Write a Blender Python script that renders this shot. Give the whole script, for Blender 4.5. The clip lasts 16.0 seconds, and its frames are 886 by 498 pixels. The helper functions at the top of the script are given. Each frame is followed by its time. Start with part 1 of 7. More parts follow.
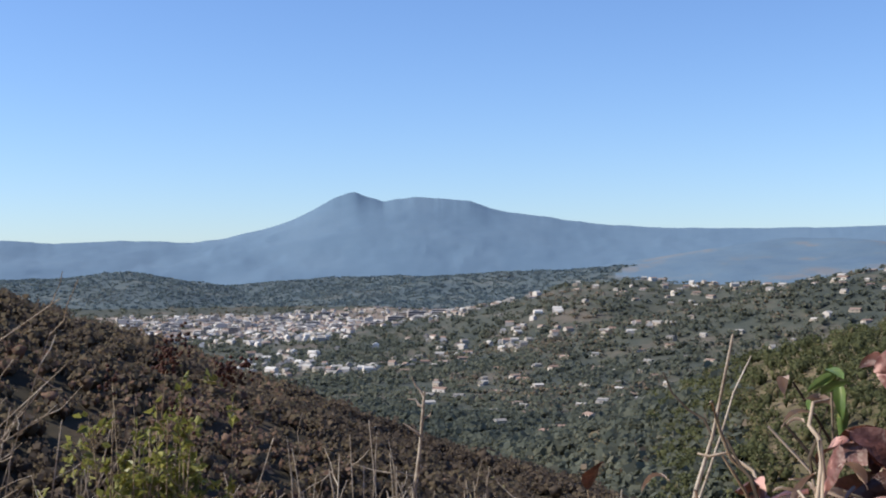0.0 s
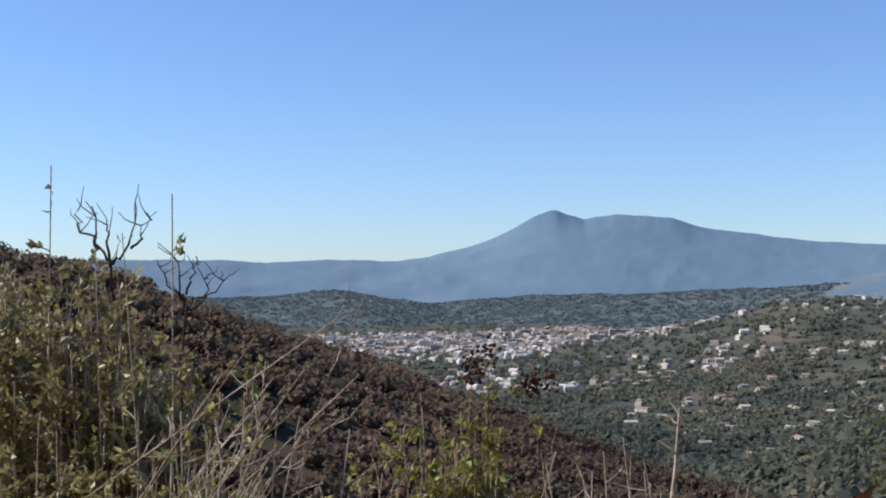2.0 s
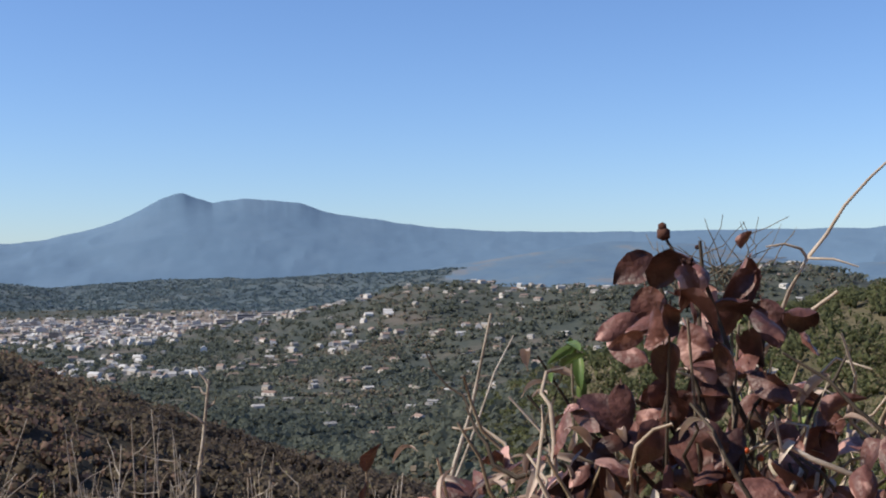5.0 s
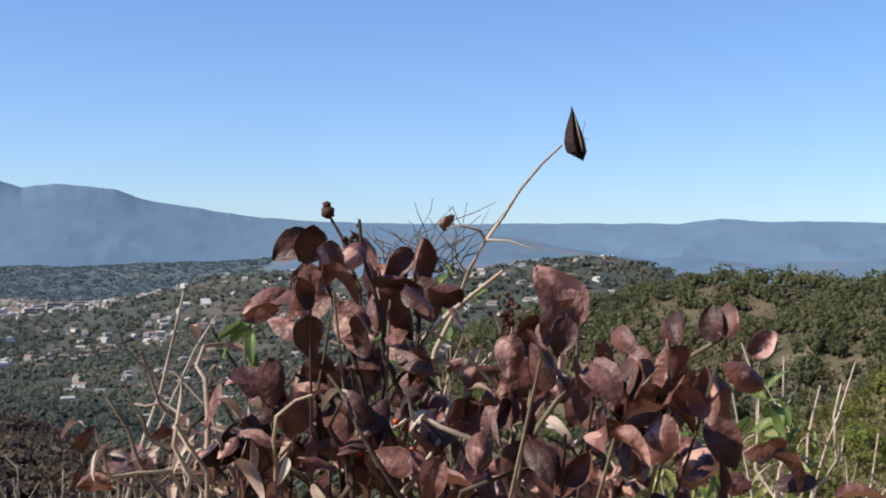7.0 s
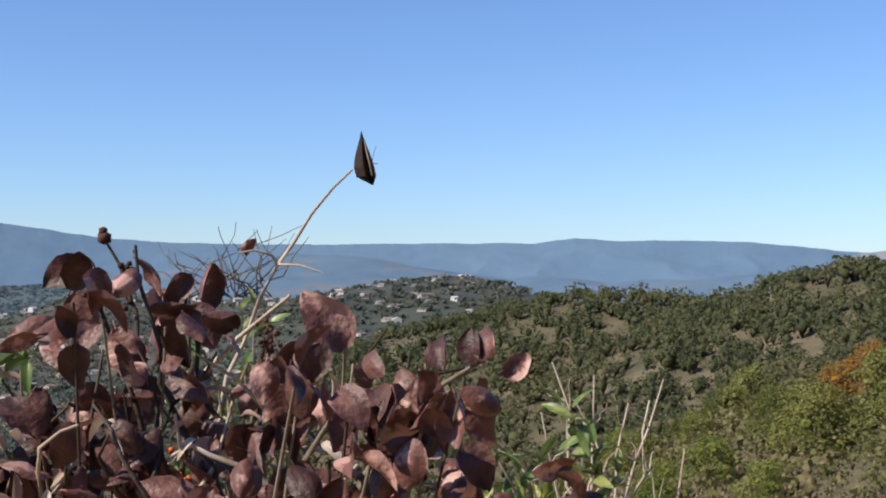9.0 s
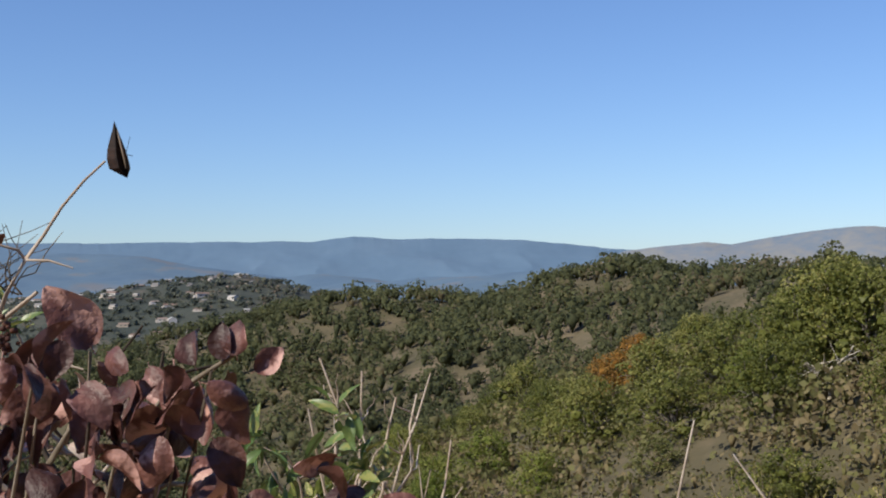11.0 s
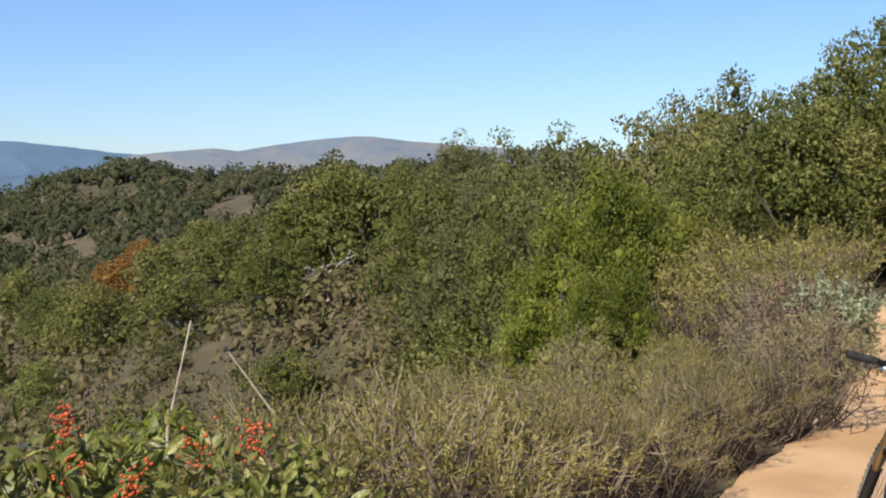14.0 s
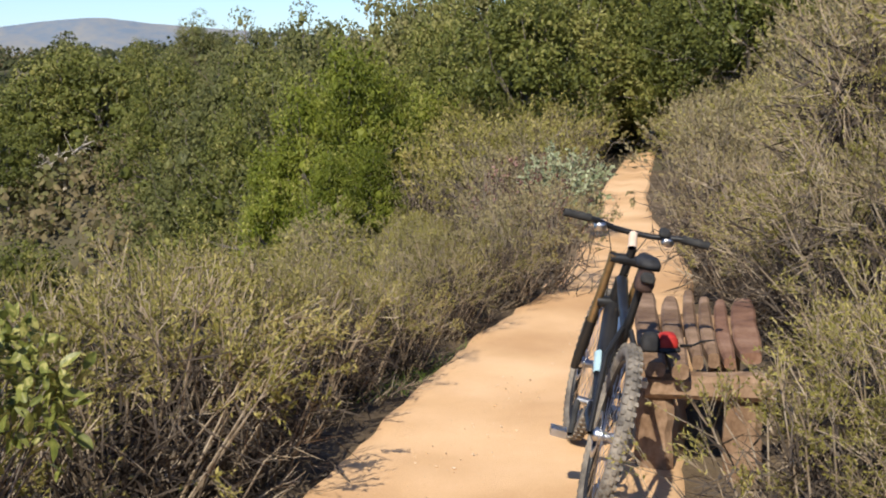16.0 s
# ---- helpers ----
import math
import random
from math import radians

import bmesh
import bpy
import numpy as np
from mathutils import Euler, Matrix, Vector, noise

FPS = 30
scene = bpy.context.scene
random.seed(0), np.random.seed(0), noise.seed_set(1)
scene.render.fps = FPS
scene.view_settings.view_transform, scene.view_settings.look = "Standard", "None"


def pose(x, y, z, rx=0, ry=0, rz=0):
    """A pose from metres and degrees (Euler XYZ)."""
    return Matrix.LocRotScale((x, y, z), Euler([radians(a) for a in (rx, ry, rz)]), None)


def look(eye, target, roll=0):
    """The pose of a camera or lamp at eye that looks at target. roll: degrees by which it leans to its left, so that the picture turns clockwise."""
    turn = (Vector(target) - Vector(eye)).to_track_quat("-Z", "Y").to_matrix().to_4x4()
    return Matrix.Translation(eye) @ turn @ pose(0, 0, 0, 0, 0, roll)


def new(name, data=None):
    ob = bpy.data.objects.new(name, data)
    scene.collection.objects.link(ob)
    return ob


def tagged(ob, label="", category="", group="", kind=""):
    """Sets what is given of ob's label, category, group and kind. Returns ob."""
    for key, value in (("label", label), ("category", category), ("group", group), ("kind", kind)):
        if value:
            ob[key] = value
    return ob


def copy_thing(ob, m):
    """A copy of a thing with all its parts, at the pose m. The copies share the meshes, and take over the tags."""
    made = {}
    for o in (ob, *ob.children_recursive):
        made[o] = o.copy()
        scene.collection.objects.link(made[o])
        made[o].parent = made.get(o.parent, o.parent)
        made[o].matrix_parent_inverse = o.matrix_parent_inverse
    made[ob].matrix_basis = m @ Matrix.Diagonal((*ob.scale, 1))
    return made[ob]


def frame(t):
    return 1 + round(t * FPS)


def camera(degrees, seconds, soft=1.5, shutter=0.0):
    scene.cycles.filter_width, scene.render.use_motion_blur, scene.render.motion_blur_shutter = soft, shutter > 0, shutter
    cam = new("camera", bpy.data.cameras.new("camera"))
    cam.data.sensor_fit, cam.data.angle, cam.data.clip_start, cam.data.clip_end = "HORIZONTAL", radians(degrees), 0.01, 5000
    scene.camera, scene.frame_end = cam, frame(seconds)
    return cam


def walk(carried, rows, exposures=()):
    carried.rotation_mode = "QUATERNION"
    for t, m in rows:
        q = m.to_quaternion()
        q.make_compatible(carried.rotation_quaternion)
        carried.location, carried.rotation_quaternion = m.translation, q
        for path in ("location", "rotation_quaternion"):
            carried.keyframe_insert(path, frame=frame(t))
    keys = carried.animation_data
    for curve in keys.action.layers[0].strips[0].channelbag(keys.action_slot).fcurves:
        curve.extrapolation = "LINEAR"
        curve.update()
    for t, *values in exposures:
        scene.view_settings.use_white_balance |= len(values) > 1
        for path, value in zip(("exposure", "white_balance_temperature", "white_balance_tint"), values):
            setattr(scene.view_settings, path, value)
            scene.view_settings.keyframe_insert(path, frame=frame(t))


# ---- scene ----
# The camera turns almost on the spot, carried by hand at eye height.
cam = camera(39.23, 16.0, soft=2.0)
# seconds, place, turn to the left, tilt up, lean
PATH = [
    (0.0, -0.145, 0.129, 1.684, 0.49, 1.14, 0.18),
    (0.5, -0.170, 0.121, 1.684, 3.54, 1.40, 0.35),
    (1.0, -0.190, 0.116, 1.682, 6.84, 1.23, 0.55),
    (1.5, -0.212, 0.123, 1.678, 8.85, 1.33, 0.06),
    (2.0, -0.227, 0.126, 1.679, 9.72, 2.00, 0.14),
    (2.5, -0.210, 0.105, 1.679, 7.60, 1.86, -0.20),
    (3.0, -0.177, 0.119, 1.676, 3.57, 1.87, -0.55),
    (3.5, -0.150, 0.130, 1.672, 0.04, 1.70, -0.23),
    (4.0, -0.128, 0.120, 1.670, -2.96, 1.76, -0.12),
    (6.5, 0.028, 0.072, 1.646, -12.87, 0.32, -0.11),
    (7.0, 0.061, 0.052, 1.647, -15.55, 0.84, -0.45),
    (7.5, 0.083, 0.042, 1.648, -18.58, 0.80, -0.34),
    (8.0, 0.094, 0.040, 1.652, -19.79, 1.44, -0.26),
    (10.5, 0.166, 0.003, 1.648, -28.67, 1.70, 0.57),
    (11.0, 0.147, 0.023, 1.647, -32.24, 1.67, 0.53),
    (11.5, 0.126, 0.027, 1.647, -36.96, 1.00, 0.20),
    (12.0, 0.121, 0.015, 1.640, -41.27, 0.63, -0.16),
    (12.5, 0.122, 0.002, 1.634, -45.40, -0.70, -0.40),
    (13.0, 0.124, -0.013, 1.631, -49.06, -1.90, -0.13),
    (13.5, 0.111, -0.039, 1.637, -51.83, -2.47, 0.05),
    (14.0, 0.114, -0.066, 1.636, -54.67, -2.76, -0.02),
    (14.5, 0.134, -0.099, 1.631, -58.24, -3.51, 0.43),
    (15.0, 0.140, -0.111, 1.614, -61.85, -3.78, -0.15),
    (15.5, 0.147, -0.127, 1.591, -64.29, -5.84, 0.30),
    (16.0, 0.167, -0.132, 1.557, -66.29, -8.08, 0.17),
]
# the camera's own exposure drifts a little as it turns from sky to hillside
EXPOSURE = [(0.0, 0.43), (1.5, 0.41), (4.0, 0.22), (6.5, 0.4), (8.0, 0.42), (10.5, 0.2), (12.3, 0.02), (13.0, 0.14), (13.5, 0.25), (14.0, 0.26), (15.0, 0.27), (16.0, 0.44)]
walk(cam, [(t, pose(x, y, z, 90 + p, r, w)) for t, x, y, z, w, p, r in PATH], EXPOSURE)

# ---- daylight: a clear autumn sky and one sun, ahead and to the side of the mountain ----
SUN_AZ, SUN_EL = -94.0, 42.0   # degrees clockwise from +y, degrees up
world = bpy.data.worlds.new("sky")
scene.world = world
world.use_nodes = True
wn = world.node_tree.nodes
sky = wn.new("ShaderNodeTexSky")
sky.sky_type, sky.sun_disc = "NISHITA", False
sky.sun_elevation, sky.sun_rotation = radians(SUN_EL), radians(SUN_AZ)
sky.air_density, sky.dust_density, sky.ozone_density = 1.0, 0.25, 3.0
wn["Background"].inputs[1].default_value = 0.095
tint = wn.new("ShaderNodeMix")
tint.data_type, tint.blend_type = "RGBA", "MULTIPLY"
tint.inputs[0].default_value = 1.0
tint.inputs[7].default_value = (0.83, 0.985, 1.29, 1)
world.node_tree.links.new(sky.outputs[0], tint.inputs[6])
world.node_tree.links.new(tint.outputs[2], wn["Background"].inputs[0])
sun = new("sun", bpy.data.lights.new("sun", "SUN"))
sun.data.energy, sun.data.angle, sun.data.color = 5.0, radians(0.5), (1.0, 0.92, 0.78)
sd = Vector((math.sin(radians(SUN_AZ)) * math.cos(radians(SUN_EL)), math.cos(radians(SUN_AZ)) * math.cos(radians(SUN_EL)), math.sin(radians(SUN_EL))))
sun.matrix_world = look(sd * 50, (0, 0, 0))

# ---- materials ----
def material(name, colours, scale=4.0, fine=60.0, rough=0.9, bump=0.3, bump_dist=0.02, translucent=0.0, spread="noise", metal=0.0, spec=0.3, coord="Object"):
    """A surface whose colour wanders between the given colours at two scales, with fine relief.
    spread: noise in space, or island / object for one tone per piece."""
    m = bpy.data.materials.new(name)
    m.use_nodes = True
    nt = m.node_tree
    n, l = nt.nodes, nt.links
    b = n["Principled BSDF"]
    b.inputs["Roughness"].default_value = rough
    b.inputs["Metallic"].default_value = metal
    b.inputs["Specular IOR Level"].default_value = spec
    tc = n.new("ShaderNodeTexCoord")
    big = n.new("ShaderNodeTexNoise")
    big.inputs["Scale"].default_value, big.inputs["Detail"].default_value = scale, 5
    small = n.new("ShaderNodeTexNoise")
    small.inputs["Scale"].default_value, small.inputs["Detail"].default_value = fine, 3
    for t in (big, small):
        l.new(tc.outputs[coord], t.inputs["Vector"])
    ramp = n.new("ShaderNodeValToRGB")
    while len(ramp.color_ramp.elements) < len(colours):
        ramp.color_ramp.elements.new(0.5)
    lo, hi = (0.32, 0.68) if spread == "noise" else (0.05, 0.95)
    for i, c in enumerate(colours):
        e = ramp.color_ramp.elements[i]
        e.position = lo + (hi - lo) * i / max(1, len(colours) - 1)
        e.color = (*c, 1)
    mix = n.new("ShaderNodeMath")
    mix.operation = "MULTIPLY_ADD"
    l.new(small.outputs["Fac"], mix.inputs[0])
    mix.inputs[1].default_value = 0.35
    add = n.new("ShaderNodeMath")
    add.operation = "ADD"
    if spread == "noise":
        l.new(big.outputs["Fac"], mix.inputs[2])
        add.inputs[1].default_value = -0.17
    else:
        src = n.new("ShaderNodeNewGeometry").outputs["Random Per Island"] if spread == "island" else n.new("ShaderNodeObjectInfo").outputs["Random"]
        l.new(src, mix.inputs[2])
        mix.inputs[1].default_value = 0.25
        add.inputs[1].default_value = -0.12
    l.new(mix.outputs[0], add.inputs[0])
    l.new(add.outputs[0], ramp.inputs[0])
    l.new(ramp.outputs[0], b.inputs["Base Color"])
    if bump:
        bp = n.new("ShaderNodeBump")
        bp.inputs["Strength"].default_value, bp.inputs["Distance"].default_value = bump, bump_dist
        l.new(small.outputs["Fac"], bp.inputs["Height"])
        l.new(bp.outputs[0], b.inputs["Normal"])
    if translucent:
        tr = n.new("ShaderNodeBsdfTranslucent")
        ms = n.new("ShaderNodeMixShader")
        ms.inputs[0].default_value = translucent
        l.new(ramp.outputs[0], tr.inputs[0])
        l.new(b.outputs[0], ms.inputs[1])
        l.new(tr.outputs[0], ms.inputs[2])
        l.new(ms.outputs[0], n["Material Output"].inputs[0])
    return m


M_dirt = material("trail_dirt", [(0.5, 0.3, 0.15), (0.62, 0.395, 0.21), (0.72, 0.48, 0.275)], 1.1, 160, 0.95, 0.45, 0.006)
M_soil = material("dry_soil_and_litter", [(0.05, 0.036, 0.022), (0.1, 0.072, 0.044), (0.15, 0.11, 0.068)], 2.0, 50, 1, 0.6, 0.03)
M_slope = material("dry_grass_slope", [(0.06, 0.054, 0.03), (0.095, 0.08, 0.046), (0.155, 0.12, 0.078)], 0.03, 0.6, 1, 0.4, 0.4)
M_scrub = material("brown_scrub_slope", [(0.03, 0.026, 0.017), (0.05, 0.04, 0.026), (0.085, 0.06, 0.04)], 0.03, 0.5, 1, 0.4, 0.5)
# valley floor greyed towards its trees, haze included in the colour
M_valley = material("wooded_valley_floor_hazed", [(0.034, 0.043, 0.039), (0.046, 0.054, 0.046), (0.06, 0.064, 0.052), (0.1, 0.088, 0.074)], 0.012, 0.11, 1, 0.3, 3.0)
M_townland = material("town_streets_and_yards", [(0.07, 0.068, 0.06), (0.13, 0.108, 0.092), (0.19, 0.155, 0.13), (0.26, 0.22, 0.19)], 0.012, 0.09, 1, 0.0)
# wooded hills behind the town, tinted blue in place of haze
M_hill = material("wooded_hill_with_painted_haze", [(0.05, 0.072, 0.086), (0.062, 0.086, 0.1), (0.074, 0.098, 0.108), (0.1, 0.115, 0.115)], 0.006, 0.06, 1, 0.3, 6.0)
# aerial haze is painted into the mountain's blue base colours
M_mount = material("mountain_with_painted_haze", [(0.095, 0.156, 0.23), (0.102, 0.165, 0.24), (0.11, 0.173, 0.247)], 0.004, 0.022, 1, 0.1, 10.0)
# colours brought near the mountain's: painted haze over most of the tan
M_hazy_tanhill = material("tan_hill_with_painted_haze", [(0.082, 0.135, 0.2), (0.09, 0.144, 0.207), (0.097, 0.15, 0.207), (0.14, 0.155, 0.178)], 0.006, 0.03, 1, 0.3, 8.0)
# bare hills paled and blued in the colour, for haze
M_bare = material("bare_hills_with_painted_haze", [(0.13, 0.17, 0.22), (0.19, 0.20, 0.21), (0.24, 0.23, 0.20)], 0.003, 0.03, 1, 0.0)


def leaf_material(name, colours, clump=0.6, rough=0.6, translucent=0.3, spec=0.3, crinkle=0.0):
    """Foliage: one tone per leaf, drifting from clump to clump."""
    m = bpy.data.materials.new(name)
    m.use_nodes = True
    n, l = m.node_tree.nodes, m.node_tree.links
    b = n["Principled BSDF"]
    b.inputs["Roughness"].default_value, b.inputs["Specular IOR Level"].default_value = rough, spec
    tc, geo, info = n.new("ShaderNodeTexCoord"), n.new("ShaderNodeNewGeometry"), n.new("ShaderNodeObjectInfo")
    big = n.new("ShaderNodeTexNoise")
    big.inputs["Scale"].default_value, big.inputs["Detail"].default_value = clump, 3
    l.new(tc.outputs["Object"], big.inputs["Vector"])
    a = n.new("ShaderNodeMath")
    a.operation = "MULTIPLY_ADD"
    a.inputs[1].default_value = 0.38
    l.new(geo.outputs["Random Per Island"], a.inputs[0])
    l.new(big.outputs["Fac"], a.inputs[2])
    c = n.new("ShaderNodeMath")
    c.operation = "MULTIPLY_ADD"
    c.inputs[1].default_value = 0.3
    l.new(info.outputs["Random"], c.inputs[0])
    l.new(a.outputs[0], c.inputs[2])
    ramp = n.new("ShaderNodeValToRGB")
    while len(ramp.color_ramp.elements) < len(colours):
        ramp.color_ramp.elements.new(0.5)
    for i, col in enumerate(colours):
        e = ramp.color_ramp.elements[i]
        e.position, e.color = 0.5 + 0.62 * i / max(1, len(colours) - 1), (*col, 1)
        e.position = min(1.0, 0.45 + 0.75 * i / max(1, len(colours) - 1))
    l.new(c.outputs[0], ramp.inputs[0])
    l.new(ramp.outputs[0], b.inputs["Base Color"])
    if crinkle:
        veins, bump = n.new("ShaderNodeTexNoise"), n.new("ShaderNodeBump")
        veins.inputs["Scale"].default_value, veins.inputs["Detail"].default_value = 6.0, 4
        bump.inputs["Strength"].default_value, bump.inputs["Distance"].default_value = crinkle, 0.12
        l.new(tc.outputs["Object"], veins.inputs["Vector"])
        l.new(veins.outputs["Fac"], bump.inputs["Height"])
        l.new(bump.outputs[0], b.inputs["Normal"])
    tr, ms = n.new("ShaderNodeBsdfTranslucent"), n.new("ShaderNodeMixShader")
    ms.inputs[0].default_value = translucent
    l.new(ramp.outputs[0], tr.inputs[0])
    l.new(b.outputs[0], ms.inputs[1])
    l.new(tr.outputs[0], ms.inputs[2])
    l.new(ms.outputs[0], n["Material Output"].inputs[0])
    return m


L_bay = leaf_material("bay_leaves", [(0.075, 0.1, 0.01), (0.155, 0.187, 0.02), (0.255, 0.278, 0.04), (0.4, 0.39, 0.1)], 1.0, 0.5, 0.38)
L_oak = leaf_material("oak_leaves", [(0.055, 0.064, 0.014), (0.105, 0.118, 0.024), (0.175, 0.185, 0.04), (0.28, 0.265, 0.08)], 0.7, 0.55, 0.33)
L_pale = leaf_material("pale_shrub_leaves", [(0.072, 0.08, 0.025), (0.125, 0.132, 0.04), (0.185, 0.188, 0.062), (0.27, 0.245, 0.1)], 0.8, 0.6, 0.33)
L_chamise = leaf_material("chamise_leaves", [(0.112, 0.1, 0.027), (0.21, 0.19, 0.045), (0.32, 0.285, 0.074), (0.45, 0.38, 0.14)], 1.5)
L_dry = leaf_material("dry_brush_leaves", [(0.155, 0.13, 0.066), (0.255, 0.21, 0.105), (0.36, 0.3, 0.15), (0.36, 0.32, 0.12)], 1.5)
L_rust = leaf_material("russet_leaves", [(0.17, 0.1, 0.022), (0.29, 0.15, 0.03), (0.4, 0.2, 0.04)], 0.8, 0.6, 0.35)
# distant leaves, lightened and made translucent to soften contrast as haze does
L_wood = leaf_material("distant_wood_leaves", [(0.062, 0.072, 0.036), (0.095, 0.104, 0.048), (0.13, 0.136, 0.058), (0.18, 0.15, 0.085)], 0.02, 0.9, 0.45)
L_scrub = leaf_material("distant_scrub_leaves", [(0.082, 0.064, 0.052), (0.125, 0.096, 0.074), (0.168, 0.138, 0.088), (0.235, 0.155, 0.118)], 0.02, 0.9, 0.45)
# the grey-blue of haze is put into these leaf colours
L_far = leaf_material("far_leaves_with_painted_haze", [(0.085, 0.1, 0.085), (0.118, 0.132, 0.105), (0.155, 0.162, 0.12), (0.225, 0.18, 0.135)], 0.006, 0.9, 0.5)
# the blue in these leaf colours stands in for haze
L_back = leaf_material("farthest_leaves_with_painted_haze", [(0.105, 0.145, 0.165), (0.125, 0.168, 0.185), (0.15, 0.188, 0.195), (0.185, 0.2, 0.19)], 0.004, 0.9, 0.5)
L_toyon = leaf_material("toyon_leaves", [(0.045, 0.085, 0.02), (0.085, 0.14, 0.035), (0.14, 0.2, 0.06), (0.26, 0.27, 0.08)], 3.0, 0.4, 0.25, 0.5)
L_toyon_near = leaf_material("glossy_toyon_leaves", [(0.06, 0.078, 0.017), (0.12, 0.142, 0.03), (0.215, 0.228, 0.055), (0.38, 0.36, 0.12)], 3.0, 0.42, 0.3, 0.35)
L_small = leaf_material("small_shrub_leaves", [(0.09, 0.11, 0.03), (0.16, 0.185, 0.05), (0.23, 0.25, 0.085), (0.28, 0.26, 0.13)], 3.0, 0.5, 0.35)
# near-black and pinkish ends stand for shaded and sunlit leaves, strewn at random
L_dead = leaf_material("dead_leaves", [(0.02, 0.008, 0.007), (0.05, 0.02, 0.017), (0.165, 0.07, 0.057), (0.46, 0.265, 0.225)], 1.6, 0.5, 0.04, 0.4, 0.16)
M_bark = material("grey_bark", [(0.10, 0.08, 0.065), (0.17, 0.145, 0.12), (0.24, 0.21, 0.18)], 6, 90, 0.95, 0.5, 0.004)
M_twig = material("weathered_twig", [(0.17, 0.125, 0.08), (0.27, 0.21, 0.145), (0.37, 0.31, 0.23)], 14, 160, 0.9, 0.3, 0.002)
M_darkbark_and_shade = material("dark_bark_and_hollow_shade", [(0.035, 0.026, 0.02), (0.06, 0.046, 0.035), (0.10, 0.08, 0.06)], 6, 90, 0.95, 0.4, 0.004)
M_palewood = material("pale_dead_wood", [(0.3, 0.26, 0.2), (0.42, 0.37, 0.3), (0.5, 0.46, 0.38)], 8, 90, 0.9, 0.4, 0.003)
L_brush = leaf_material("slope_brush_leaves", [(0.08, 0.078, 0.03), (0.12, 0.12, 0.042), (0.165, 0.155, 0.058), (0.21, 0.165, 0.085)], 0.08, 0.8)
M_wood_dark = material("brown_brush_wood", [(0.1, 0.078, 0.055), (0.18, 0.145, 0.105), (0.27, 0.225, 0.175)], 10, 120, 0.9, 0.3, 0.002)
L_bay_mid = leaf_material("hillside_bay_leaves", [(0.075, 0.1, 0.016), (0.13, 0.165, 0.026), (0.19, 0.225, 0.04), (0.26, 0.265, 0.065)], 0.8, 0.6, 0.35)

# ---- building helpers ----
def mesh_of(name, verts, faces, mats, index=None, smooth=False):
    """A mesh from arrays: faces all triangles or all quads."""
    me = bpy.data.meshes.new(name)
    verts, faces = np.asarray(verts, np.float32), np.asarray(faces, np.int32)
    k = faces.shape[1]
    me.vertices.add(len(verts))
    me.vertices.foreach_set("co", verts.ravel())
    me.loops.add(faces.size)
    me.loops.foreach_set("vertex_index", faces.ravel())
    me.polygons.add(len(faces))
    me.polygons.foreach_set("loop_start", np.arange(0, faces.size, k, dtype=np.int32))
    for m in (mats if isinstance(mats, (list, tuple)) else [mats]):
        me.materials.append(m)
    if index is not None:
        me.polygons.foreach_set("material_index", np.asarray(index, np.int32))
    me.polygons.foreach_set("use_smooth", np.full(len(faces), smooth))
    me.update(calc_edges=True)
    return me


def polar(az, r):
    a = np.radians(az)
    return np.stack([r * np.sin(a), r * np.cos(a)], -1)


def rough_noise(x, y, size, octaves=4, seed=0):
    """Smooth value noise on arrays, about -1 to 1."""
    out, amp, tot = np.zeros_like(x, dtype=float), 1.0, 0.0
    for o in range(octaves):
        u, v = x / size + 17.3 * seed + 5.1 * o, y / size - 9.7 * seed + 3.3 * o
        iu, iv = np.floor(u), np.floor(v)
        fu, fv = u - iu, v - iv
        fu, fv = fu * fu * (3 - 2 * fu), fv * fv * (3 - 2 * fv)

        def lattice(a, b):
            s = np.sin(a * 127.1 + b * 311.7 + seed * 74.7) * 43758.5453
            return (s - np.floor(s)) * 2 - 1
        out += amp * ((lattice(iu, iv) * (1 - fu) + lattice(iu + 1, iv) * fu) * (1 - fv) + (lattice(iu, iv + 1) * (1 - fu) + lattice(iu + 1, iv + 1) * fu) * fv)
        tot += amp
        amp, size = amp * 0.5, size * 0.5
    return out / tot


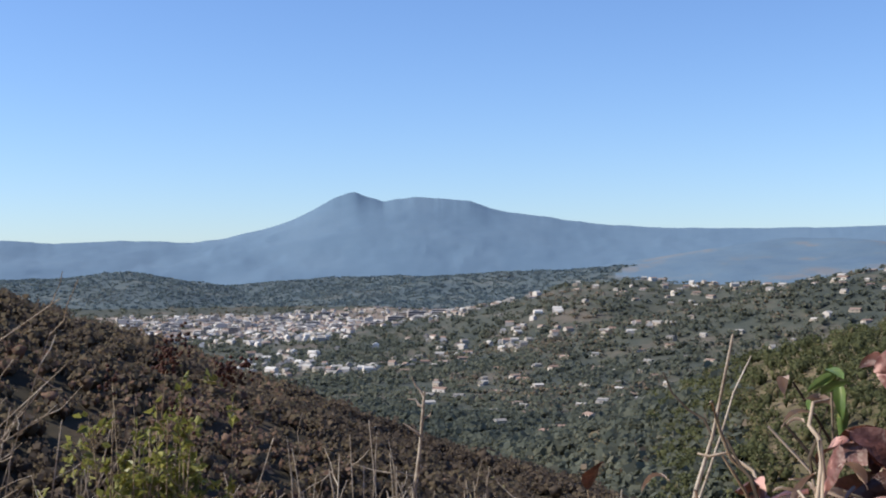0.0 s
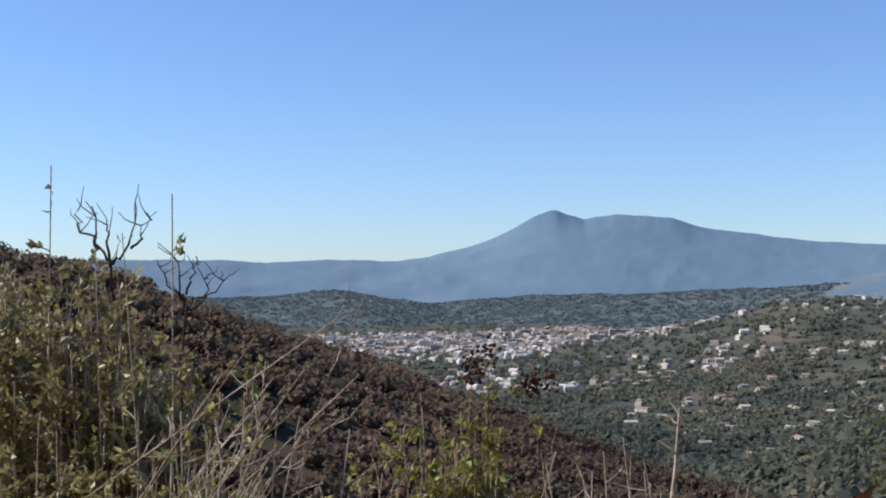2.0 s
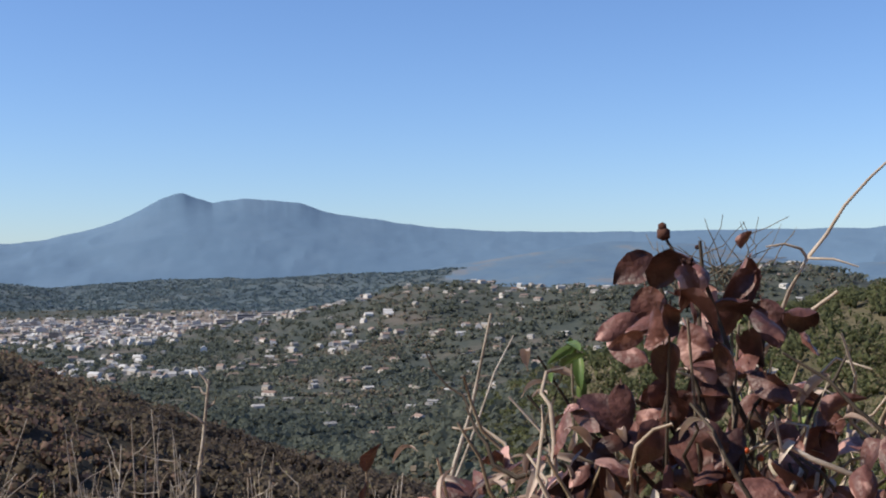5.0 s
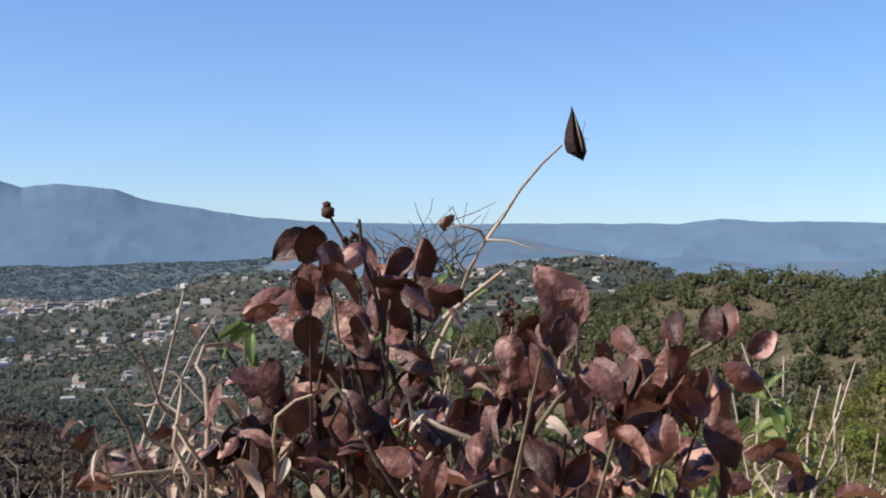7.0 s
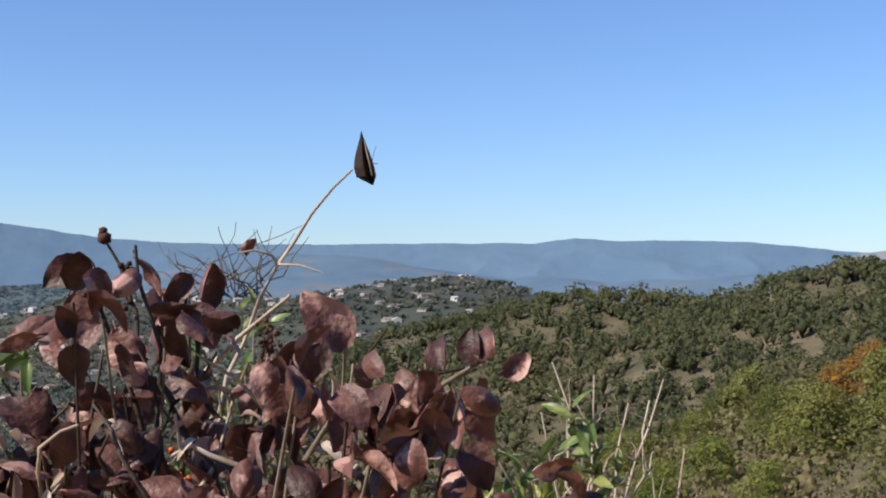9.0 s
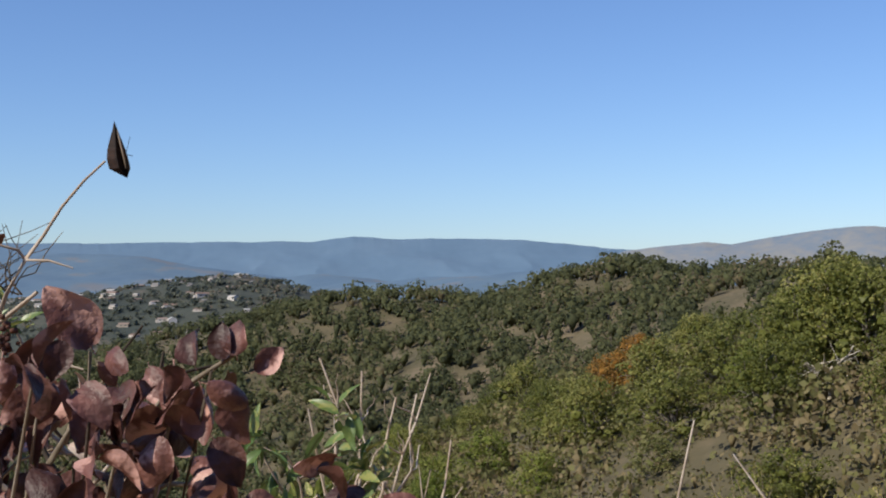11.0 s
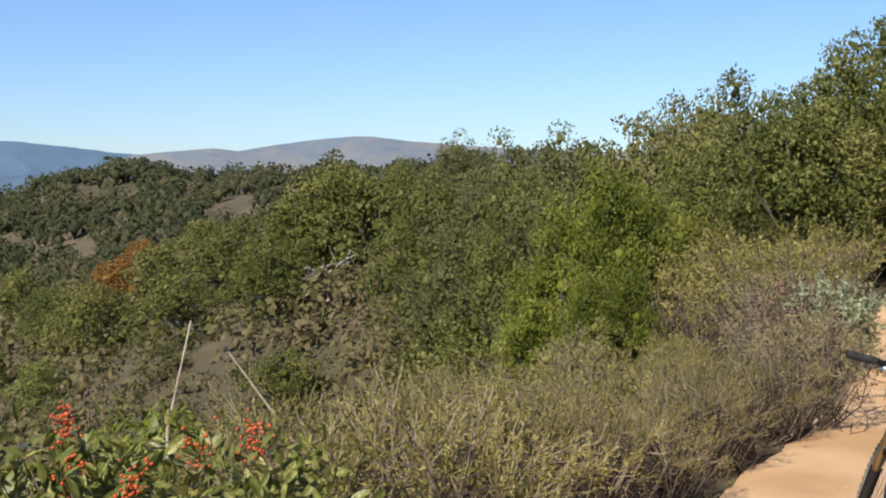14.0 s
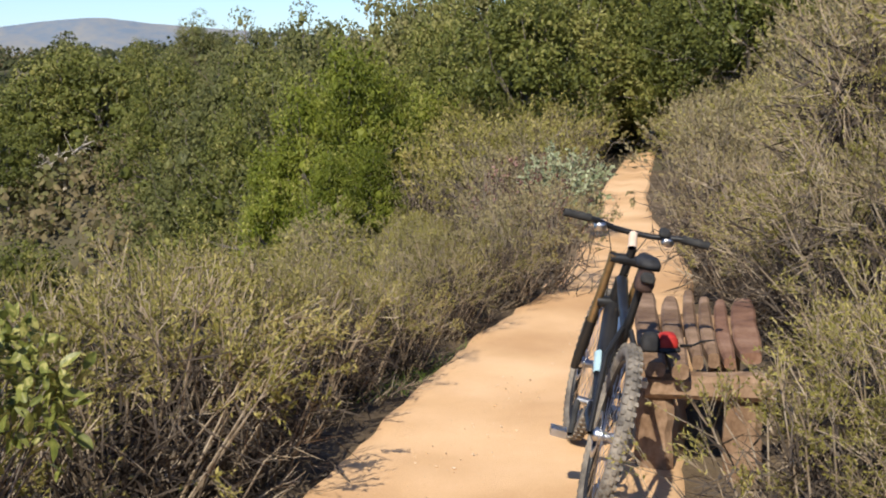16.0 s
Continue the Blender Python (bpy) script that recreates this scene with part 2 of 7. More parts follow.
# ---- the lie of the land: ridges as crest lines (bearing, distance, angle up from the eye), with side slopes ----
EYE = 1.65
RIDGES = {
    "left_spur": (0.42, [(-45, 230, 5.0), (-28.5, 240, 1.4), (-26.6, 245, 1.1), (-22.5, 250, -0.45), (-20.5, 258, -1.6), (-18.4, 262, -2.1), (-14.7, 272, -3.3),
                         (-11, 282, -4.4), (-7.3, 288, -6.0), (-5.3, 290, -7.1), (-1.1, 280, -8.4), (2.5, 262, -9.1), (5, 250, -10.0), (10, 215, -13.0)]),
    "spur_near": (0.5, [(30.5, 140, -9.2), (35.5, 130, -6.6), (39.6, 120, -4.4), (43, 110, -3.5), (48.4, 95, -2.6), (52, 85, -2.2), (56, 75, -2.0), (62, 70, -2.0), (70, 75, -1.0), (80, 90, 1.0)]),
    "wooded_ridge": (0.42, [(10, 720, -6.5), (14, 700, -4.4), (18, 680, -2.8), (21.3, 650, -2.1), (24, 620, -1.4), (26.5, 600, -0.75), (28.6, 580, -0.5), (31.7, 560, -0.5), (34.3, 540, -0.95),
                            (36.8, 520, -0.6), (38.1, 500, -0.15), (40, 480, 0.2), (44, 440, 0.3), (46, 410, 0.1), (48.4, 380, 0.5), (52.3, 330, 0.75), (56, 280, 1.2), (61, 240, 1.4), (70, 220, 2.0), (90, 220, 5.0)]),
    "house_hill": (0.26, [(-0.5, 2350, -2.7), (2.5, 2250, -2.3), (4, 2150, -1.6), (6.4, 2050, -0.6), (9, 2000, -0.2), (12.7, 1950, -0.5), (15.6, 1850, -0.75), (18, 1650, -0.3), (20.2, 1550, 0.3), (22, 1500, 0.15), (24.5, 1500, -0.6), (28, 1500, -1.4)]),
    "back_hills": (0.17, [(-40, 3900, -0.2), (-20, 3900, -0.3), (-15, 3850, -0.1), (-10.4, 3800, -0.7), (-5.3, 3800, -0.35), (-0.6, 3700, -0.2), (2.5, 3600, 0.0), (6, 3500, -0.2), (10, 3500, -0.35), (16, 3450, -0.5), (26, 3300, -0.7)]),
    "tan_hill": (0.2, [(11, 4000, 0.4), (13.5, 3950, 1.2), (15.5, 3900, 1.5), (16.5, 3900, 1.5), (18.5, 3900, 1.1), (22, 3800, 0.4), (31, 3000, 0.1), (35, 2600, 0.5), (38, 2600, 0.7), (50, 2600, 0.6)]),
}
PATH_AZ = 76.5
ALONG = np.array([math.sin(radians(PATH_AZ)), math.cos(radians(PATH_AZ))])
DOWN = np.array([math.sin(radians(PATH_AZ - 90)), math.cos(radians(PATH_AZ - 90))])


def ridge_height(x, y, slope, pts):
    c = np.array([[*polar(a, r), EYE + r * math.tan(radians(e))] for a, r, e in pts])
    best = np.full(x.shape, -1e9)
    for p, q in zip(c[:-1], c[1:]):
        d = q - p
        t = np.clip(((x - p[0]) * d[0] + (y - p[1]) * d[1]) / (d[0] ** 2 + d[1] ** 2), 0, 1)
        dist = np.hypot(x - p[0] - t * d[0], y - p[1] - t * d[1])
        w = 0.02 * math.hypot(p[0], p[1])
        best = np.maximum(best, p[2] + t * d[2] - slope * (np.sqrt(dist ** 2 + w ** 2) - w))
    return best


def path_centre(s):
    """Sideways place of the trail's middle, s metres along it (positive is downhill)."""
    return 0.47 - 0.3 * np.exp(-((s - 11) / 4.0) ** 2)


def near_height(x, y):
    s, d = x * ALONG[0] + y * ALONG[1], x * DOWN[0] + y * DOWN[1]
    bed = 0.02 - 0.017 * np.clip(s, -30, 45)
    k = d - path_centre(s)
    lower = -0.5 * (np.sqrt(np.maximum(k - 0.85, 0) ** 2 + 0.5 ** 2) - 0.5)
    upper = 0.55 * (np.sqrt(np.maximum(-k - 0.85, 0) ** 2 + 0.3 ** 2) - 0.3)
    rough = rough_noise(x, y, 1.7, 3, 2) * np.clip(np.abs(k) - 0.5, 0.08, 1.2) * 0.12
    return bed + lower + np.minimum(upper, 60) + rough


def land(x, y):
    """Height of the ground, and which landform makes it."""
    x, y = np.asarray(x, float), np.asarray(y, float)
    r = np.hypot(x, y)
    hs = [near_height(x, y), -110 + 5 * rough_noise(x, y, 400, 3, 5)]
    for i, (slope, pts) in enumerate(RIDGES.values()):
        hh = ridge_height(x, y, slope, pts)
        big = {0: 30, 1: 12, 2: 50}.get(i, 220)
        hs.append(hh + big * 0.09 * rough_noise(x, y, big, 4, 11 + i))
    hs = np.array(hs)
    which = hs.argmax(0)
    k = 0.012 * r + 0.02
    top = hs.max(0)
    soft = top + k * np.log(np.exp(np.clip((hs - top) / k, -40, 0)).sum(0))
    return soft, which


def ground_z(x, y):
    return float(land(np.array([x]), np.array([y]))[0][0])


def build_ground():
    az = np.concatenate([np.arange(-40, 90, 0.3), np.arange(90, 320, 5.0)])
    rr = np.concatenate([[0.0], 0.35 * 1.039 ** np.arange(0, 204), np.arange(870, 4300, 32.0), [4600, 4900]])
    A, R = np.meshgrid(az, rr)
    P = polar(A, R)
    z, which = land(P[..., 0], P[..., 1])
    n, m = len(rr), len(az)
    v = np.stack([P[..., 0], P[..., 1], z], -1).reshape(-1, 3)
    i, j = np.meshgrid(np.arange(n - 1), np.arange(m), indexing="ij")
    j2 = (j + 1) % m
    f = np.stack([i * m + j, i * m + j2, (i + 1) * m + j2, (i + 1) * m + j], -1).reshape(-1, 4)[:, ::-1]
    w = which[:-1, :]
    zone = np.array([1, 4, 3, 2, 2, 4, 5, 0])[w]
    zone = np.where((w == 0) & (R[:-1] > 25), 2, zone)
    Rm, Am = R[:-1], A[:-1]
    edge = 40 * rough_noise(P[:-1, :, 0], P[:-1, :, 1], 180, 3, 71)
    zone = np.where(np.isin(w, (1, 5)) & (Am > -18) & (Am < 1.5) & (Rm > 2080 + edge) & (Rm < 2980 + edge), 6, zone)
    me = mesh_of("ground", v, f, [M_hazy_tanhill, M_soil, M_slope, M_scrub, M_valley, M_hill, M_townland], zone.ravel(), True)
    return tagged(new("ground", me), "dry hillside with a tan dirt trail falling to a wooded valley", "ground", kind="structure")


def build_backdrop(name, label, mat, dist, depth, pts, seed, rough):
    """A far range: crest heights by bearing, sloping forward to its foot."""
    a = np.array([p[0] for p in pts], float)
    e = np.array([p[1] for p in pts], float)
    az = np.arange(a[0], a[-1] + 0.01, 0.07)
    crest = np.interp(az, a, e)
    ker = np.array([0.25, 0.5, 0.25])
    crest = np.convolve(np.pad(crest, 1, mode="edge"), ker, "valid")
    crest = crest + rough * rough_noise(az * 10, az * 0, 9, 4, seed) + 0.4 * rough * np.abs(rough_noise(az * 10, az * 0, 1.7, 3, seed + 1))
    v = np.linspace(0, 1, 46)
    A, V = np.meshgrid(az, v)
    top = EYE + dist * np.tan(np.radians(crest))
    foot = -120.0
    wide = np.exp(-np.linspace(-2, 2, 201) ** 2)
    gentle = np.convolve(np.pad(top, 100, mode="edge"), wide / wide.sum(), "valid")
    R = dist - depth * (1 - V)
    Z = foot + (gentle + (top - gentle) * V ** 5 - foot) * V ** 0.9
    P = polar(A, R)
    Z = Z + 30 * (0.5 - np.abs(rough_noise(P[..., 0], P[..., 1], 420, 5, seed))) * np.sin(np.pi * V) ** 0.7
    n, m = A.shape
    i, j = np.meshgrid(np.arange(n - 1), np.arange(m - 1), indexing="ij")
    f = np.stack([i * m + j, i * m + j + 1, (i + 1) * m + j + 1, (i + 1) * m + j], -1).reshape(-1, 4)
    me = mesh_of(name, np.stack([P[..., 0], P[..., 1], Z], -1).reshape(-1, 3), f, mat, None, True)
    return tagged(new(name, me), label, "backdrop", kind="structure")


build_ground()
build_backdrop("backdrop_mountain", "twin-peaked mountain and long wooded range, painted blue with haze", M_mount, 4850, 850, [
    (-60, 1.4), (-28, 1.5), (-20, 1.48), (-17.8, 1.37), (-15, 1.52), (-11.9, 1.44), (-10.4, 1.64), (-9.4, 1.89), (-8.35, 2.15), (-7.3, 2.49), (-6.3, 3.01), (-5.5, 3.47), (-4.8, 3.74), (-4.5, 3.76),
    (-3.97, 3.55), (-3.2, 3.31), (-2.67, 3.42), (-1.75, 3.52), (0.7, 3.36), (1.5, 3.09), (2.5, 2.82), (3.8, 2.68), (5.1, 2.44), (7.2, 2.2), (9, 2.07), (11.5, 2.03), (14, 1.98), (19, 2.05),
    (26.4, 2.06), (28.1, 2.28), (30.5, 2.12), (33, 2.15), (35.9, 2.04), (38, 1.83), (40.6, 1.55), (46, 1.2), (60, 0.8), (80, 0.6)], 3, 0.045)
build_backdrop("backdrop_bare_hills", "bare hills far beyond the ridge, paled by painted haze", M_bare, 4500, 700, [
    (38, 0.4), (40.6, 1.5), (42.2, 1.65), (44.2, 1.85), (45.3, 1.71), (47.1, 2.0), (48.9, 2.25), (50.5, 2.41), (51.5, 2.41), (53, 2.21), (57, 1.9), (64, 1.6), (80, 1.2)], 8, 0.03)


def build_trail():
    """The beaten trail: a strip of bare earth over the ground, its ragged edges sunk into it."""
    s = np.concatenate([np.arange(-12, 30, 0.09), np.arange(30, 37, 0.4)])
    u = np.array([-1.0, -0.93, -0.8, -0.62, -0.45, -0.28, -0.1, 0.1, 0.28, 0.45, 0.62, 0.8, 0.93, 1.0])
    S, U = np.meshgrid(s, u, indexing="ij")
    half = 0.71 + 0.07 * rough_noise(S, U * 0, 1.6, 4, 21) + 0.035 * rough_noise(S * 3, np.sign(U) * 5, 0.7, 3, 22) - 0.24 * np.clip((S - 7.5) / 5, 0, 1) - 0.12 * np.clip((S - 13) / 8, 0, 1)
    D = path_centre(S) + U * half
    X, Y = S * ALONG[0] + D * DOWN[0], S * ALONG[1] + D * DOWN[1]
    z = land(X, Y)[0] + np.where(np.abs(U) > 0.97, -0.05, 0.035 + 0.02 * (1 - U * U)) + 0.008 * rough_noise(X, Y, 0.3, 3, 23) * (np.abs(U) < 0.95)
    z = z - 0.03 * np.exp(-((U - 0.1 - 0.2 * np.sin(S * 0.4)) / 0.35) ** 2)
    n, m = S.shape
    i, j = np.meshgrid(np.arange(n - 1), np.arange(m - 1), indexing="ij")
    f = np.stack([i * m + j, (i + 1) * m + j, (i + 1) * m + j + 1, i * m + j + 1], -1).reshape(-1, 4)
    me = mesh_of("trail", np.stack([X, Y, z], -1).reshape(-1, 3), f, M_dirt, None, True)
    return tagged(new("trail", me), "tan bare-earth walking trail with ragged edges", "path", kind="structure")


build_trail()


# ---- growing things ----
def thing(name, at, label, category, group="", turn=0.0, kind=""):
    e = new(name)
    e.empty_display_size = 0.1
    e.matrix_world = pose(*at, 0, 0, turn)
    return tagged(e, label, category, group, kind)


def child(name, me, parent, label=""):
    o = new(name, me)
    o.parent = parent
    if label:
        tagged(o, label)
    return o


def unit(v):
    return v / np.maximum(np.linalg.norm(v, axis=-1, keepdims=True), 1e-9)


def tubes(lines, sides=5):
    """Tapered round stems along polylines: list of (points, radii)."""
    vs, fs, base = [], [], 0
    ang = np.arange(sides) * 2 * np.pi / sides
    for p, r in lines:
        p, r = np.asarray(p, float), np.asarray(r, float)
        d = unit(np.gradient(p, axis=0))
        ref = np.where(np.abs(d[:, 2:3]) > 0.9, [[1.0, 0, 0]], [[0, 0, 1.0]])
        a = unit(np.cross(d, ref))
        b = np.cross(d, a)
        ring = p[:, None] + r[:, None, None] * (a[:, None] * np.cos(ang)[None, :, None] + b[:, None] * np.sin(ang)[None, :, None])
        n = len(p)
        vs.append(ring.reshape(-1, 3))
        i, j = np.meshgrid(np.arange(n - 1), np.arange(sides), indexing="ij")
        j2 = (j + 1) % sides
        fs.append(np.stack([i * sides + j, i * sides + j2, (i + 1) * sides + j2, (i + 1) * sides + j], -1).reshape(-1, 4) + base)
        base += n * sides
    return np.concatenate(vs), np.concatenate(fs)


def diamonds(pos, way, length, width, rng, cup=0.25):
    """Small leaves: a creased four-cornered blade each."""
    n = len(pos)
    way = unit(way)
    side = unit(np.cross(way, rng.normal(size=(n, 3))))
    nrm = np.cross(side, way)
    L, W = np.asarray(length).reshape(-1, 1) * np.ones((n, 1)), np.asarray(width).reshape(-1, 1) * np.ones((n, 1))
    mid = pos + way * L * 0.45
    v = np.stack([pos, mid + side * W * 0.5 + nrm * W * cup, pos + way * L, mid - side * W * 0.5 + nrm * W * cup], 1).reshape(-1, 3)
    return v, np.arange(4 * n).reshape(-1, 4)


def branchy(rng, h, spread, stems, twigs, wander=0.25, base=0.08, up=0.5, r0=0.012, lean=(0, 0), reach=(0.12, 0.3), fall=0.38, low=0.8):
    """Stems fanning from a base, each carrying finer twigs. Gives the polylines and the twigs alone."""
    lines, fine = [], []
    for k in range(stems):
        a = 2 * np.pi * (k + rng.uniform(-0.4, 0.4)) / stems
        rr = spread * math.sqrt(rng.uniform(0.03, 1))
        top = np.array([math.cos(a) * rr + lean[0], math.sin(a) * rr + lean[1], h * (1 - fall * (rr / spread) ** 2) * rng.uniform(low, 1.0)])
        foot = np.array([math.cos(a) * base * rng.uniform(0.2, 1), math.sin(a) * base * rng.uniform(0.2, 1), -0.12])
        t = np.linspace(0, 1, 7)[:, None]
        bow = np.array([top[0], top[1], 0]) * 0.18
        p = foot + (top - foot) * t + bow * np.sin(np.pi * t) + np.cumsum(rng.normal(size=(7, 3)), 0) * wander * h * 0.04 * (t > 0)
        lines.append((p, np.linspace(r0 * rng.uniform(0.7, 1.2), r0 * 0.25, 7)))
        for j in range(twigs):
            f = rng.uniform(0.35, 1.0)
            q = p[0] + 0 * f
            i = min(int(f * 6), 5)
            q = p[i] + (p[i + 1] - p[i]) * (f * 6 - i)
            out = unit(np.array([q[0], q[1], 0]) + rng.normal(size=3) * 0.35 * spread + 1e-6)
            way = unit(out * (1 - up) + np.array([0, 0, up]) + rng.normal(size=3) * 0.28)
            ln = h * rng.uniform(*reach)
            tt = np.linspace(0, 1, 4)[:, None]
            w = q + way * ln * tt + np.array([0, 0, 0.25 * ln]) * tt ** 2 + np.cumsum(rng.normal(size=(4, 3)), 0) * wander * ln * 0.07 * (tt > 0)
            tw = (w, np.linspace(r0 * 0.32, r0 * 0.12, 4))
            lines.append(tw)
            fine.append(w)
    return lines, fine


def along(fine, per, rng, start=0.15):
    """Places and directions of leaves along twigs."""
    w = np.array(fine)
    n = len(w)
    k = np.repeat(np.arange(n), per)
    f = rng.uniform(start, 1.0, n * per) ** 0.75 * 3
    i = np.minimum(f.astype(int), 2)
    p = w[k, i] + (w[k, i + 1] - w[k, i]) * (f - i)[:, None]
    d = unit(w[k, 3] - w[k, 0])
    return p, d


def brush_mesh(rng, h, spread, stems, twigs, per, leaf, width, leaf_mat, stem_mat, spray=0.7, **kw):
    """Stem and foliage meshes of a fine-leaved bush."""
    lines, fine = branchy(rng, h, spread, stems, twigs, **kw)
    sv, sf = tubes(lines, 3)
    p, d = along(fine, per, rng)
    v, f = diamonds(p, d + rng.normal(size=p.shape) * spray, rng.uniform(0.6, 1.3, len(p)) * leaf, rng.uniform(0.7, 1.2, len(p)) * width, rng)
    return mesh_of("branchwork", sv, sf, stem_mat, None, True), mesh_of("foliage", v, f, leaf_mat)


def inner(rng, c, r, n, size, thin=0.4):
    """Crowded leaves or dead sticks inside a lump: blades strewn at random."""
    p = np.array(c) + unit(rng.normal(size=(n, 3))) * rng.random((n, 1)) ** 0.5 * np.array(r)
    return diamonds(p, rng.normal(size=(n, 3)), rng.uniform(0.6, 1.3, n) * size, rng.uniform(0.7, 1.2, n) * size * thin, rng, 0.1)


def spray_bush(rng, h, w, plumes, side, per, leaf, width, leaf_mat, stem_mat, lumps=5, reach=0.2, fill=150, bare=14, skirt=0.3):
    """A mounded woody bush: leafy plumes rising out of its lumps, dead sticks crowding its heart, coloured dark for
    the shade in there, and, under the skirt, bare drooping twigs over a hollow."""
    lump = [(np.array([*(rng.uniform(-0.3, 0.3, 2) * w)]), rng.uniform(0.6, 1.0), rng.uniform(0.24, 0.36) * w) for _ in range(lumps)]
    limbs, tw = [], []
    for k in range(plumes + bare):
        c, tall_, r = lump[k % lumps]
        d = unit(rng.normal(size=3) + [0, 0, 0.45])
        low = k >= plumes
        if low or d[2] < -0.1:
            d = unit(np.array([d[0], d[1], rng.uniform(-0.25, 0.15) if low else abs(d[2])]))
        node = np.array([c[0], c[1], h * tall_ * 0.45]) + d * [r, r, h * tall_ * 0.42] * rng.uniform(0.72, 1.0)
        node[2] = max(node[2], skirt * h * rng.uniform(0.7, 1.1))
        if low:
            node[2] = h * rng.uniform(0.12, 0.4)
        foot = np.array([*(c * 0.35 + rng.uniform(-0.06, 0.06, 2)), -0.1])
        mid = (foot + node) / 2 + np.array([*(c * 0.2), -0.05 * h]) + rng.normal(size=3) * 0.05
        limbs.append((np.array([foot, mid, node]), [0.011, 0.007, 0.003]))
        lean = unit(d * [0.9, 0.9, 0.5] + [0, 0, 0.38 if not low else -0.05] + rng.normal(size=3) * 0.4)
        n = side
        ln = reach * h * rng.uniform(0.6, 1.4)
        spread_ = 0.42 if not low else 0.5
        way = unit(lean + rng.normal(size=(n, 3)) * spread_)
        off = rng.uniform(0, 0.45, (n, 1)) * ln
        L = (ln - off) * rng.uniform(0.6, 1.0, (n, 1))
        t = np.linspace(0, 1, 4)[None, :, None]
        st = node + lean * off
        q = st[:, None] + way[:, None] * L[:, None] * t + np.array([0, 0, 0.2]) * L[:, None] * t ** 2 + rng.normal(size=(n, 4, 3)) * 0.005 * (t > 0)
        tw.append((q, low))
    sv, sf = tubes(limbs, 4)
    leafy = np.concatenate([q for q, low in tw if not low])
    twigs = np.concatenate([q for q, low in tw])
    n = len(twigs)
    off = unit(rng.normal(size=(n, 3, 3)))
    rings = [twigs[:, i][:, None] + off * r for i, r in ((0, 0.0034), (2, 0.0024), (3, 0.001))]
    tv = np.concatenate(rings, 1).reshape(-1, 3)
    base = (np.arange(n) * 9)[:, None, None]
    tf = (np.array([[0, 1, 4, 3], [1, 2, 5, 4], [2, 0, 3, 5], [3, 4, 7, 6], [4, 5, 8, 7], [5, 3, 6, 8]])[None] + base).reshape(-1, 4)
    # inner sticks take the darkest bark: the hollow's shade is in their colour
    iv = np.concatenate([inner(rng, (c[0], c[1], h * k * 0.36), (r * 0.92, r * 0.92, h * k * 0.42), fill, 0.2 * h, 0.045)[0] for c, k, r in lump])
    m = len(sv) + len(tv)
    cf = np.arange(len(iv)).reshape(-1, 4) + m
    wood = mesh_of("branchwork", np.concatenate([sv, tv, iv]), np.concatenate([sf, tf + len(sv), cf]), [stem_mat, M_darkbark_and_shade], np.concatenate([np.zeros(len(sf) + len(tf)), np.ones(len(cf))]))
    p, d = along(leafy, per, rng, 0.12)
    v, f = diamonds(p, d + rng.normal(size=p.shape) * 0.6, rng.uniform(0.6, 1.3, len(p)) * leaf, rng.uniform(0.7, 1.2, len(p)) * width, rng)
    return wood, mesh_of("foliage", v, f, leaf_mat)


def ball(n=1):
    """A unit ball of triangles to build lumps from."""
    bm = bmesh.new()
    bmesh.ops.create_icosphere(bm, subdivisions=n, radius=1.0)
    v = np.array([q.co[:] for q in bm.verts])
    f = np.array([[q.index for q in t.verts] for t in bm.faces])
    bm.free()
    return v, f


BALL = ball(1)


def billows(rng, lobes, leaves, leaf, thin, stray=0.75, hollow=0.26):
    """Leaves over heaped billows: each lobe (centre, radii) breaks into smaller tufts, its leaves lying roughly
    along its skin, round a lumpy heart of solid leaf-coloured balls added to block light."""
    n = len(lobes)
    C, Rd = np.array([l[0] for l in lobes]), np.array([l[1] for l in lobes])
    tufts = 13
    d = unit(rng.normal(size=(n, tufts, 3)) + [0, 0, 0.35])
    tc = C[:, None] + d * Rd[:, None] * rng.uniform(0.45, 0.95, (n, tufts, 1))
    tr = Rd.mean(1)[:, None] * rng.uniform(0.3, 0.56, (n, tufts))
    area = (tr ** 2).ravel()
    pick = rng.choice(n * tufts, leaves, p=area / area.sum())
    e = unit(rng.normal(size=(leaves, 3)) + d.reshape(-1, 3)[pick] * 0.9)
    p = tc.reshape(-1, 3)[pick] + e * (tr.ravel()[pick] * rng.uniform(0.7, 1.12, leaves))[:, None] * [1, 1, 0.85]
    nrm = unit(e + rng.normal(size=e.shape) * stray)
    way = unit(np.cross(nrm, rng.normal(size=e.shape)) + [0, 0, 0.15])
    side = unit(np.cross(way, nrm))
    L, W = (leaf * rng.uniform(0.65, 1.35, leaves))[:, None], (leaf * thin * rng.uniform(0.7, 1.3, leaves))[:, None]
    mid = p + way * L * 0.45 - nrm * W * 0.2
    v = np.stack([p, mid + side * W * 0.5, p + way * L, mid - side * W * 0.5], 1).reshape(-1, 3)
    t0 = np.arange(leaves)[:, None] * 4
    f = np.concatenate([t0 + [0, 1, 2], t0 + [0, 2, 3]])
    bv, bf = BALL
    hearts = np.concatenate([C, tc.reshape(-1, 3)])
    hr = np.concatenate([Rd * hollow, np.repeat(tr.ravel()[:, None], 3, 1) * 0.22])
    k = len(hearts)
    hv = hearts[:, None] + bv[None] * hr[:, None] * rng.uniform(0.8, 1.15, (k, len(bv), 1))
    hf = (bf[None] + (np.arange(k) * len(bv))[:, None, None]).reshape(-1, 3) + len(v)
    return np.concatenate([v, hv.reshape(-1, 3)]), np.concatenate([f, hf])


